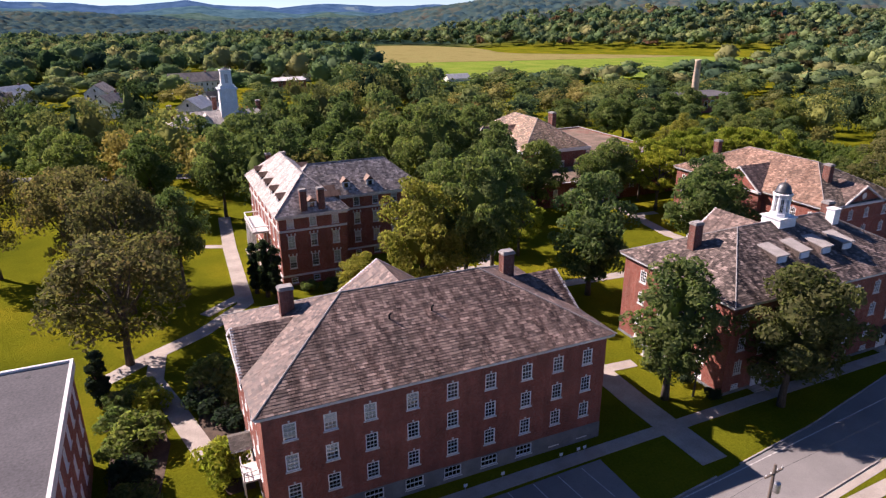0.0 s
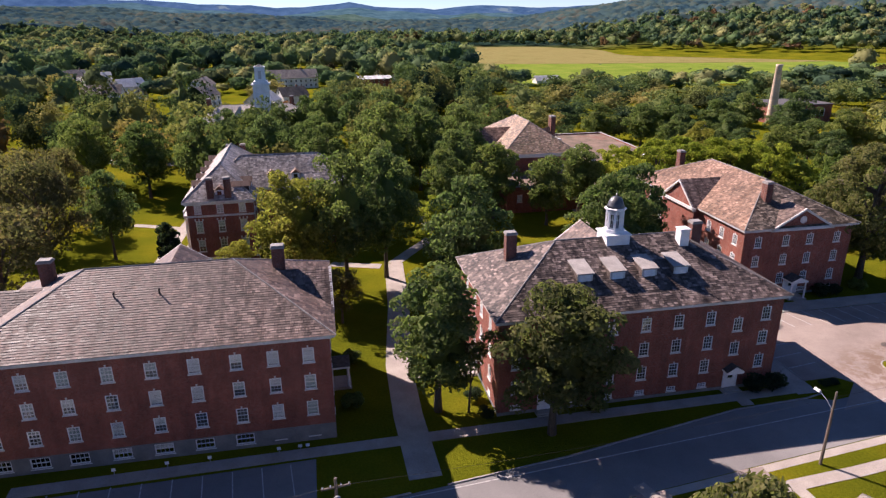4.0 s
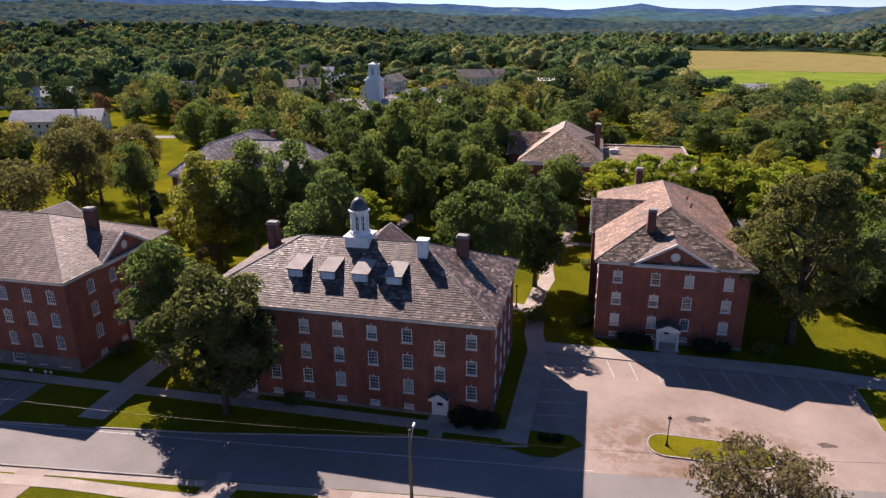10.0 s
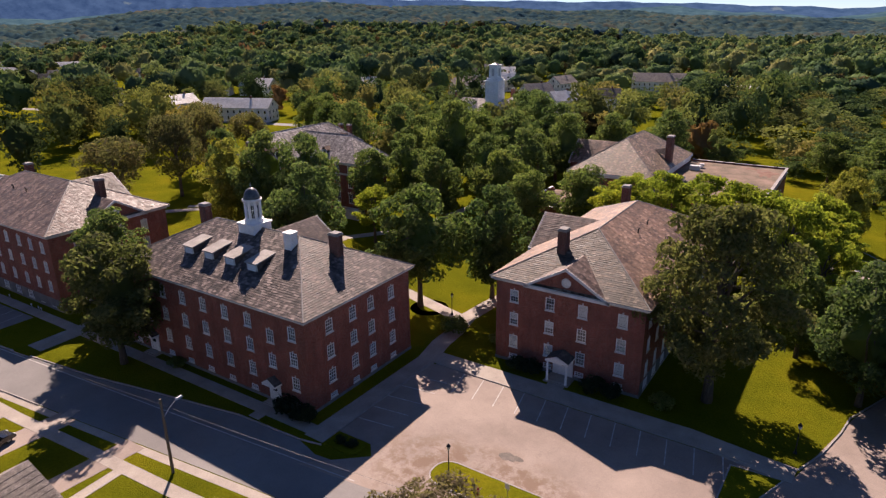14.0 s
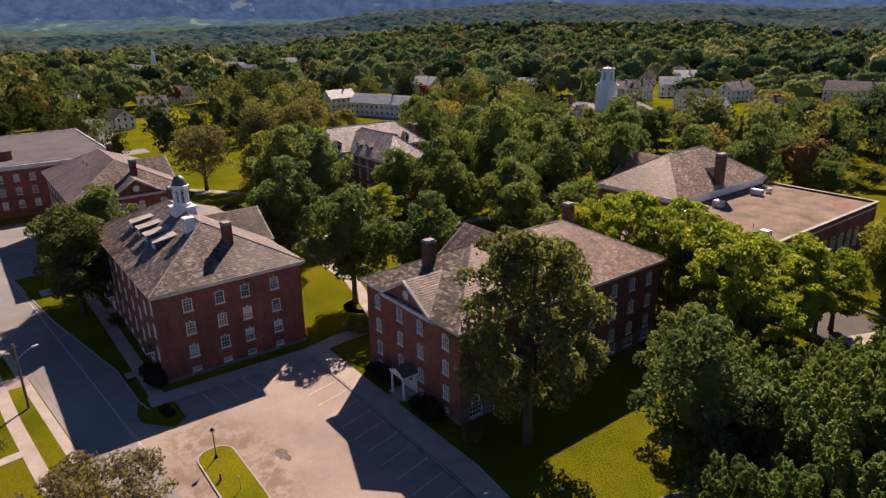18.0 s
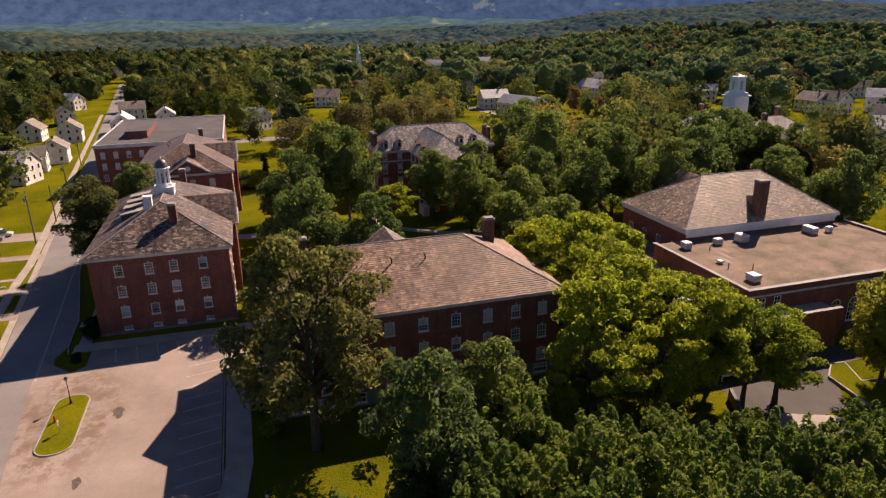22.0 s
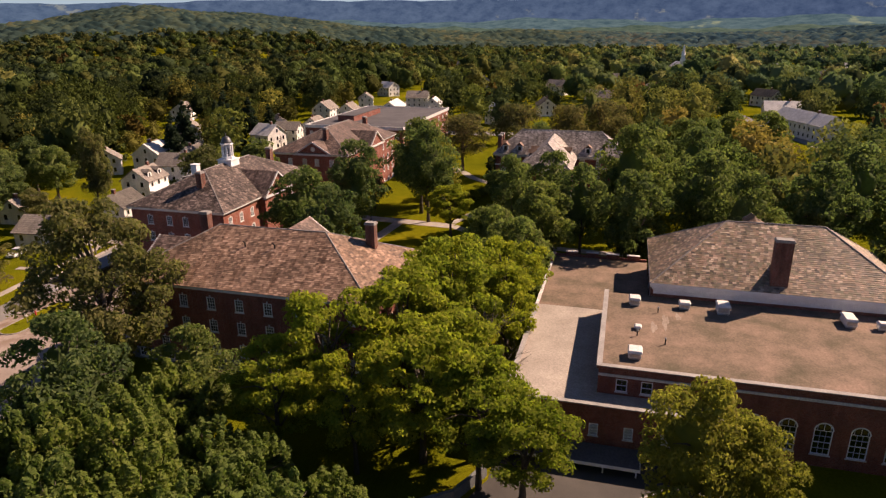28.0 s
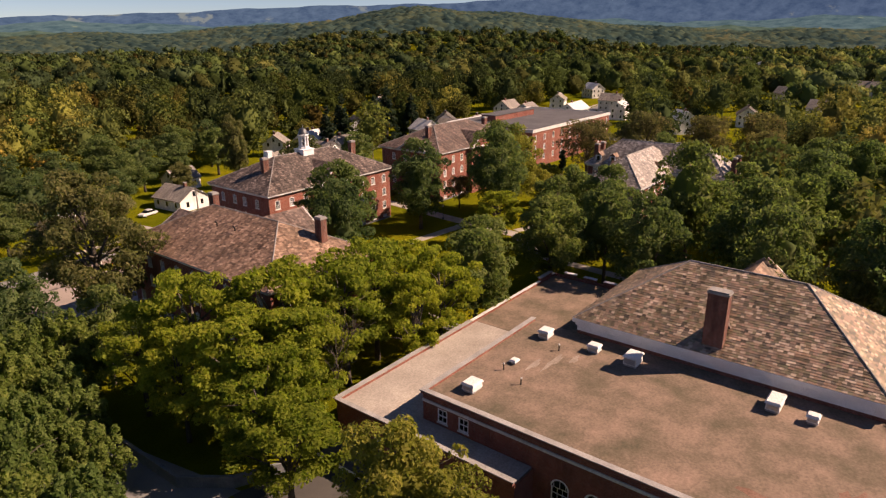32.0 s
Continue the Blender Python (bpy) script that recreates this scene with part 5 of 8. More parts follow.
hall_block(17.9, 103.3, 30.6, 136.0, 12.7, "y", 18.1)
hall_block(21.0, 112.1, 48.1, 124.4, 12.6, "x", 17.7)
for cx, cy, zt in ((22.9, 104.2, 16.8), (25.9, 104.2, 16.8), (22.9, 135.8, 16.8), (25.9, 135.8, 16.8)):
    chimney(HALL, cx - 31, cy - 120, 12, zt, 1.1, 1.0)
small_dormer(HALL, pose(24.4 - 31, 104.3 - 120, 12.9), SLATE_WARM)
for k in range(5):
    small_dormer(HALL, pose(19.4 - 31, 108.5 + 5.6 * k - 120, 13.2, 0, 0, -90), SLATE_WARM)
for y in (106.3, 109.9, 126.8, 130.4):
    small_dormer(HALL, pose(29.6 - 31, y - 120, 13.2, 0, 0, 90), SLATE_WARM)
for x, y, a in ((33.0, 113.5, 0), (37.6, 113.5, 0), (33.0, 123.0, 180)):
    small_dormer(HALL, pose(x - 31, y - 120, 13.2, 0, 0, a), SLATE_WARM)
# portico on its west front
pt = part("porch", Shape().box(-15.4, -5.2, 6.6, -12.5, 5.2, 6.95), TRIM, HALL, "white two-storey porch with a balustrade")
for y0, y1 in ((-5.2, -5.05), (5.05, 5.2)):
    part("rail", Shape().box(-15.3, y0, 7.75, -12.5, y1, 7.9), WHITE, pt)
part("rail", Shape().box(-15.4, -5.2, 7.75, -15.25, 5.2, 7.9), WHITE, pt)
for k in range(15):
    part("baluster", Shape().box(-15.37, -5.0 + 0.71 * k, 6.95, -15.29, -4.92 + 0.71 * k, 7.75), WHITE, pt)
for y in (-4.9, -1.8, 1.8, 4.9):
    part("column", Shape().turned([(0.36, 0.3), (0.36, 0.6), (0.28, 0.7), (0.28, 3.0), (0.23, 6.2), (0.34, 6.35), (0.34, 6.6)], 12, -15.0, y), WHITE, pt)
part("porch_floor", Shape().box(-15.8, -5.6, -0.1, -12.5, 5.6, 0.35), CONCRETE, pt)
part("areaway", Shape().box(14.5, -9.5, -0.1, 18.5, -8.0, 2.2), TRIM, HALL, "white bulkhead at the wall foot")

# ---- dining hall ----
DH = thing("dining_hall_building", pose(107, 150, 0), "brick dining hall with a slate hip roof and flat gravel roof", "building")


def dh_walls(x0, y0, x1, y1, z0, z1, sides="SENW", ops=None):
    cs = [(x0 - 107, y0 - 150), (x1 - 107, y0 - 150), (x1 - 107, y1 - 150), (x0 - 107, y1 - 150)]
    for k, side in enumerate("SENW"):
        if side in sides:
            facade(DH, cs[k], cs[(k + 1) % 4], z0, z1, (ops or {}).get(side, []), BRICK)


hip_ops = [(3 + 4.3 * k, 5.0, 1.3, 2.2, 3, 4, "", None) for k in range(5)]
dh_walls(87.5, 140.5, 106.5, 172.0, -0.3, 10.3, ops={"S": [o for o in hip_ops if o[0] < 18], "W": [(2.5 + 4.4 * k, 5.0, 1.3, 2.2, 3, 4, "", None) for k in range(7)], "N": [o for o in hip_ops if o[0] < 18]})
cornice(DH, 87.5 - 107, 140.5 - 150, 106.5 - 107, 172.0 - 150, 10.4, 0.95, 0.5, WHITE)
hip_roof(DH, 87.0 - 107, 140.0 - 150, 107.0 - 107, 172.5 - 150, 10.42, 16.9, SLATE_MIXED, "y", "weathered multi-coloured slate hip roof")
gable_wing(DH, -5.5, 5.5, -23.4, -8.0, 10.4, 14.8, SLATE_WARM, BRICK, turn=-90, centre=(0, 5.6), round_light=False)
part("wall", Shape().box(-23.4, 0.2, -0.3, -19.0, 11.0, 10.35), BRICK, DH)
chimney(DH, 105.4 - 107, 155.8 - 150, 8, 17.3, 1.3, 2.1)
cricket = Shape().poly((-2.3, 4.6, 12.9), (-2.3, 7.2, 12.9), (-5.4, 5.9, 13.6)).poly((-2.3, 4.6, 12.9), (-5.4, 5.9, 13.6), (-2.3, 5.9, 14.4)).poly((-5.4, 5.9, 13.6), (-2.3, 7.2, 12.9), (-2.3, 5.9, 14.4))
part("cricket", cricket, SLATE, DH)
# flat block
dh_walls(106.6, 134.4, 128.3, 174.5, -0.3, 8.3, "SEN", {"E": [(2.5 + 2.6 * k, 5.7, 1.2, 1.5, 2, 2, "", -1) for k in range(2)] + [(15.8 + 3.3 * k, 1.45, 1.75, 2.85, 3, 4, "", -1) for k in range(6)]})
part("flat_roof", Shape().box(-0.5, -15.3, 8.0, 21.0, 24.2, 8.32), GRAVEL, DH, "flat gravelled roof with stains")
par = Shape().box(-0.4, -15.75, 8.3, 21.5, -15.3, 8.62).box(21.0, -15.3, 8.3, 21.5, 24.2, 8.62).box(-0.4, 24.2, 8.3, 21.5, 24.65, 8.62)
part("parapet", par, BRICK, DH)
part("coping", Shape().box(-0.5, -15.85, 8.62, 21.6, -15.25, 8.72).box(20.95, -15.25, 8.62, 21.6, 24.2, 8.72).box(-0.5, 24.15, 8.62, 21.6, 24.75, 8.72), COPING, DH, "pale stone coping")
part("string_course", Shape().box(21.32, -15.6, 7.45, 21.45, 24.5, 7.72), TRIM, DH)
for k in range(6):
    y = 0.2 + 3.3 * k
    arch = Shape()
    for i in range(10):
        w0, w1 = math.pi * i / 10, math.pi * (i + 1) / 10
        arch.poly(*[(21.36, y + r * math.cos(w), 4.3 + r * math.sin(w)) for r, w in ((0.78, w0), (0.93, w0), (0.93, w1), (0.78, w1))])
    part("arch_frame", arch, WHITE, DH)
    part("arch_bar", Shape().box(21.34, y - 0.025, 4.3, 21.37, y + 0.025, 5.1).box(21.34, y - 0.62, 4.32, 21.37, y - 0.58, 4.85).box(21.34, y + 0.58, 4.32, 21.37, y + 0.62, 4.85), WHITE, DH)
    part("arch_light", Shape().poly(*[(21.33, y + 0.82 * math.cos(math.pi * i / 10), 4.3 + 0.82 * math.sin(math.pi * i / 10)) for i in range(11)]), CAR_GLASS, DH)
for k, (x, y, rx, ry, mat, lab) in enumerate(((18.0, 17.0, 1.8, 4.0, RED_GRIT, "reddish stain on the gravel"), (14.5, 21.0, 2.6, 1.2, RED_GRIT, "reddish stain on the gravel"), (7.5, -8.2, 2.2, 0.35, PALE_GRIT, "bleached streak on the gravel"), (9.5, -9.6, 1.4, 0.3, PALE_GRIT, "bleached streak on the gravel"), (5.8, -6.6, 1.0, 0.3, PALE_GRIT, "bleached streak on the gravel"))):
    pts = [(x + rx * (1 + 0.3 * math.sin(3 * w + k) + 0.2 * math.sin(7 * w + 2 * k)) * math.cos(w), y + ry * (1 + 0.3 * math.cos(2 * w + k) + 0.2 * math.sin(5 * w)) * math.sin(w)) for w in [2 * math.pi * i / 30 for i in range(30)]]
    part("roof_stain", Shape().prism(pts, 8.25, 8.326), mat, DH, lab)
# low wing in front and beside it
dh_walls(84.0, 125.0, 131.6, 134.4, -0.3, 5.3, "SW", {"S": [(3 + 4.5 * k, 2.6, 1.2, 1.7, 2, 4, "", None) for k in range(10)]})
dh_walls(128.4, 125.0, 131.6, 147.5, -0.3, 5.3, "EN", {"E": [(u, 2.0, 0.95, 1.45, 2, 4, "", 0) for u in (2.4, 5.9, 9.35, 12.9, 16.6)]})
part("fascia", Shape().box(106.52 - 107, 140.5 - 150, 8.8, 106.62 - 107, 172 - 150, 9.75), WHITE, DH, "white board under the eave")
part("flat_roof", Shape().box(105.9 - 107, 125.2 - 150, 5.0, 131.4 - 107, 134.38 - 150, 5.32).box(128.4 - 107, 134.38 - 150, 5.0, 131.4 - 107, 147.3 - 150, 5.32), LIGHT_ROOF, DH, "pale membrane roof of the low wing")
part("flat_roof", Shape().box(84.2 - 107, 125.2 - 150, 5.0, 105.86 - 107, 140.4 - 150, 5.34), GRAVEL, DH, "brown gravelled low roof")
lowp = Shape().box(84.0 - 107, 124.8 - 150, 5.3, 131.7 - 107, 125.2 - 150, 5.7).box(131.4 - 107, 125.2 - 150, 5.3, 131.8 - 107, 147.4 - 150, 5.7).box(83.8 - 107, 125.2 - 150, 5.3, 84.2 - 107, 140.4 - 150, 5.7)
part("parapet", lowp, BRICK, DH)
part("parapet_cap", Shape().box(84.0 - 107, 124.76 - 150, 5.7, 106.9 - 107, 125.24 - 150, 5.74), TRIM, DH)
part("merlon", Shape().box(85.0 - 107, 124.75 - 150, 5.7, 88.6 - 107, 125.25 - 150, 6.2), BRICK, DH)
part("merlon_cap", Shape().box(84.93 - 107, 124.68 - 150, 6.2, 88.67 - 107, 125.32 - 150, 6.3), COPING, DH)
for k in range(4):
    part("merlon", Shape().box(83.75 - 107, 127 + 3.4 * k - 150, 5.7, 84.25 - 107, 129 + 3.4 * k - 150, 6.2), BRICK, DH)
    part("merlon_cap", Shape().box(83.68 - 107, 126.93 + 3.4 * k - 150, 6.2, 84.32 - 107, 129.07 + 3.4 * k - 150, 6.3), TRIM, DH)
part("coping", Shape().box(107 - 107, 124.7 - 150, 5.7, 131.85 - 107, 125.3 - 150, 5.82).box(131.3 - 107, 125.3 - 150, 5.7, 131.9 - 107, 147.5 - 150, 5.82), COPING, DH)
# The canopy's top is coloured dark: the shade on it put into the material.
can = part("canopy", Shape().box(131.75 - 107, 125.6 - 150, 0.95, 135.2 - 107, 139.2 - 150, 1.1), GREY_ROOF, DH, "flat canopy over a service entrance, top coloured dark for its shade, with a white edge")
part("canopy_edge", Shape().box(135.2 - 107, 125.6 - 150, 0.82, 135.26 - 107, 139.26 - 150, 1.16).box(131.75 - 107, 139.2 - 150, 0.82, 135.2 - 107, 139.26 - 150, 1.16), WHITE, can, "white edge board")
for k in range(5):
    part("canopy_post", Shape().box(134.9 - 107, 125.8 + 3.25 * k - 150, 0, 135.05 - 107, 125.95 + 3.25 * k - 150, 0.95), WHITE, can)


def roof_unit(x, y, w, d, h):
    """A roof-top air handler: curb, casing, sloped hood and lid."""
    u = thing("roof_unit", pose(x, y, 8.32), "white metal ventilation unit standing on the gravel roof", "ventilation unit", "roof units")
    part("curb", Shape().box(-w / 2 + 0.1, -d / 2 + 0.1, 0, w / 2 - 0.1, d / 2 - 0.1, 0.25), METAL, u)
    part("casing", Shape().box(-w / 2, -d / 2, 0.25, w / 2, d / 2, h, 0.08), UNIT, u)
    part("hood", Shape().box(-w / 2 - 0.1, -d / 2 - 0.1, h, w / 2 + 0.1, d / 2 + 0.1, h + 0.22, 0.15), UNIT, u)
    part("louvre", Shape().box(w / 2 + 0.0, -d / 2 + 0.15, 0.4, w / 2 + 0.03, d / 2 - 0.15, h - 0.12), METAL, u)
    return u


for x, y, w, d, h in ((124.9, 138.1, 1.7, 1.4, 0.85), (109.9, 138.1, 1.5, 1.3, 0.9), (109.8, 144.3, 1.1, 1.3, 0.8), (109.9, 148.9, 1.9, 1.5, 1.1), (109.9, 163.2, 2.4, 1.3, 0.95), (110.6, 166.6, 0.9, 1.0, 0.8), (117.5, 138.5, 0.9, 0.7, 0.3)):
    roof_unit(x, y, w, d, h)
for x, y in ((119.5, 138.4), (121, 141.5), (112, 141.0)):
    p = thing("vent_pipe", pose(x, y, 8.32), "short dark vent pipe on the flat roof", "vent pipe", "roof vents")
    part("pipe", Shape().turned([(0.07, 0), (0.07, 0.7)], 8), BLACK, p)
    part("cap", Shape().turned([(0.13, 0.7), (0.13, 0.78), (0.03, 0.88)], 8), METAL, p)

# ---- long flat-roofed building to the west ----
LB = thing("long_building", pose(-30, 50, 0), "long three-storey brick building with a grey flat roof", "building")
cs = [(-36, -19), (21, -19), (21, 15.5), (-36, 15.5)]
for k in range(4):
    p, q = cs[k], cs[(k + 1) % 4]
    n = 10
    ops = [(2 + ((Vector(q) - Vector(p)).length - 4) * i / (n - 1), z, 1.25, 1.8, 3, 4, "key", None) for i in range(n) for z in (2.2, 5.4, 8.6)]
    facade(LB, p, q, -0.4, 12.1, ops, BRICK)
part("flat_roof", Shape().box(-36.1, -19.1, 12.0, 21.1, 15.6, 12.25), GREY_ROOF, LB, "grey membrane roof with dark patches")
part("fascia", Shape().box(-36.3, -19.3, 11.5, 21.3, -19.0, 12.5).box(-36.3, 15.5, 11.5, 21.3, 15.8, 12.5).box(21.0, -19.0, 11.5, 21.3, 15.5, 12.5).box(-36.3, -19.0, 11.5, -36.0, 15.5, 12.5), TRIM, LB, "pale metal roof edge")
part("penthouse", Shape().box(-16, -12, 12.2, 10, -6, 14.2), BRICK, LB)
part("penthouse_roof", Shape().box(-16.2, -12.2, 14.2, 10.2, -5.8, 14.4), GREY_ROOF, LB)
part("partition", Shape().box(-32, -15, 0, 17, 11.5, 11.8), PLASTER, LB)
for k, (x, y, r) in enumerate(((13.5, 8.2, 0.5), (14.2, 11.5, 0.4), (16.0, 5.0, 0.35), (15.1, 2.2, 0.55), (15.9, 0.6, 0.4), (17.6, 14, 0.25), (12, 14.6, 0.6), (11.4, 12.9, 0.5))):
    pts = [(x + r * (1 + 0.35 * math.sin(3 * w + k)) * math.cos(w), y + r * (1.2 + 0.3 * math.cos(2 * w + k)) * math.sin(w)) for w in [2 * math.pi * i / 11 for i in range(11)]]
    part("roof_patch", Shape().prism(pts, 12.2, 12.258), BLACK, LB, "dark tar patch")


# ---- trees ----
def leaf_quads(centres, normals, size, rs, loose=0.55):
    """Folded leaf sprigs at the centres, facing roughly along the normals."""
    n = len(centres)
    nrm = normals + rs.normal(0, loose, (n, 3))
    nrm /= np.linalg.norm(nrm, axis=1, keepdims=True) + 1e-9
    ref = rs.normal(0, 1, (n, 3))
    u = np.cross(nrm, ref)
    u /= np.linalg.norm(u, axis=1, keepdims=True) + 1e-9
    w = np.cross(nrm, u)
    s = (size * rs.uniform(0.6, 1.3, n))[:, None]
    v = np.stack([centres - u * s, centres - w * s * 0.5 + nrm * s * 0.15, centres + u * s, centres + w * s * 0.5 + nrm * s * 0.15], 1).reshape(-1, 3)
    return v, np.arange(4 * n).reshape(n, 4)


def leaf_tris(centres, normals, size, rs, loose):
    """Small three-cornered sprigs for trees farther off."""
    n = len(centres)
    nrm = normals + rs.normal(0, loose, (n, 3))
    nrm /= np.linalg.norm(nrm, axis=1, keepdims=True) + 1e-9
    u = np.cross(nrm, rs.normal(0, 1, (n, 3)))
    u /= np.linalg.norm(u, axis=1, keepdims=True) + 1e-9
    w = np.cross(nrm, u)
    s = (size * rs.uniform(0.6, 1.3, n))[:, None]
    v = np.stack([centres + u * s, centres - u * s * 0.5 + w * s * 0.85, centres - u * s * 0.5 - w * s * 0.85], 1).reshape(-1, 3)
    return v, np.arange(3 * n).reshape(n, 3)


def crown_points(rs, h0, h1, r, clumps, leaves, lobe=0.3, top=0.55, airy=0.0, cone=False, flat=1.0, upright=1.0):
    """Leaf places and directions in a crown of clumps between the heights h0 and h1."""
    cs, rads = [], []
    hc, hh = h0 + (h1 - h0) * 0.45, (h1 - h0) / 2
    while len(cs) < clumps:
        d = rs.normal(0, 1, 3)
        d /= np.linalg.norm(d)
        rad = r * rs.uniform(lobe * 0.75, lobe * 1.2)
        k = rs.uniform(0.55, 1.0) ** 0.5
        wob = 1 + 0.2 * math.sin(3 * math.atan2(d[1], d[0]) + len(cs)) + rs.normal(0, 0.1)
        if cone:
            f = rs.uniform(0.0, 1.0)
            rr = r * (1 - f) * 0.92 + 0.15
            a = rs.uniform(0, 6.283)
            c = np.array([rr * math.cos(a) * k, rr * math.sin(a) * k, h0 + (h1 - h0) * f])
            rad *= 0.35 + 0.75 * (1 - f)
        else:
            c = np.array([d[0] * (r - rad) * k * wob, d[1] * (r - rad) * k * wob, hc + d[2] * (hh - rad * 0.6) * k * (1.1 if d[2] > 0 else 0.9)])
        cs.append(c)
        rads.append(rad)
    cs, rads = np.array(cs), np.array(rads)
    pick = rs.choice(len(cs), leaves, p=rads**2 / (rads**2).sum())
    d = rs.normal(0, 1, (leaves, 3))
    d[:, 2] = np.abs(d[:, 2]) * np.where(rs.uniform(0, 1, leaves) < 0.78, 1, -1)
    d /= np.linalg.norm(d, axis=1, keepdims=True)
    depth = rs.uniform(0.55 - airy, 1.05, leaves) ** 0.6
    pts = cs[pick] + d * (rads[pick] * depth)[:, None] * np.array([1 / upright**0.5, 1 / upright**0.5, 0.8 * flat * upright])
    return pts, d, cs, rads


def core_blob(cs, rads, rings, segs, k, rs, rough):
    """The inner body of a crown: the outline of its clumps seen from its middle, drawn in by k."""
    mid = cs.mean(0)
    th = np.linspace(0.02, math.pi - 0.02, rings + 1)
    ph = np.arange(segs) * 2 * math.pi / segs
    d = np.stack([np.sin(th)[:, None] * np.cos(ph), np.sin(th)[:, None] * np.sin(ph), np.cos(th)[:, None] * np.ones(segs)], -1).reshape(-1, 3)
    rel = cs - mid
    dot = d @ rel.T
    disc = rads[None] ** 2 - (rel**2).sum(1)[None] + dot**2
    reach = np.where(disc > 0, dot + np.sqrt(np.maximum(disc, 0)), 0).max(1)
    reach = np.maximum(reach, 0.45 * np.median(reach)) * k * (1 + rs.normal(0, rough, len(d)))
    v = mid + d * reach[:, None]
    i = np.arange((rings + 1) * segs).reshape(rings + 1, segs)
    j = np.roll(i, -1, 1)
    return v, np.stack([i[:-1], i[1:], j[1:], j[:-1]], -1).reshape(-1, 4)


def trunk_shape(rs, h, r0, crown, lean=0.0, limbs=7):
    s = Shape()
    pts = [(0, 0, -0.3), (0.03, 0, h * 0.12), (lean * 0.3 + rs.normal(0, 0.1), rs.normal(0, 0.1), h * 0.35), (lean * 0.6 + rs.normal(0, 0.25), rs.normal(0, 0.25), h * 0.6), (lean + rs.normal(0, 0.4), rs.normal(0, 0.4), h * 0.85)]
    s.tube(pts, [r0 * 1.35, r0, r0 * 0.8, r0 * 0.5, r0 * 0.15], 8)
    for k in range(limbs):
        f = rs.uniform(0.2, 0.65)
        base = Vector((lean * f, 0, h * f))
        tip = Vector(crown[rs.randint(len(crown))])
        if tip.z < base.z + 0.5:
            tip.z = base.z + 1.2
        midp = base.lerp(tip, 0.5) + Vector((rs.normal(0, 0.3), rs.normal(0, 0.3), 0.4))
        s.tube([base, midp, tip], [r0 * 0.45, r0 * 0.28, r0 * 0.08], 5)
    return s


TREES = {}


def tree_kind(key, label, mat, h, r, clumps, leaves, size, seed, base=0.2, trunk=0.35, limbs=8, category="tree", airy_core=False, **kw):
    """One tree of a kind, kept as the pattern for its copies."""
    rs = np.random.RandomState(seed)
    pts, d, cs, rads = crown_points(rs, h * base, h, r, clumps, leaves, **kw)
    v, q = leaf_quads(pts, d, size, rs)
    if not airy_core:
        cv, cq = core_blob(cs, rads, 10, 16, 0.52, rs, 0.08)
        v, q = np.vstack([v, cv]), np.vstack([q, cq + len(v)])
    TREES[key] = (label, category, np_mesh("crown", v, q, mat), trunk_shape(rs, h * 0.95, trunk, cs, limbs=limbs).mesh("trunk", BARK, True), h, r)


tree_kind("maple", "broad green maple with a lobed crown", LEAF_MID, 18, 6.5, 90, 10500, 0.29, 11, 0.17, lobe=0.21)
tree_kind("maple_b", "broad green maple with an uneven crown", LEAF_MID, 17, 6.2, 80, 10500, 0.29, 12, 0.2, lobe=0.23)
tree_kind("maple_dark", "dense dark green maple with a full crown", LEAF_DARK, 18, 6.5, 90, 10500, 0.29, 13, 0.12, lobe=0.21)
tree_kind("oak", "dark green oak with heavy limbs", LEAF_DARK, 19, 7.0, 85, 10500, 0.29, 14, 0.2, lobe=0.22)
tree_kind("tall", "tall narrow dark green tree", LEAF_DARK, 20, 4.8, 90, 10500, 0.27, 15, 0.12, lobe=0.25)
tree_kind("locust", "yellow-green honey locust with airy layered foliage", LEAF_YELLOW, 17, 6.8, 80, 11500, 0.26, 16, 0.22, lobe=0.2, flat=0.6, airy=0.3, airy_core=True, limbs=14)
tree_kind("locust_b", "bright green honey locust with feathery foliage", LEAF_YELLOW, 16, 6.2, 75, 11500, 0.26, 17, 0.24, lobe=0.21, flat=0.6, airy=0.3, airy_core=True, limbs=14)
tree_kind("warm_toned", "thinning tree turning olive and brown", LEAF_RUST, 17, 7.5, 50, 8500, 0.27, 18, 0.18, lobe=0.26, limbs=14, airy=0.2, airy_core=True)
tree_kind("rough", "olive-brown maple with a ragged crown", LEAF_DULL, 17, 6.2, 52, 12500, 0.27, 12, 0.16, lobe=0.25, limbs=12)
tree_kind("pale", "low wide tree with thin pale bronze leaves", LEAF_PALE, 9, 6.2, 120, 9000, 0.2, 28, 0.3, 0.2, 16, lobe=0.17, airy=0.3, airy_core=True)
tree_kind("golden", "round olive-gold tree with fine foliage", LEAF_OLIVE, 18, 6.8, 110, 12000, 0.26, 19, 0.1, lobe=0.19)
tree_kind("young", "young upright maple with light green sprigs", LEAF_FRESH, 12, 4.2, 120, 9500, 0.23, 26, 0.1, 0.2, lobe=0.15, upright=2.2)
tree_kind("open", "tall spreading tree with heavy limbs and bronze-green leaves", LEAF_DULL, 25, 9.0, 130, 26000, 0.29, 27, 0.14, 0.55, 22, lobe=0.18, airy=0.15, airy_core=True)
tree_kind("red", "young maple turning red and orange", LEAF_RED, 7, 2.4, 18, 2400, 0.3, 20, 0.15)
tree_kind("spruce", "dark spruce with a pointed crown", LEAF_NEEDLE, 20, 4.2, 60, 5200, 0.42, 21, 0.06, cone=True)
tree_kind("cypress", "dark columnar evergreen beside the hall", LEAF_NEEDLE, 10.5, 1.5, 40, 3400, 0.26, 22, 0.02, lobe=0.45)
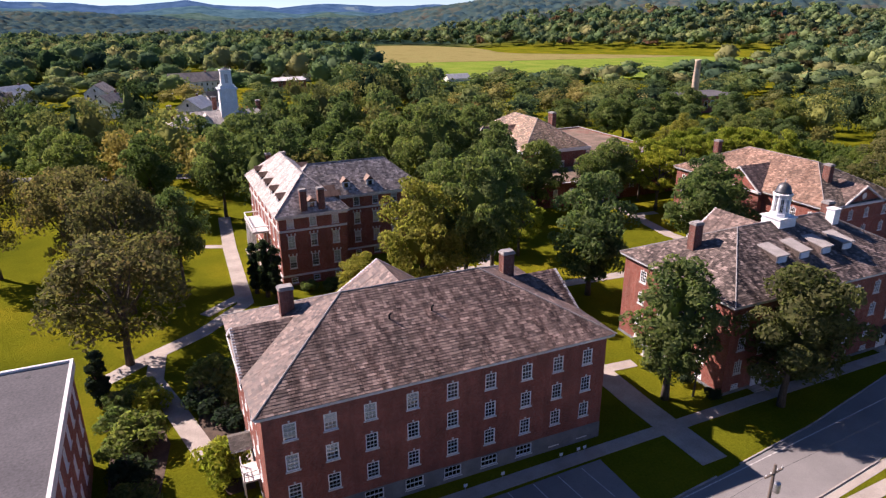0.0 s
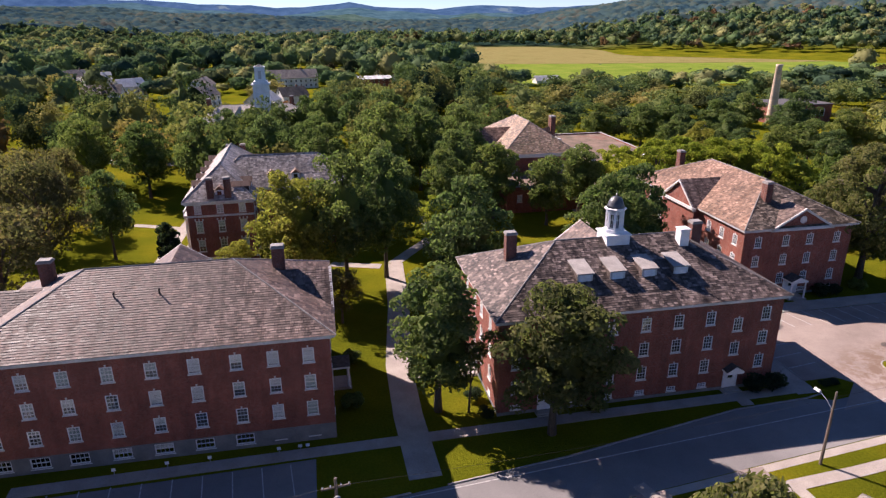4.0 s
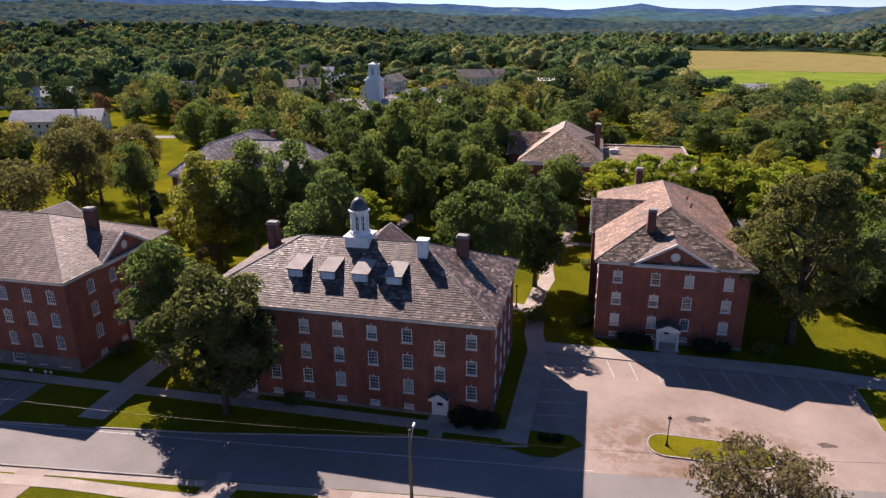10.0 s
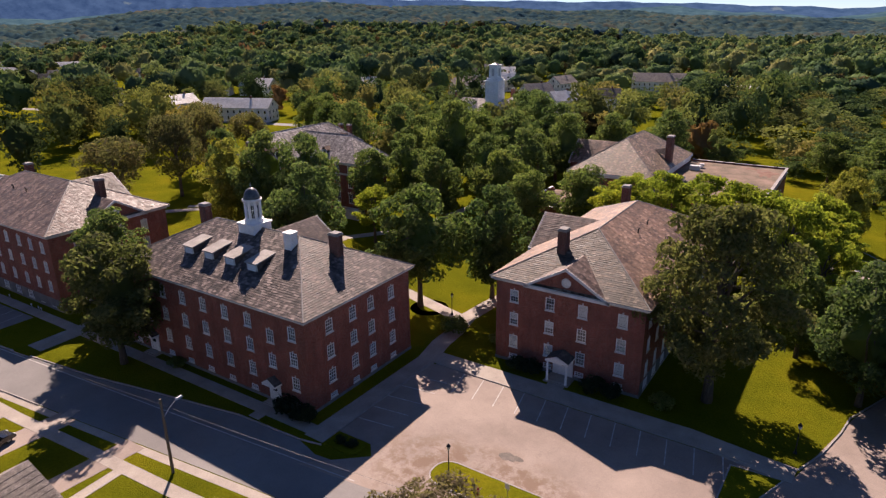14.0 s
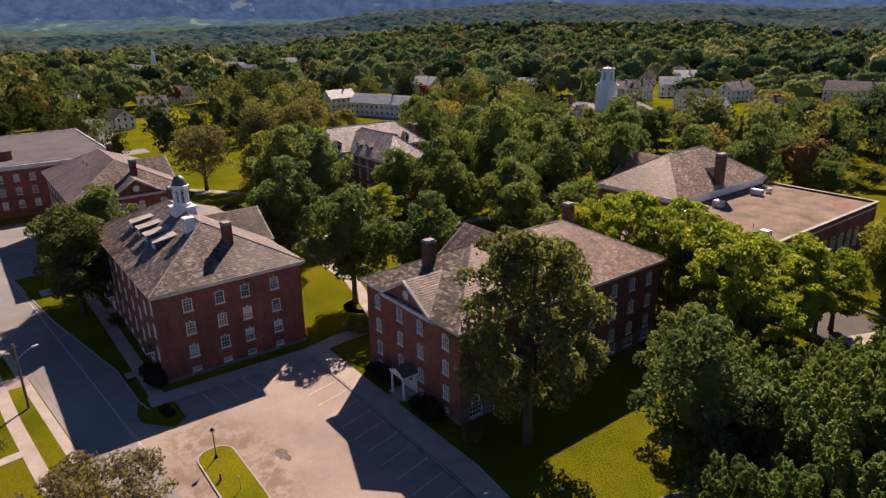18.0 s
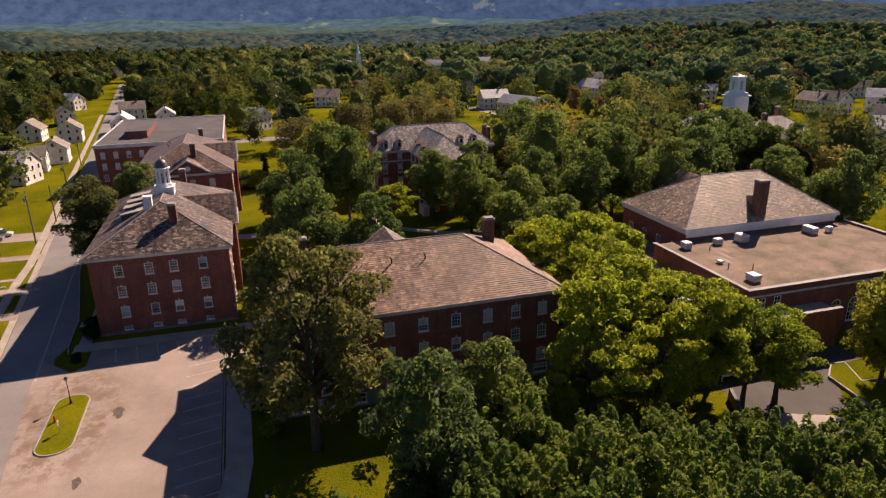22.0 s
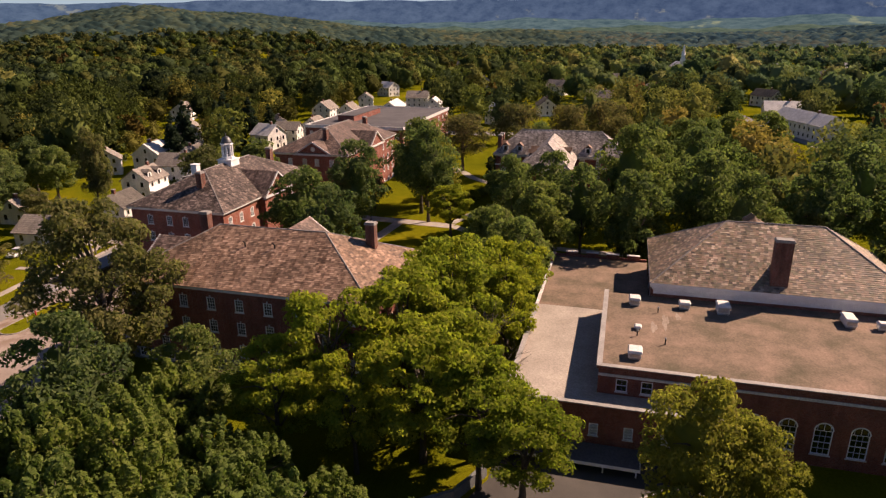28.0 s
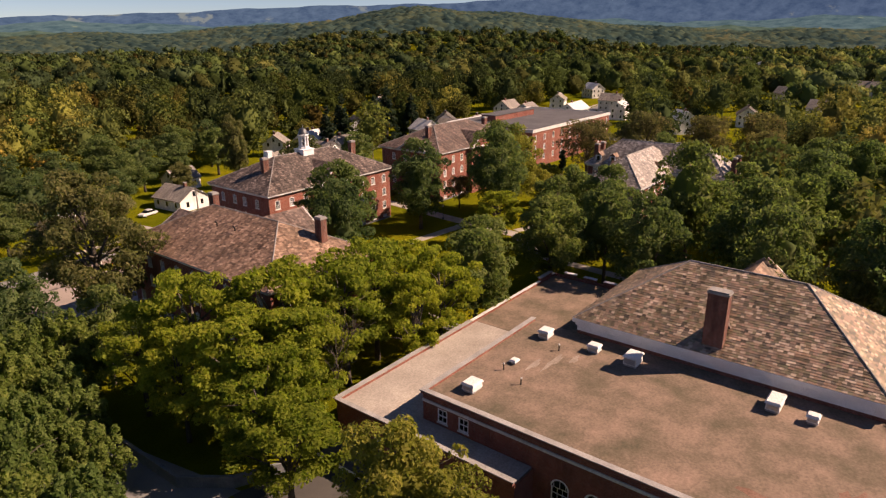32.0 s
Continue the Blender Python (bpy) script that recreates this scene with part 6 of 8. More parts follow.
tree_kind("shrub", "rounded green shrub on the lawn", LEAF_MID, 2.6, 1.9, 16, 1500, 0.2, 23, 0.0, 0.08, 4, "shrub", lobe=0.4)
tree_kind("shrub_gold", "sunlit yellow-green shrub beside the path", LEAF_YELLOW, 3.2, 2.2, 18, 1800, 0.2, 24, 0.0, 0.08, 4, "shrub", lobe=0.4)
tree_kind("yew", "clipped dark evergreen shrub at the wall foot", LEAF_NEEDLE, 1.9, 1.3, 14, 900, 0.17, 25, 0.0, 0.06, 3, "shrub", lobe=0.45)


def bare_tree(rs, h):
    s = Shape()

    def grow(p, d, length, r, level):
        q = p + d * length
        s.tube([p, p.lerp(q, 0.5) + Vector((rs.normal(0, 0.08), rs.normal(0, 0.08), 0)), q], [r, r * 0.8, r * 0.6], 5)
        if level:
            for k in range(3):
                nd = (d + Vector((rs.normal(0, 0.45), rs.normal(0, 0.45), rs.normal(0.1, 0.25)))).normalized()
                grow(q, nd, length * rs.uniform(0.6, 0.8), r * 0.58, level - 1)

    grow(Vector((0, 0, -0.2)), Vector((0.05, 0, 1)), h * 0.32, 0.16, 4)
    return s


def plant(key, x, y, h=None, r=None, turn=None, z=0.0, label="", group=""):
    """A tree of a kind at a place, h metres high and r metres in crown radius."""
    lab, cat, crown, trunk, h0, r0 = TREES[key]
    sh, sr = (h or h0) / h0, (r or r0 * ((h or h0) / h0)) / r0
    turn = random.uniform(0, 360) if turn is None else turn
    root = thing(cat, pose(x, y, z, 0, 0, turn) @ Matrix.Diagonal((sr, sr, sh, 1)), label or lab, cat, group)
    part("trunk", trunk, None, root)
    part("crown", crown, None, root)
    return root


# the trees that stand out, with their height and crown radius
NAMED = [
    ("tall", 53.8, 50.5, 19.5, 5.6), ("rough", 65.3, 43.6, 18.4, 7.3), ("open", 133.0, 75.4, 25.5, 8.7), ("maple_dark", 148.0, 83.6, 17.8, 6.3),
    ("warm_toned", -5.5, 86.5, 19.0, 10.0), ("golden", 37.7, 87.6, 22.0, 7.6), ("oak", 45.5, 88.6, 23.5, 7.5), ("oak", 52.5, 92.5, 23.0, 7.0), ("maple_dark", 63.7, 79.8, 21.3, 7.4), ("maple", 88.5, 79.7, 20.6, 7.6), ("maple_dark", 96.6, 88.5, 19.4, 6.4),
    ("oak", 72.6, 128.6, 19.5, 6.2), ("maple_dark", 68.0, 116.0, 18.0, 6.0), ("oak", 58.2, 137.4, 25.0, 8.0), ("locust", 115.0, 115.0, 18.5, 6.6), ("locust_b", 107.0, 113.0, 16.0, 5.8),
    ("locust", 136.5, 107.0, 18.6, 6.6), ("locust_b", 129.0, 112.5, 19.0, 7.2), ("locust", 122.0, 116.5, 18.5, 6.8), ("locust", 138.0, 117.5, 17.0, 7.2), ("locust_b", 131.0, 119.5, 15.5, 6.2), ("locust", 141.5, 111.5, 14.5, 4.8),
    ("pale", 121.0, 35.4, 8.6, 6.6), ("golden", 142.3, 143.0, 17.0, 5.0), ("golden", 140.6, 147.6, 13.0, 4.2),
    ("young", 153.4, 86.9, 12.5, 4.4), ("young", 145.4, 93.3, 12.0, 4.4), ("young", 154.0, 96.0, 12.8, 4.6), ("young", 160.2, 94.0, 12.4, 4.4), ("young", 158.4, 113.0, 12.0, 4.2), ("young", 164.5, 112.5, 11.5, 4.0), ("young", 160.4, 119.5, 11.4, 4.2), ("young", 157.0, 122.5, 10.5, 4.0), ("young", 166.2, 119.0, 11.2, 4.0), ("young", 155.6, 106.0, 11.0, 4.2), ("young", 149.2, 100.5, 9.4, 3.8), ("young", 150.5, 106.0, 9.2, 3.8), ("young", 152.4, 113.8, 8.8, 3.6), ("young", 155.4, 75.0, 11.5, 3.9), ("locust", 140.6, 124.0, 14.5, 5.6), ("locust_b", 141.0, 128.4, 11.0, 5.6), ("young", 162.0, 106.2, 12.2, 4.4), 
    ("young", 162.8, 99.5, 12.6, 4.4), ("young", 157.5, 84.6, 11.8, 4.0), ("young", 158.0, 100.5, 12.9, 4.4), ("young", 149.0, 92.5, 12.0, 4.0), ("young", 156.0, 90.6, 12.2, 4.2),
    ("red", 151.4, 84.6, 7.5, 2.6), ("young", 158.8, 78.0, 11.5, 4.0), ("young", 164.0, 86.5, 12.0, 4.2),
    ("maple_dark", 140.5, 92.5, 14.0, 5.2), ("locust", 141.5, 103.0, 14.5, 5.4), ("locust_b", 136.0, 123.0, 14.0, 5.0),
    ("rough", 63.8, 10.4, 21.3, 4.4),
    ("maple", 92.0, 3.0, 14.0, 6.2), ("oak", 83.0, -6.0, 15.0, 6.4), ("maple_dark", 70.0, -12.0, 15.0, 6.4), ("maple_b", 57.0, -9.0, 15.0, 6.2), ("oak", 51.0, -22.0, 16.0, 6.6), ("maple", 62.0, -24.0, 16.0, 6.6), ("oak", 98.0, 10.0, 11.0, 5.0), ("rough", 79.0, 7.0, 9.5, 4.2), ("maple_b", 88.0, -18.0, 16.0, 6.6), ("rough", 108.0, 26.0, 9.0, 4.4),
    ("oak", 119.0, 16.0, 14.0, 6.2), ("maple", 127.0, 5.0, 15.0, 6.4), ("maple_dark", 134.0, 17.0, 14.0, 6.0), ("maple_b", 142.0, 7.0, 14.0, 6.0), ("oak", 150.0, 19.0, 14.0, 6.0), ("maple", 129.0, 26.0, 12.0, 5.2), ("oak", 118.0, -4.0, 16.0, 6.6), ("maple_dark", 104.0, 2.0, 13.0, 5.6), ("maple", 134.0, -8.0, 15.0, 6.4), ("oak", 103.0, -14.0, 14.0, 6.0), ("maple_b", 157.0, 30.0, 13.0, 5.6), ("maple_dark", 142.0, 22.0, 12.0, 5.2),
    ("maple", 150.0, 169.0, 13.0, 5.6), ("oak", 158.0, 177.0, 16.0, 6.4), ("maple_b", 147.0, 184.0, 16.0, 6.4), ("oak", 166.0, 165.0, 15.0, 6.0), ("maple_dark", 160.0, 191.0, 18.0, 7.0), ("maple", 174.0, 184.0, 17.0, 6.6), ("oak", 136.0, 194.0, 15.0, 6.4), ("maple", 183.0, 151.0, 15.0, 6.2), ("oak", 191.0, 171.0, 17.0, 6.6), ("maple", 171.0, 149.0, 14.0, 6.0), ("maple_dark", 179.0, 137.0, 14.0, 6.0), ("oak", 162.0, 152.0, 12.5, 5.4), ("maple", 189.0, 191.0, 18.0, 7.0), ("locust", 152.0, 157.0, 10.5, 4.6), ("maple_b", 199.0, 156.0, 16.0, 6.4), ("oak", 204.0, 184.0, 18.0, 7.0),
    ("oak", 15.0, 203.0, 16.0, 6.0), ("maple", 31.0, 203.0, 16.5, 6.2), ("maple_dark", -1.0, 208.0, 14.0, 5.6), ("maple_b", 46.0, 211.0, 17.0, 6.2), ("maple", 24.0, 195.0, 17.5, 6.4), ("oak", 40.0, 228.0, 15.0, 5.6),
    ("warm_toned", -13.0, 118.5, 22.0, 8.2), ("warm_toned", -26.5, 128.5, 22.0, 8.0), ("warm_toned", -12.5, 134.0, 19.0, 7.0), ("maple", -20.5, 176.0, 20.0, 7.0), ("warm_toned", -5.0, 103.6, 23.0, 8.4), ("maple", -15.3, 165.0, 20.0, 7.0), ("oak", 3.0, 112.0, 17.5, 5.0), ("oak", 14.5, 150.0, 21.0, 7.0), ("maple", 0.0, 157.0, 20.0, 7.0),
    ("maple", 52.5, 112.0, 17.5, 5.6), ("maple_dark", 56.5, 121.0, 19.0, 6.4), ("locust_b", 62.5, 100.5, 12.5, 5.0), ("warm_toned", 44.0, 76.0, 9.0, 3.6), ("golden", 28.0, 90.0, 10.0, 4.0),
    ("maple_b", 99.5, 120.5, 16.5, 6.0), ("locust", 108.5, 121.0, 16.5, 5.6), ("locust_b", 115.5, 122.2, 15.5, 4.8), ("maple", 80.0, 122.0, 18.0, 6.4), ("maple_b", 90.0, 115.0, 15.5, 5.4), ("maple_dark", 77.0, 138.0, 20.0, 6.8), ("oak", 68.0, 150.0, 22.0, 7.6), ("oak", 80.0, 156.0, 21.0, 7.0), ("maple_dark", 72.0, 168.0, 22.0, 7.6),
    ("maple", 84.0, 180.0, 19.0, 7.0), ("maple_dark", 97.0, 184.0, 20.0, 7.0), ("oak", 110.0, 196.0, 11.0, 5.0),
    ("maple_dark", 55.0, 187.0, 23.0, 7.4), ("oak", 63.0, 176.0, 23.5, 7.6), ("oak", 45.5, 200.0, 21.0, 7.0), ("maple_dark", 38.5, 209.0, 19.0, 6.2), ("maple_dark", 38.0, 176.0, 15.0, 6.4), ("maple_dark", 44.0, 142.0, 20.0, 6.8), ("oak", 30.0, 152.0, 21.0, 7.2), ("maple", 42.0, 158.0, 20.0, 6.8), ("maple_b", 56.0, 154.0, 21.0, 6.8),
]
for key, x, y, h, r in NAMED:
    plant(key, x, y, h, r, turn=(x * 37 + y * 71) % 360)
for x, y, h, r in ((8, -4, 21, 5.5), (-6, -1, 20, 5.0), (-18, -6, 22, 5.5), (-28, -2, 19, 5.0), (16, -3, 18, 4.6), (-34, 3, 16, 4.5)):
    plant("spruce", x, y, h, r)
for x, y, h in ((15.3, 101.2, 10.8), (13.9, 103.4, 9.4), (16.6, 99.6, 9.8), (-8.5, 76.8, 8.0)):
    plant("cypress", x, y, h, 1.4)
bt = thing("bare_tree", pose(57.2, 49.4, 0), "slender bare tree with pale twigs", "tree")
part("trunk", bare_tree(np.random.RandomState(4), 13), BARK, bt, smooth=True)
bt = thing("bare_tree", pose(128.5, 121.8, 0), "leafless grey tree among the locusts", "tree")
part("trunk", bare_tree(np.random.RandomState(9), 15), BARK, bt, smooth=True)
SHRUBS = [("shrub", 3.9, 74.6, 4.4, 3.6), ("yew", 2.6, 70.6, 3.4, 2.6), ("yew", 5.0, 66.5, 2.6, 2.2), ("shrub", -4.2, 66.8, 4.2, 3.2), ("shrub_gold", -3.2, 73.4, 3.6, 2.8), ("yew", -5.2, 60.6, 3.0, 2.6), ("shrub", -5.0, 56.0, 3.2, 2.8), ("shrub_gold", 3.2, 58.6, 4.2, 2.9), ("shrub", 3.2, 73.0, 3.4, 2.6), ("shrub", 6.0, 70.8, 3.2, 2.5), ("shrub", 4.5, 77.5, 3.8, 3.0), ("shrub_gold", 3.4, 57.0, 3.6, 2.6), ("shrub_gold", 7.0, 74.6, 3.4, 2.6), ("shrub", -6.0, 74.5, 3.4, 2.8), ("shrub_gold", -4.0, 76.5, 3.0, 2.6), ("shrub", -6.4, 70.0, 3.2, 2.6), ("shrub", -6.6, 65.0, 3.0, 2.4),
          ("yew", 92.5, 46.9, 2.3, 1.7), ("yew", 94.6, 46.8, 2.2, 1.6), ("yew", 95.9, 47.0, 2.0, 1.3), ("yew", 112.6, 70.0, 2.2, 1.7), ("yew", 110.6, 70.0, 2.0, 1.4), ("yew", 120.8, 69.9, 2.2, 1.7), ("yew", 123.2, 70.0, 2.0, 1.5), ("shrub", 98.0, 74.5, 2.8, 2.2),
          ("yew", 101.8, 46.0, 0.9, 0.8), ("yew", 103.2, 46.2, 0.8, 0.8), ("shrub", 44.2, 53.5, 1.8, 1.5), ("shrub", 44.6, 64, 1.8, 1.5), ("shrub_gold", 30.0, 98.0, 3.0, 2.2), ("shrub_gold", 34.5, 97.0, 3.2, 2.4), ("shrub", 26.0, 99.5, 2.4, 1.8), ("shrub", 22.0, 100.5, 2.2, 1.6),
          ("yew", 58.5, 52.0, 1.6, 1.2), ("yew", 59.0, 48.0, 1.5, 1.2), ("shrub", 72.0, 46.8, 1.5, 1.3), ("shrub", 129.0, 71.0, 2.0, 1.6), ("shrub", 105.0, 75.0, 1.8, 1.4), ("shrub", 105.0, 99.0, 1.8, 1.4), ("shrub_gold", 36.8, 9.0, 2.6, 2.2), ("shrub", 46.0, 14.5, 3.2, 2.4)]
for key, x, y, h, r in SHRUBS:
    plant(key, x, y, h, r, turn=(x * 53 + y * 29) % 360)

# ---- houses and other buildings of the town ----
HOUSE_SPOTS = []


def house(x, y, turn, w, d, h, wall=None, roof=None, label="white clapboard house with a grey gable roof", rise=None, dormers=0, porch=False, chim=True, z=0.0, windows=True):
    """A gabled house: walls, roof, windows and what it has of dormers, porch and chimney. Its ridge runs along its own x."""
    HOUSE_SPOTS.append((x, y, max(w, d) / 2 + 3))
    wall, roof, rise = wall or CLAPBOARD, roof or SHINGLE, rise or d * 0.36
    z = float(terrain(x, y)) if z == 0.0 else z
    ho = thing("house", pose(x, y, z, 0, 0, turn), label, "house")
    s = Shape().box(-w / 2, -d / 2, -0.5, w / 2, d / 2, h)
    s.poly((w / 2, -d / 2, h), (w / 2, d / 2, h), (w / 2, 0, h + rise)).poly((-w / 2, d / 2, h), (-w / 2, -d / 2, h), (-w / 2, 0, h + rise))
    part("wall", s, wall, ho)
    o, k = 0.4, rise / (d / 2)
    r = Shape()
    for sy in (-1, 1):
        a, b = (-w / 2 - o, sy * (d / 2 + o), h - k * o), (w / 2 + o, sy * (d / 2 + o), h - k * o)
        c, e = (w / 2 + o, 0, h + rise + 0.05), (-w / 2 - o, 0, h + rise + 0.05)
        pts = [a, b, c, e] if sy < 0 else [b, a, e, c]
        slope(r, *pts, step=0.6, lift=0.03)
        r.poly(*[(p[0], p[1], p[2] - 0.18) for p in reversed(pts)])
        for p, q in zip(pts, pts[1:] + pts[:1]):
            r.poly((p[0], p[1], p[2] - 0.18), (q[0], q[1], q[2] - 0.18), q, p)
    part("roof", r, roof, ho)
    if windows:
        fm = Shape().box(-0.5, -0.05, 0, 0.5, 0.02, 1.5).mesh("window", WHITE)
        pm = Shape().box(-0.4, -0.07, 0.1, 0.4, -0.03, 1.4).box(-0.42, -0.075, 0.72, 0.42, -0.06, 0.78).mesh("pane", CAR_GLASS)
        floors = [1.0] + ([3.7] if h > 4.8 else [])
        for side, (length, off, ang) in {"S": (w, d / 2, 0), "N": (w, d / 2, 180), "E": (d, w / 2, 90), "W": (d, w / 2, -90)}.items():
            n = max(2, int(length / 2.9))
            for i in range(n):
                for zf in floors + ([h + 0.3] if side in "EW" and i == n // 2 and rise > 2.4 else []):
                    u = -length / 2 + length * (i + 0.5) / n
                    if zf > h - 1:
                        u = 0
                    m = pose(0, 0, 0, 0, 0, ang) @ pose(u, -off, zf)
                    win = part("window", fm, None, ho, at=m)
                    part("pane", pm, None, win)
    for k2 in range(dormers):
        u = -w / 2 + w * (k2 + 0.5) / dormers
        small_dormer(ho, pose(u, -d / 2 + 0.9, h + 0.3), roof)
    if porch:
        p = part("porch", Shape().box(-w / 2, -d / 2 - 2.2, 2.5, w / 2, -d / 2, 2.75).box(-w / 2, -d / 2 - 2.2, 0, w / 2, -d / 2, 0.3), WHITE, ho)
        for k2 in range(4):
            u = -w / 2 + 0.2 + (w - 0.4) * k2 / 3
            part("porch_post", Shape().box(u - 0.09, -d / 2 - 2.15, 0.3, u + 0.09, -d / 2 - 1.97, 2.5), WHITE, p)
    if chim:
        ch = part("chimney", Shape().box(w * 0.18, -0.35, h + rise - 1.2, w * 0.18 + 0.7, 0.35, h + rise + 0.9), BRICK_DARK, ho)
        part("chimney_cap", Shape().box(w * 0.18 - 0.06, -0.41, h + rise + 0.9, w * 0.18 + 0.76, 0.41, h + rise + 1.02), CAP, ch)
    return ho


# street of houses south of the road
house(47.6, 11.2, 186, 9, 8, 5.6, label="white two-storey house with two dormers and a porch", dormers=2, porch=True, roof=SHINGLE)
house(29, 8.5, 96, 11, 8, 5.8, label="white clapboard house with a low annex", roof=SHINGLE)
house(64.5, 17.5, 6, 9, 7.5, 3.2, label="low beige cottage with a brown roof", roof=SHINGLE_DARK, wall=TRIM)
house(85.6, 17.4, 96, 10.6, 8.6, 3.1, rise=2.6, label="low white bungalow with a brown roof", roof=SHINGLE)
house(74, -2.0, 8, 8, 7, 3.4, label="white cottage with a grey roof")
house(14, 3.0, 6, 10, 8, 5.6, label="white clapboard house among green trees")
house(12, -14, 20, 9, 9, 5.4, roof=SHINGLE_DARK, label="grey-roofed house behind the street")
house(24, -22, 40, 8, 8, 5.0, label="white house in the trees")
house(-44, 5.5, 96, 9, 7, 5.6, label="white gabled house by the side street", chim=False)
house(-40, -38, 30, 9, 8, 5.5, label="white house with a steep gable")
house(-60, 9.0, 6, 10, 8, 5.4, label="white house by the street")
house(-108, 4, 6, 11, 9, 5.6, label="white house with a shallow roof")
house(-122, 22, 6, 18, 9, 5.8, label="long white house with annexes", roof=TRIM)
house(-140, 38, 6, 10, 8, 6.0, label="white house with a pale roof", roof=TRIM)
house(-165, -10, 20, 11, 8, 5.4)
house(-170, 20, 96, 12, 9, 6.0, label="cream two-storey house between trees", wall=TRIM)
house(112, 6, 10, 8, 7, 3.4, roof=GREEN_ROOF, label="small house with a green metal roof")
# town to the north-west
for x, y, a, w, d, h, lab in ((-103, 206, 20, 34, 10, 6.5, "long white two-storey building with rows of windows"), (-68, 345, 0, 14, 10, 6, "white house in the trees"), (-105, 450, 30, 14, 10, 7, "white house in the trees"), (-178, 285, 10, 22, 12, 6, "white house with a brown roof"), (-130, 330, 50, 12, 9, 6, "pale clapboard house among the trees"),
                              (-190, 120, 80, 14, 10, 6, "white house between trees"), (-240, 150, 20, 16, 10, 6, "white house with a pale roof"), (-150, 95, 15, 12, 9, 5.6, "white house between trees"), (-215, 210, 40, 14, 9, 6, "pale clapboard house among the trees"), (-260, 90, 70, 14, 10, 6, "pale house by the trees"),
                              (-300, 190, 10, 18, 10, 6, "low pale building among green trees"), (-330, 120, 80, 16, 10, 6, "white clapboard house among the trees"), (-300, 30, 20, 14, 9, 6, "white clapboard house among the trees"), (-230, -20, 60, 12, 9, 6, "white clapboard house among green trees"), (-360, 240, 30, 24, 12, 6, "long low white building among trees"), (-170, 400, 60, 12, 9, 6, "pale clapboard house among the trees")):
    house(x, y, a, w, d, h, label=lab, roof=TRIM if w > 30 else random.choice((SHINGLE, SHINGLE, TRIM, SHINGLE_DARK)), windows=True)
house(30, 412, 10, 30, 12, 6.5, label="white house with a broad roof", windows=True)
house(-330, 360, 10, 16, 10, 6), house(-420, 80, 40, 16, 10, 6), house(-420, 260, 40, 20, 10, 6, roof=TRIM), house(-480, 180, 10, 30, 12, 7, roof=TRIM)

# scattered houses of the far town
for k, (x, y, w) in enumerate(((-115, -12, 11), (-53, -4, 10), (-27, 6, 9), (-94, -80, 12), (-21, -26, 10), (18, -9, 9), (-520, -40, 18), (-655, -36, 20), (-553, 5, 14), (-735, 8, 20), (-570, -24, 16), (-112, 78, 10), (-790, 220, 24), (-632, 290, 22), (-490, 332, 22), (-368, 314, 20), (-347, 322, 16), (-144, 204, 15), (-202, 273, 16), (-110, 420, 16), (-88, 437, 14), (-12, 330, 16), (-60, 348, 15), (-55, 374, 14), (-19, 380, 17), (32, 316, 13), (20, 291, 14), (-582, 312, 22), (-200, 462, 16), (-405, 495, 18), (94, 444, 18), (-368, -560, 18), (-455, 262, 30), (-392, 280, 24), (-700, 130, 20), (-610, 90, 16), (-250, 330, 14), (-290, 250, 14))):
    house(x, y, (k * 37) % 90, w, 8 + w * 0.15, (5.2 + (k % 3) * 0.5) * (1.2 if 280 < y < 390 and abs(x) < 70 else 1), label="white clapboard house among the town's trees", roof=(SHINGLE, SHINGLE_DARK, TRIM)[k % 3], windows=x > -160, chim=x > -160)
house(77, 404, 5, 26, 14, 5.5, wall=BRICK, roof=TRIM, rise=1.2, label="low brick building with a pale roof", chim=False)
house(190, 397, 5, 16, 7, 2.4, label="long white shed at the field edge", roof=TRIM, windows=False, chim=False)

# the old school with a white tower
SCH = thing("school_building", pose(25.2, 217.4, 0), "brick school with pale roofs, white dormers and a stepped white tower", "building")
for x0, y0, x1, y1, h, zr, axis in ((-20, -6, 15, 7, 10.6, 15.0, "x"), (-5.5, 7.1, 6.5, 24, 10.4, 14.6, "y")):
    cs = [(x0, y0), (x1, y0), (x1, y1), (x0, y1)]
    for k in range(4):
        p, q = cs[k], cs[(k + 1) % 4]
        length = (Vector(q) - Vector(p)).length
        n = max(3, int(length / 3.6))
        facade(SCH, p, q, -0.4, h, [(length * (i + 0.5) / n, z, 1.3, 1.9, 2, 4, "", 0) for i in range(n) for z in (1.6, 5.2)], BRICK)
    cornice(SCH, x0, y0, x1, y1, h, 0.6, 0.5, WHITE)
    hip_roof(SCH, x0 - 0.5, y0 - 0.5, x1 + 0.5, y1 + 0.5, h, zr, SHINGLE_PALE, axis, "pale grey hip roof")
for x in (-15.5, -12.0, 8.5, 11.5):
    small_dormer(SCH, pose(x, -4.7, 11.2), SHINGLE_PALE)
gable = part("gable_front", Shape().poly((-10.3, -6.35, 10.4), (-4.7, -6.35, 10.4), (-7.5, -6.35, 14.6)).box(-10.3, -6.5, 10.1, -4.7, -6.35, 10.4), WHITE, SCH, "white gable front")
part("gable_roof", Shape().poly((-4.3, -6.7, 10.1), (-4.3, -1, 10.1), (-7.5, -1, 14.8), (-7.5, -6.7, 14.8)).poly((-10.7, -1, 10.1), (-10.7, -6.7, 10.1), (-7.5, -6.7, 14.8), (-7.5, -1, 14.8)), SHINGLE_PALE, gable)
for x, y in ((-17.5, 1.5), (9.5, 3.0), (-2.5, 19.0)):
    chimney(SCH, x, y, 10, 17.2, 1.4, 1.1)
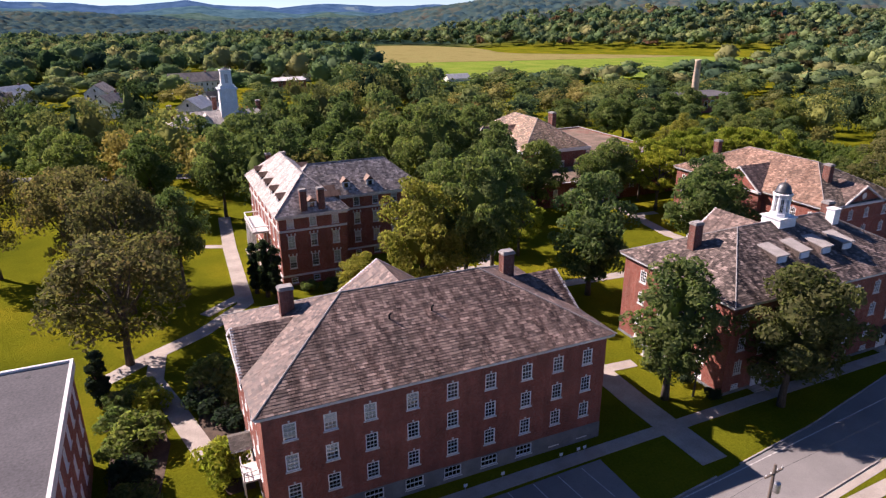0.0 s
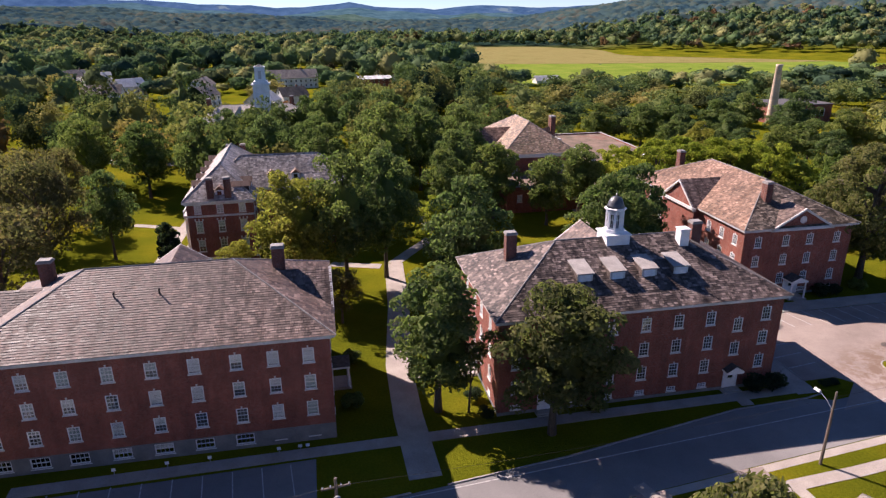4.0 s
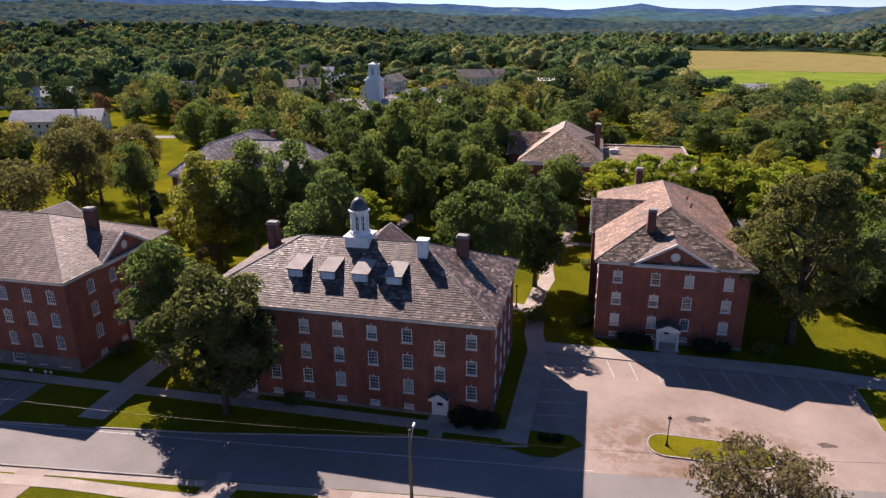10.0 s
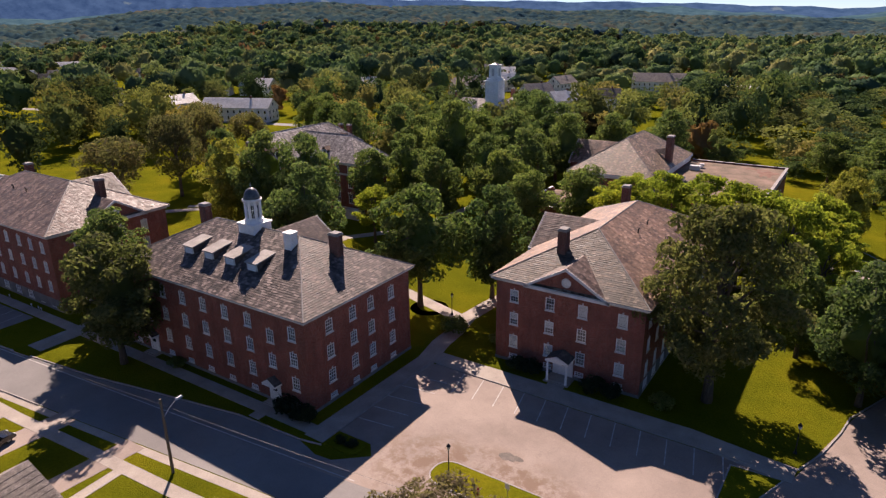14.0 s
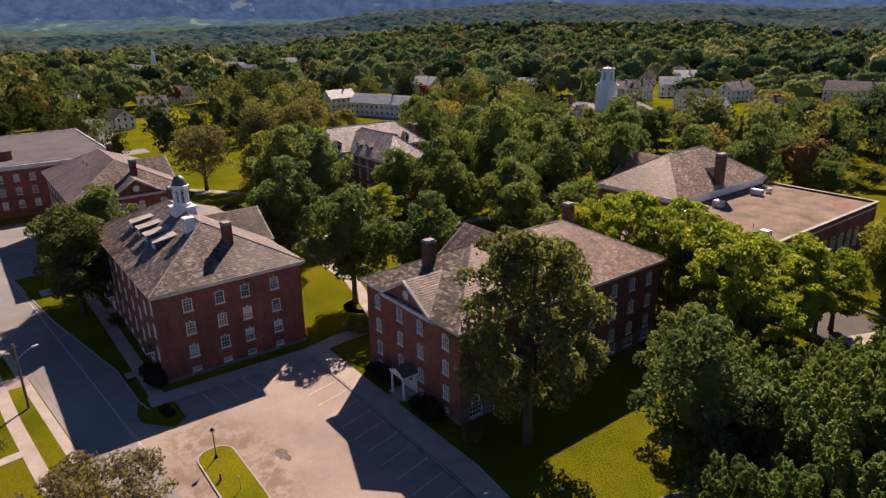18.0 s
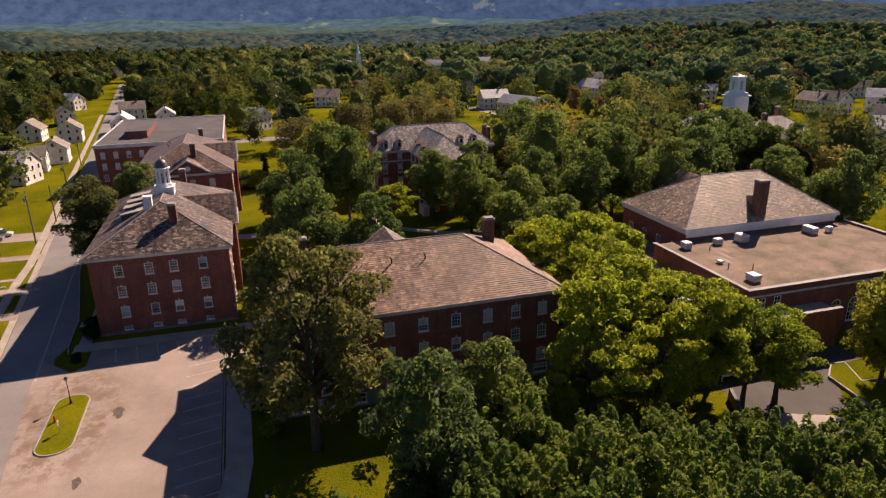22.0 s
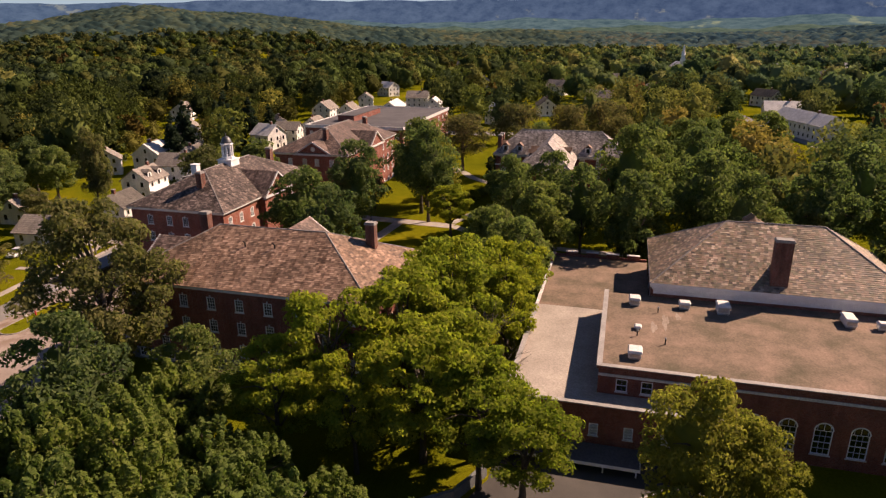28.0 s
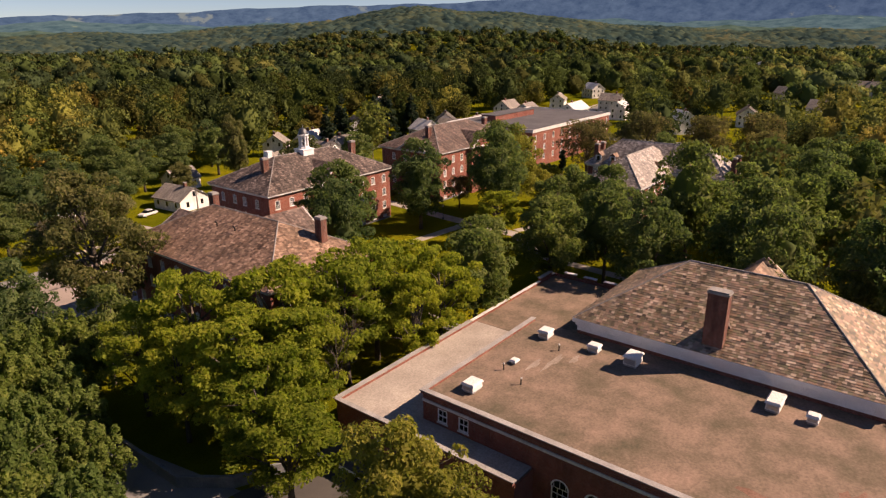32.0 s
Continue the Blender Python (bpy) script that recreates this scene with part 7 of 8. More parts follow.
tw = part("tower", Shape().box(-2.7, -2.7, 10.0, 2.7, 2.7, 21.4, 0.15), WHITE, SCH, "white stepped tower")
part("tower_ledge", Shape().box(-3.0, -3.0, 21.4, 3.0, 3.0, 21.8).box(-2.3, -2.3, 21.8, 2.3, 2.3, 22.6), WHITE, tw)
part("belfry", Shape().box(-1.7, -1.7, 22.6, 1.7, 1.7, 26.9, 0.15), WHITE, tw)
part("belfry_cornice", Shape().box(-1.75, -1.75, 26.9, 1.75, 1.75, 27.3), WHITE, tw)
for k in range(4):
    part("louvre", Shape().box(-0.5, -1.68, 23.4, 0.5, -1.58, 26.0), METAL, tw, at=pose(0, 0, 0, 0, 0, 90 * k))
part("cap", Shape().turned([(1.9, 27.3), (0.3, 27.9), (0.05, 28.1), (0.03, 28.9)], 4, 0, 0, math.pi / 4), COPPER, tw, "low dark metal cap")
SOLID = [(25, 217, 9), (10, 218, 8), (38, 218, 8), (26, 234, 9)]

# heating plant with a tall stack
PL = thing("heating_plant", pose(236, 232, 0), "brick heating plant with a flat roof", "building")
part("wall", Shape().box(-12, -9, -0.4, 16, 9, 7.0), BRICK, PL)
part("flat_roof", Shape().box(-12.3, -9.3, 7.0, 16.3, 9.3, 7.4), GREY_ROOF, PL)
for k in range(6):
    win = part("window", Shape().box(-9.5 + 4 * k, -9.08, 2.4, -7.3 + 4 * k, -8.98, 5.4), WHITE, PL)
    part("pane", Shape().box(-9.3 + 4 * k, -9.12, 2.6, -7.5 + 4 * k, -9.06, 5.2), CAR_GLASS, win)
STACK = thing("smokestack", pose(225, 224, 0), "tall tapered tan brick smokestack", "smokestack")
part("shaft", Shape().turned([(2.0, -0.3), (1.9, 2), (1.2, 22.4), (1.35, 22.6), (1.35, 23.4), (1.0, 23.4), (1.0, 22)], 20), TAN_BRICK, STACK, smooth=True)
RB = thing("red_shed", pose(196, 216, 0, 0, 0, 10), "red-roofed shed behind trees", "shed")
part("wall", Shape().box(-6, -4, -0.3, 6, 4, 3.4), TRIM, RB)
part("roof", Shape().poly((-6.4, -4.4, 3.3), (6.4, -4.4, 3.3), (6.4, 0, 5.4), (-6.4, 0, 5.4)).poly((6.4, 4.4, 3.3), (-6.4, 4.4, 3.3), (-6.4, 0, 5.4), (6.4, 0, 5.4)).poly((6, -4, 3.4), (6, 4, 3.4), (6, 0, 5.2)).poly((-6, 4, 3.4), (-6, -4, 3.4), (-6, 0, 5.2)), RED_PAINT, RB)
HOUSE_SPOTS += [(236, 232, 20), (225, 224, 10), (196, 216, 12)]
# church far off in the town
CH = thing("church", pose(-406, 177, 0), "white church with a steeple in the far town", "church")
part("nave", Shape().box(-16, -6, -0.4, 4, 6, 8).poly((4, -6, 8), (4, 6, 8), (4, 0, 13)).poly((-16, 6, 8), (-16, -6, 8), (-16, 0, 13)), CLAPBOARD, CH)
part("roof", Shape().poly((-16.4, -6.5, 7.7), (4.4, -6.5, 7.7), (4.4, 0, 13.2), (-16.4, 0, 13.2)).poly((4.4, 6.5, 7.7), (-16.4, 6.5, 7.7), (-16.4, 0, 13.2), (4.4, 0, 13.2)), SHINGLE, CH)
part("steeple", Shape().box(1, -2, 8, 5, 2, 17).box(1.5, -1.5, 17, 4.5, 1.5, 20.5).turned([(1.6, 20.5), (0.1, 28.6)], 8, 3, 0), WHITE, CH)
HOUSE_SPOTS.append((-406, 177, 18))

# ---- woods ----
EYES = [(1, 0), (63, -17), (135, -3), (182, 42), (198, 108), (179, 164)]
KEEP_OUT = [FIELD_PLAN, PLAY_FIELD, [(-2, 40), (140, 38), (165, 60), (152, 202), (84, 198), (80, 178), (76, 128), (16, 142), (-20, 140), (-60, 128), (-60, 100), (-24, 84), (-12, 74), (-12, 40)],
            [(-70, 27), (-5, 27), (-5, 74), (-70, 74)], [(-48, 95), (-16, 84), (-10, 150), (-40, 214), (-70, 200)],
            [(-60, 16), (100, 18), (115, 26), (115, 36), (-60, 30)], [(222, 220), (254, 222), (254, 243), (222, 243)], [(145, 55), (230, 60), (230, 130), (168, 130), (160, 190), (145, 190)], [(58, -22), (105, -26), (150, -14), (245, 40), (245, 62), (140, 60), (115, 34), (55, 30), (56, -5)]]


# trees lowered so the hay field and the town's houses show from the camera
LOW_WOODS = [(105, 190), (125, 460), (330, 360), (480, 400), (430, 200), (230, 160)]
TOWN_WOODS = [(-50, 255), (-60, 480), (70, 480), (60, 255)]


def woods(name, n, r0, r1, templates, seed, spacing, label, az0=-205.0, az1=78.0):
    """Many trees joined into one mesh per tint, kept clear of fields, roads, houses and the camera's sight lines to
    houses.
    """
    rs = np.random.RandomState(seed)
    rr = np.sqrt(rs.uniform(r0**2, r1**2, n))
    az = np.radians(rs.uniform(az0, az1, n))
    x, y = CENTRE.x + rr * np.sin(az), CENTRE.y + rr * np.cos(az)
    ok = np.ones(n, bool)
    for poly in KEEP_OUT:
        ok &= ~in_poly(x, y, poly)
    for k in range(-420, 300, 12):
        ok &= np.hypot(x - k, y - road_y(k, 3.5)) > 9
    for hx, hy, hr in HOUSE_SPOTS:
        ok &= np.hypot(x - hx, y - hy) > hr + 2.5
        # Trees between a house and an eye are dropped to fit the camera's view.
        for ex, ey in EYES:
            d = np.array([ex - hx, ey - hy], float)
            d /= np.linalg.norm(d)
            along = (x - hx) * d[0] + (y - hy) * d[1]
            across = np.abs((x - hx) * d[1] - (y - hy) * d[0])
            ok &= ~((along > 0) & (along < (62 if hx > 180 else 75 if hx < -340 else 78 if ex > 150 and hx < -60 else 60 if hy > 270 and -75 < hx < 90 else 12)) & (across < hr * 0.5))
    for hx, hy, hr in SOLID:
        ok &= np.hypot(x - hx, y - hy) > hr
    for key, tx, ty, th, tr in NAMED:
        ok &= np.hypot(x - tx, y - ty) > tr + 2
    x, y = x[ok], y[ok]
    cell, keep = set(), []
    for k in range(len(x)):
        c = (int(x[k] // spacing), int(y[k] // spacing))
        if c not in cell:
            cell.add(c)
            keep.append(k)
    x, y = x[keep], y[keep]
    z = terrain(x, y)
    kinds = rs.choice(len(templates), len(x), p=[t[3] for t in templates])
    for t, (v, q, mat, p) in enumerate(templates):
        w = np.nonzero(kinds == t)[0]
        if not len(w):
            continue
        a, s = rs.uniform(0, 6.28, len(w)), rs.uniform(0.62, 1.3, len(w))
        low = np.where(in_poly(x[w], y[w], LOW_WOODS) | in_poly(x[w], y[w], TOWN_WOODS), 0.62, 1.0)
        sz = s * rs.uniform(0.85, 1.15, len(w)) * np.where(low < 1, 0.6, 1.0)
        ca, sa = np.cos(a)[:, None], np.sin(a)[:, None]
        vx = (v[None, :, 0] * ca - v[None, :, 1] * sa) * s[:, None] + x[w][:, None]
        vy = (v[None, :, 0] * sa + v[None, :, 1] * ca) * s[:, None] + y[w][:, None]
        vz = v[None, :, 2] * sz[:, None] + z[w][:, None]
        vv = np.stack([vx, vy, vz], -1).reshape(-1, 3)
        qq = (q[None] + (np.arange(len(w)) * len(v))[:, None, None]).reshape(-1, 3)
        me = np_mesh(name, vv, qq, mat)
        # South and south-west tinted darker: shade over those woods put into the colour.
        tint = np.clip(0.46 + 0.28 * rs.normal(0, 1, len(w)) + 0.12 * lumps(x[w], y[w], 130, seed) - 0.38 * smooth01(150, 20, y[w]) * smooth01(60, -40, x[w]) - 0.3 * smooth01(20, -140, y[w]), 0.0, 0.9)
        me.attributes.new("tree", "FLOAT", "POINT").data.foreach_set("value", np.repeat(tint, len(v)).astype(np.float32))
        # North takes haze into its leaf colour (0); south is left warm (1).
        me.attributes.new("warm_toned", "FLOAT", "POINT").data.foreach_set("value", np.repeat(smooth01(260, 0, y[w]), len(v)).astype(np.float32))
        tagged(new(name, me), label, "woods", kind="stuff")


def template(seed, mat, h, r, clumps, leaves, size, share, rings, segs, low=0.08, core=0.8, **kw):
    rs = np.random.RandomState(seed)
    pts, d, cs, rads = crown_points(rs, h * low, h, r, clumps, leaves, **kw)
    v, q = leaf_tris(pts, d, size, rs, 0.6)
    cv, cq = core_blob(cs, rads, rings, segs, core, rs, 0.09)
    cq = np.vstack([cq[:, :3], cq[:, [0, 2, 3]]])
    return np.vstack([v, cv]), np.vstack([q, cq + len(v)]), mat, share


def far_leaf(name, stops):
    """Foliage of far woods, tinted tree by tree, with haze put into the colour."""
    m, t, b = material(name, 0.9, spec=0.0)
    tree = t.nodes.new("ShaderNodeAttribute")
    tree.attribute_name = "tree"
    big = tree.outputs["Fac"]
    isle = t.nodes.new("ShaderNodeNewGeometry").outputs["Random Per Island"]
    add = t.nodes.new("ShaderNodeMath")
    add.operation = "MULTIPLY_ADD"
    t.links.new(isle, add.inputs[0])
    add.inputs[1].default_value = 0.18
    t.links.new(big, add.inputs[2])
    # Bluer multiplier to the north: distance haze put into the base colour.
    warm_toned = t.nodes.new("ShaderNodeAttribute")
    warm_toned.attribute_name = "warm_toned"
    kind = mix(t, warm_toned.outputs["Fac"], (0.86, 0.92, 1.7), (1.05, 0.92, 1.15))
    # The extra darkest stop carries shade put into the southern woods' colour.
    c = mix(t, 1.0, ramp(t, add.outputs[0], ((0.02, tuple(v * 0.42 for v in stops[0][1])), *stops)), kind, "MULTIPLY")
    t.links.new(c, b.inputs["Base Color"])
    tr = t.nodes.new("ShaderNodeBsdfTranslucent")
    t.links.new(mix(t, 1.0, c, (1.06, 1.1, 0.75), "MULTIPLY"), tr.inputs["Color"])
    ms = t.nodes.new("ShaderNodeMixShader")
    ms.inputs[0].default_value = 0.32
    t.links.new(b.outputs[0], ms.inputs[1])
    t.links.new(tr.outputs[0], ms.inputs[2])
    t.links.new(ms.outputs[0], t.nodes["Material Output"].inputs["Surface"])
    return m


FAR_GREEN = far_leaf("woods_green", ((0.2, (0.082, 0.122, 0.025)), (0.6, (0.150, 0.193, 0.035)), (1.05, (0.314, 0.315, 0.053))))
FAR_OLIVE = far_leaf("woods_olive", ((0.2, (0.104, 0.119, 0.025)), (0.6, (0.198, 0.193, 0.036)), (1.05, (0.372, 0.300, 0.053))))
FAR_DARK = far_leaf("woods_dark", ((0.2, (0.049, 0.077, 0.023)), (0.6, (0.099, 0.136, 0.031)), (1.05, (0.198, 0.223, 0.044))))
FAR_RUST = far_leaf("woods_rust", ((0.3, (0.121, 0.101, 0.021)), (0.6, (0.194, 0.137, 0.029)), (0.95, (0.291, 0.149, 0.036))))
# Blue-green for distance: haze put into the hill canopy's colour.
HAZED_HILL_WOODS = far_leaf("hazed_hill_woods", ((0.15, (0.026, 0.058, 0.046)), (0.4, (0.048, 0.088, 0.058)), (0.65, (0.078, 0.118, 0.06)), (0.85, (0.11, 0.128, 0.058)), (1.0, (0.128, 0.118, 0.052))))
# Valley foliage lifted and made bluer: distance haze put into its colour.
MID_GREEN, MID_OLIVE, MID_DARK, MID_RUST = (far_leaf("valley_" + n, tuple((p, (c[0] * 1.16, c[1] * 1.16, c[2] * 1.3)) for p, c in st)) for n, st in (("green", ((0.2, (0.07, 0.112, 0.024)), (0.6, (0.13, 0.178, 0.034)), (1.05, (0.25, 0.27, 0.05)))), ("olive", ((0.2, (0.09, 0.11, 0.024)), (0.6, (0.16, 0.172, 0.035)), (1.05, (0.29, 0.26, 0.05)))), ("dark", ((0.2, (0.046, 0.076, 0.024)), (0.6, (0.09, 0.13, 0.032)), (1.05, (0.17, 0.205, 0.042)))), ("rust", ((0.3, (0.08, 0.067, 0.016)), (0.6, (0.13, 0.091, 0.022)), (0.95, (0.19, 0.1, 0.028))))))
near_t = [template(31, FAR_GREEN, 18, 7.2, 36, 1000, 0.5, 0.36, 6, 10, core=0.5), template(32, FAR_DARK, 19, 7.0, 34, 1000, 0.5, 0.26, 6, 10, core=0.5), template(33, FAR_OLIVE, 17, 7.2, 36, 1000, 0.5, 0.26, 6, 10, core=0.5), template(34, FAR_RUST, 14, 5.0, 22, 300, 0.75, 0.05, 6, 10), template(35, FAR_DARK, 20, 3.8, 30, 320, 0.75, 0.07, 6, 9, cone=True)]
mid_t = [template(41, MID_GREEN, 17, 9.6, 26, 230, 0.85, 0.35, 6, 10, 0.2), template(42, MID_DARK, 18, 9.2, 26, 230, 0.85, 0.24, 6, 10, 0.2), template(43, MID_OLIVE, 16, 9.6, 26, 230, 0.85, 0.29, 6, 10, 0.2), template(44, MID_RUST, 13, 7.0, 14, 100, 1.3, 0.06, 5, 9, 0.2), template(45, MID_DARK, 19, 4.2, 16, 90, 1.2, 0.06, 5, 8, cone=True)]
far_t = [template(51, MID_GREEN, 14, 9.8, 14, 60, 1.4, 0.36, 4, 8, 0.3), template(52, MID_DARK, 15, 9.4, 14, 60, 1.4, 0.24, 4, 8, 0.3), template(53, MID_OLIVE, 14, 9.8, 14, 60, 1.4, 0.33, 4, 8, 0.3), template(54, MID_RUST, 13, 8.6, 10, 24, 2.7, 0.07, 4, 8, 0.3)]
woods("woods_near", 1800, 60, 300, near_t, 61, 10.8, "dense mixed green trees around the campus")
woods("woods_middle", 7000, 290, 600, mid_t, 62, 13.0, "mixed green and olive woods across the valley")
woods("woods_far", 11000, 590, 990, far_t, 63, 12.5, "far woods on the valley floor")


def hill_canopy(name, r0, r1, step, cell, label, seed, az0=-205.0, az1=78.0):
    """The closed canopy of far hillsides: one sheet with a dome for every crown, each crown of its own tint."""
    rs = np.random.RandomState(seed)
    rr = np.arange(r0, r1, step)
    az = np.radians(np.arange(az0, az1, math.degrees(step / ((r0 + r1) / 2))))
    R, A = np.meshgrid(rr, az, indexing="ij")
    x, y = CENTRE.x + R * np.sin(A), CENTRE.y + R * np.cos(A)
    size = 4096
    jx, jy, jr, jh, jt = (rs.uniform(0, 1, size) for _ in range(5))
    best, tint = np.full(x.shape, -9.0), np.zeros(x.shape)
    ci, cj = np.floor(x / cell).astype(int), np.floor(y / cell).astype(int)
    for di in (-1, 0, 1):
        for dj in (-1, 0, 1):
            key = ((ci + di) * 73 + (cj + dj) * 1297) % size
            sx, sy = (ci + di + 0.15 + 0.7 * jx[key]) * cell, (cj + dj + 0.15 + 0.7 * jy[key]) * cell
            d = np.hypot(x - sx, y - sy) / (cell * (0.6 + 0.35 * jr[key]))
            top = 9 + 6 * jh[key] - 7.5 * d**2
            tint = np.where(top > best, jt[key], tint)
            best = np.maximum(best, top)
    z = terrain(x, y) + np.maximum(best, 4.0)
    z[0], z[-1] = terrain(x[0], y[0]) - 1, terrain(x[-1], y[-1]) - 6
    i = np.arange(x.size).reshape(x.shape)
    q = np.stack([i[:-1, :-1], i[1:, :-1], i[1:, 1:], i[:-1, 1:]], -1).reshape(-1, 4)[:, ::-1]
    me = np_mesh(name, np.stack([x, y, z], -1).reshape(-1, 3), q, HAZED_HILL_WOODS)
    me.shade_smooth()
    # Southern slopes tinted darker: shade put into the canopy's colour.
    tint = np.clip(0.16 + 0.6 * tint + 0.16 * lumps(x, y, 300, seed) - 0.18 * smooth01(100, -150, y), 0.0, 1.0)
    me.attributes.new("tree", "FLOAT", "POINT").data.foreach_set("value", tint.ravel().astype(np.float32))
    # As for the woods: 0 takes the haze colour, 1 stays warm.
    me.attributes.new("warm_toned", "FLOAT", "POINT").data.foreach_set("value", smooth01(200, -100, y).ravel().astype(np.float32))
    tagged(new(name, me), label, "woods", kind="stuff")


hill_canopy("woods_on_hills", 960, 1720, 5.5, 12.0, "wooded slopes of the far hills", 64)

# ---- lamps, poles, wires ----
def lamp_post(x, y, h=3.65):
    l = thing("lamp_post", pose(x, y, 0.1), "black iron lamp post with a lantern head", "lamp post", "campus lamps")
    part("base", Shape().turned([(0.2, 0), (0.2, 0.15), (0.11, 0.3), (0.08, 0.6)], 10), BLACK, l)
    part("pole", Shape().turned([(0.06, 0.5), (0.05, h - 0.7)], 8), BLACK, l)
    part("lantern", Shape().turned([(0.08, h - 0.7), (0.13, h - 0.62), (0.21, h - 0.25)], 6), UNIT, l)
    part("lantern_cap", Shape().turned([(0.26, h - 0.25), (0.2, h - 0.15), (0.05, h - 0.02), (0.02, h + 0.08)], 6), BLACK, l)


for x, y in ((114.5, 47.8), (143.0, 69.9), (94.6, 79.5), (54.5, 79.0)):
    lamp_post(x, y)


def utility_pole(x, y, h, lamp, toward):
    u = thing("utility_pole", pose(x, y, 0, 0, 0, toward), "weathered wooden utility pole beside the street", "utility pole", "street poles")
    part("pole", Shape().turned([(0.17, -0.3), (0.15, h * 0.5), (0.11, h)], 10), POLE_WOOD, u)
    if lamp:
        arm = part("lamp_arm", Shape().tube([(0, 0, h - 2.2), (0, 0.8, h - 1.5), (0, 1.9, h - 1.0)], [0.045, 0.04, 0.035], 6), METAL, u)
        part("lamp_head", Shape().box(-0.14, 1.75, h - 1.12, 0.14, 2.5, h - 0.92, 0.04), UNIT, arm)
    else:
        part("cross_arm", Shape().box(-1.1, -0.06, h - 0.9, 1.1, 0.06, h - 0.76), POLE_WOOD, u)
        for sx in (-1.0, -0.4, 0.4, 1.0):
            part("insulator", Shape().turned([(0.04, h - 0.76), (0.06, h - 0.7), (0.03, h - 0.58)], 6, sx, 0), UNIT, u)
        part("transformer", Shape().turned([(0.24, h - 2.3), (0.26, h - 2.2), (0.26, h - 1.5), (0.2, h - 1.4)], 10, 0.0, -0.45), METAL, u)
    return u


POLES = [(90.6, 33.2, 8.6, True), (41.6, 26.6, 11.6, False), (24.0, road_y(24, -0.8), 9.0, True), (-5.0, road_y(-5, -0.8), 9.0, False), (-48.0, road_y(-48, -0.8), 9.0, False), (140.0, road_y(140, -0.8), 8.6, False)]
for x, y, h, lamp in POLES:
    utility_pole(x, y, h, lamp, 6.4)


def wire(a, b, sag=0.6):
    a, b = Vector(a), Vector(b)
    pts = [a.lerp(b, k / 10) - Vector((0, 0, sag * 4 * (k / 10) * (1 - k / 10))) for k in range(11)]
    w = tagged(new("overhead_wire", Shape().tube(pts, [0.011] * 11, 4).mesh("overhead_wire", BLACK)), "thin black overhead wire between poles", "wire", "street wires")
    return w


wire((41.6, 26.6, 10.9), (90.6, 33.2, 8.0)), wire((41.6, 26.6, 10.9), (-5, road_y(-5, -0.8), 8.2)), wire((90.6, 33.2, 8.0), (140, road_y(140, -0.8), 8.0)), wire((-5, road_y(-5, -0.8), 8.2), (-48, road_y(-48, -0.8), 8.2))


# ---- cars ----
def car(x, y, turn, paint, label, suv=False):
    c = thing("car", pose(x, y, 0.03, 0, 0, turn), label, "car", "parked cars")
    L, W, H = (4.7, 1.85, 1.72 if suv else 1.45)
    body = bmesh.new()
    prof = [(-L / 2, 0.3), (-L / 2, 0.75), (-L / 2 + 0.3, 0.88), (L / 2 - 0.9, 0.92), (L / 2 - 0.1, 0.72), (L / 2, 0.45), (L / 2 - 0.05, 0.3)]
    left = [body.verts.new((px, -W / 2, pz)) for px, pz in prof]
    right = [body.verts.new((px, W / 2, pz)) for px, pz in prof]
    body.faces.new(left[::-1]), body.faces.new(right)
    for i in range(len(prof)):
        j = (i + 1) % len(prof)
        body.faces.new((left[i], left[j], right[j], right[i]))
    bmesh.ops.bevel(body, geom=body.edges[:], offset=0.06, segments=2, affect="EDGES")
    bmesh.ops.recalc_face_normals(body, faces=body.faces[:])
    me = bpy.data.meshes.new("body")
    body.to_mesh(me), body.free()
    me.materials.append(paint)
    part("body", me, None, c)
    x0, x1, t0, t1 = (-L / 2 + 0.15, 1.15, -L / 2 + 0.45, 0.45) if suv else (-L / 2 + 0.7, 1.1, -L / 2 + 1.3, 0.4)
    cab = Shape()
    lo = [(x0, -W / 2 + 0.06, 0.86), (x1, -W / 2 + 0.06, 0.9), (x1, W / 2 - 0.06, 0.9), (x0, W / 2 - 0.06, 0.86)]
    hi = [(t0, -W / 2 + 0.22, H), (t1, -W / 2 + 0.22, H), (t1, W / 2 - 0.22, H), (t0, W / 2 - 0.22, H)]
    for i in range(4):
        j = (i + 1) % 4
        cab.poly(lo[i], lo[j], hi[j], hi[i])
    part("windows", cab, CAR_GLASS, c, "dark glass")
    part("roof_panel", Shape().box(t0 - 0.03, -W / 2 + 0.2, H - 0.02, t1 + 0.03, W / 2 - 0.2, H + 0.04, 0.05), paint, c)
    for sx in (-1.4, 1.42):
        for sy in (-1, 1):
            m = pose(sx, sy * (W / 2 - 0.12), 0.31, 90, 0, 0)
            wh = part("wheel", Shape().turned([(0.24, -0.1), (0.31, -0.09), (0.31, 0.09), (0.24, 0.1)], 18), RUBBER, c, at=m)
            part("rim", Shape().turned([(0.2, -0.112), (0.2, 0.112)], 14), METAL, wh)
    for sy in (-0.65, 0.65):
        part("headlight", Shape().box(L / 2 - 0.09, sy - 0.2, 0.55, L / 2 + 0.01, sy + 0.2, 0.68), UNIT, c)
        part("tail_light", Shape().box(-L / 2 - 0.01, sy - 0.2, 0.6, -L / 2 + 0.06, sy + 0.2, 0.76), RED_PAINT, c)


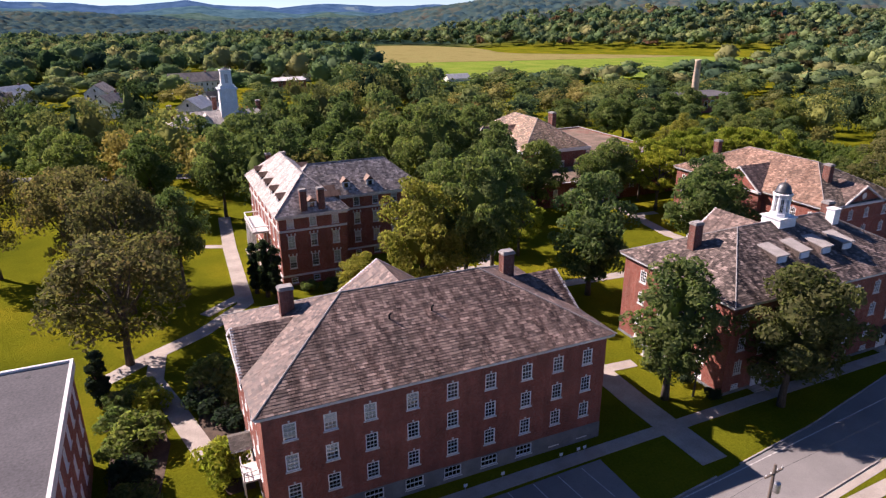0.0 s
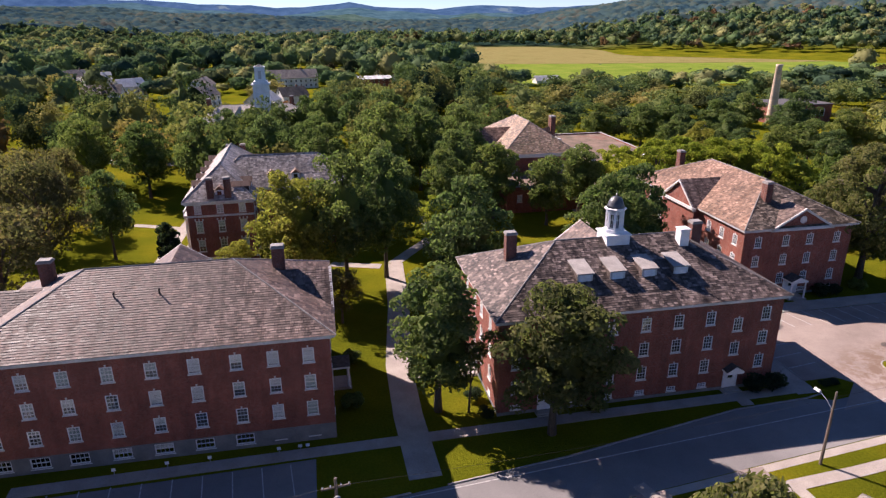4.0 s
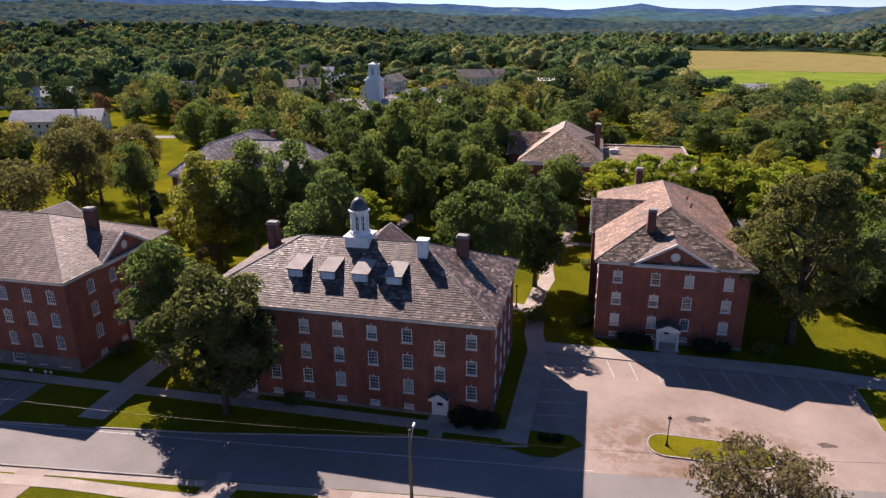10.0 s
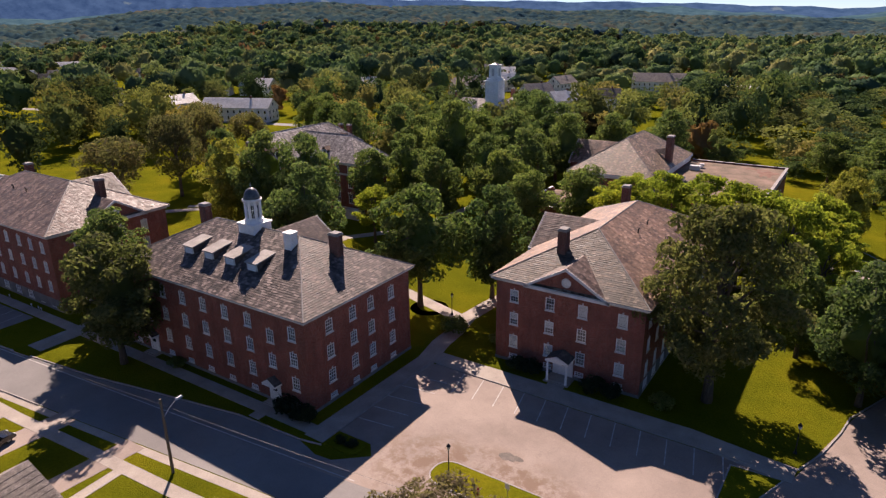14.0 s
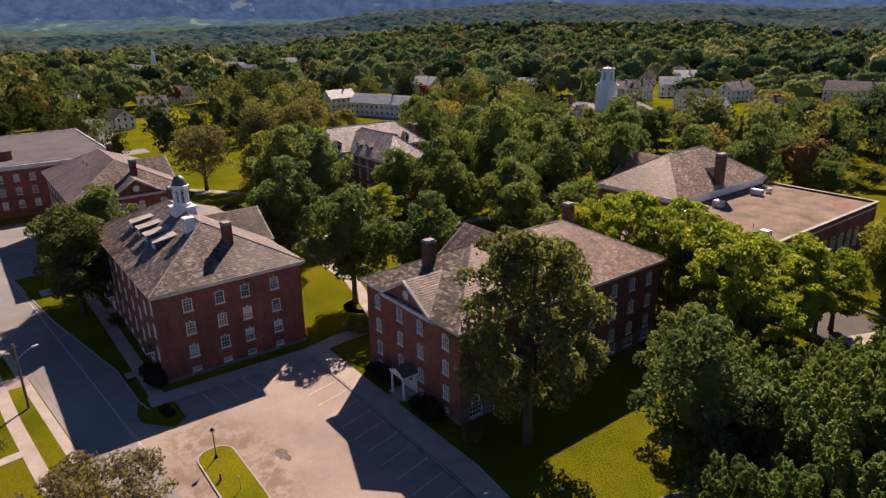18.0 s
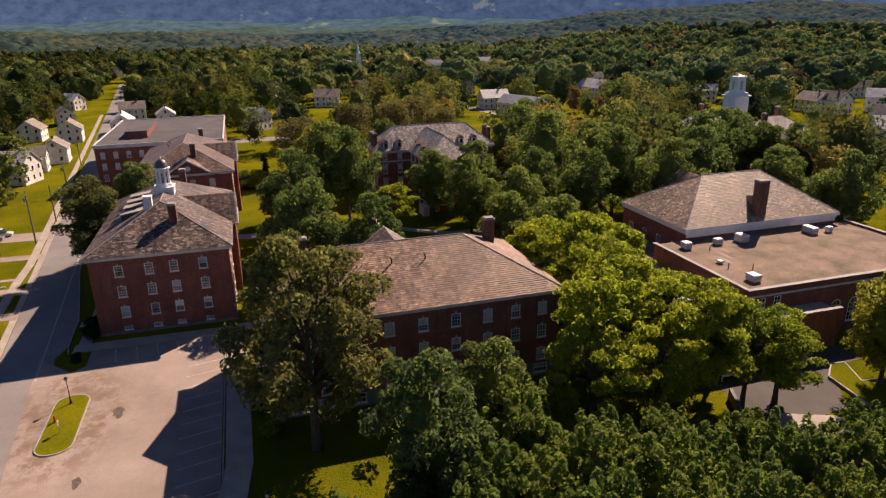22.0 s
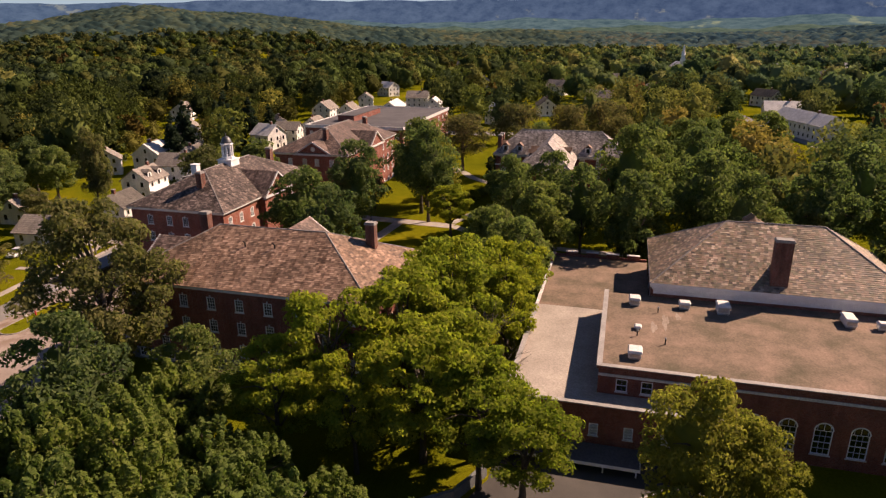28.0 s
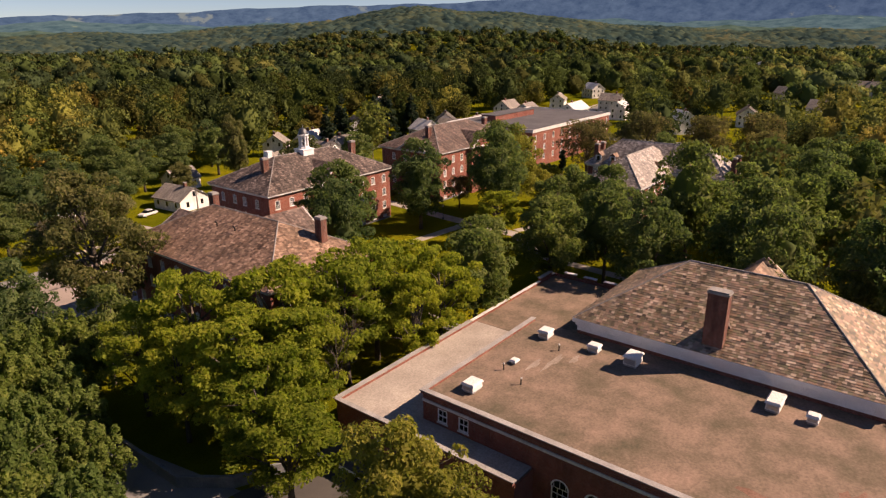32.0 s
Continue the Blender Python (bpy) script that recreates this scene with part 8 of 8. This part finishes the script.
car(33.5, 17.8, 95, PAINT_WHITE, "white sport utility car parked on a drive", True)
car(36.6, 16.8, 95, PAINT_GREY, "grey car parked beside the white one", True)
car(70.5, 25.0, 100, PAINT_BLACK, "black saloon parked on a house drive")
car(50.5, 19.8, 95, PAINT_BLUE, "dark blue car on a drive")
car(95.5, 18.5, 15, PAINT_WHITE, "white car parked behind the houses")
for x, y, w in ((70.5, 24, 3.4), (35, 18, 6.5), (50.5, 18.5, 3.2), (82, 25.0, 3.0)):
    sheet("driveway", [(x - w / 2, y - 9), (x + w / 2, y - 9), (x + w / 2 + 1, road_y(x, 0)), (x - w / 2 + 1, road_y(x, 0))], 0.03, LOT, "short pale asphalt driveway", "driveway")
# white marker posts in front of the west dormitory
for x in (19.5, 24.6, 28.8, 35.8, 38.0, 38.8):
    s = thing("sign_marker", pose(x, 45.9 + (x - 19) * 0.01, 0), "small white parking marker on a post", "sign", "parking markers")
    part("post", Shape().box(-0.03, -0.03, 0, 0.03, 0.03, 0.75), METAL, s)
    part("plate", Shape().box(-0.2, -0.05, 0.55, 0.2, -0.032, 0.9), WHITE, s)
# small sign and hydrant on the island
s = thing("sign_board", pose(121.0, 48.0, 0.12), "thin post with a small plain sign", "sign")
part("post", Shape().box(-0.03, -0.03, 0, 0.03, 0.03, 1.5), METAL, s)
part("plate", Shape().box(-0.25, -0.05, 1.0, 0.25, -0.032, 1.6), UNIT, s)
hy = thing("hydrant", pose(118.4, 46.9, 0.12), "small red hydrant on the traffic island", "hydrant")
part("barrel", Shape().turned([(0.14, 0), (0.12, 0.1), (0.11, 0.55), (0.15, 0.6), (0.1, 0.72), (0.03, 0.8)], 10), RED_PAINT, hy)
part("outlet", Shape().tube([(-0.2, 0, 0.45), (0.2, 0, 0.45)], [0.06, 0.06], 8), RED_PAINT, hy)
# retaining wall by the service drive
structure("retaining_wall", Shape().prism(band([(146.8, 103.5), (146.4, 117.5), (143.0, 122.0), (138.4, 124.2)], 0.4), -0.3, 1.3), STONE, "pale concrete retaining wall", "wall")
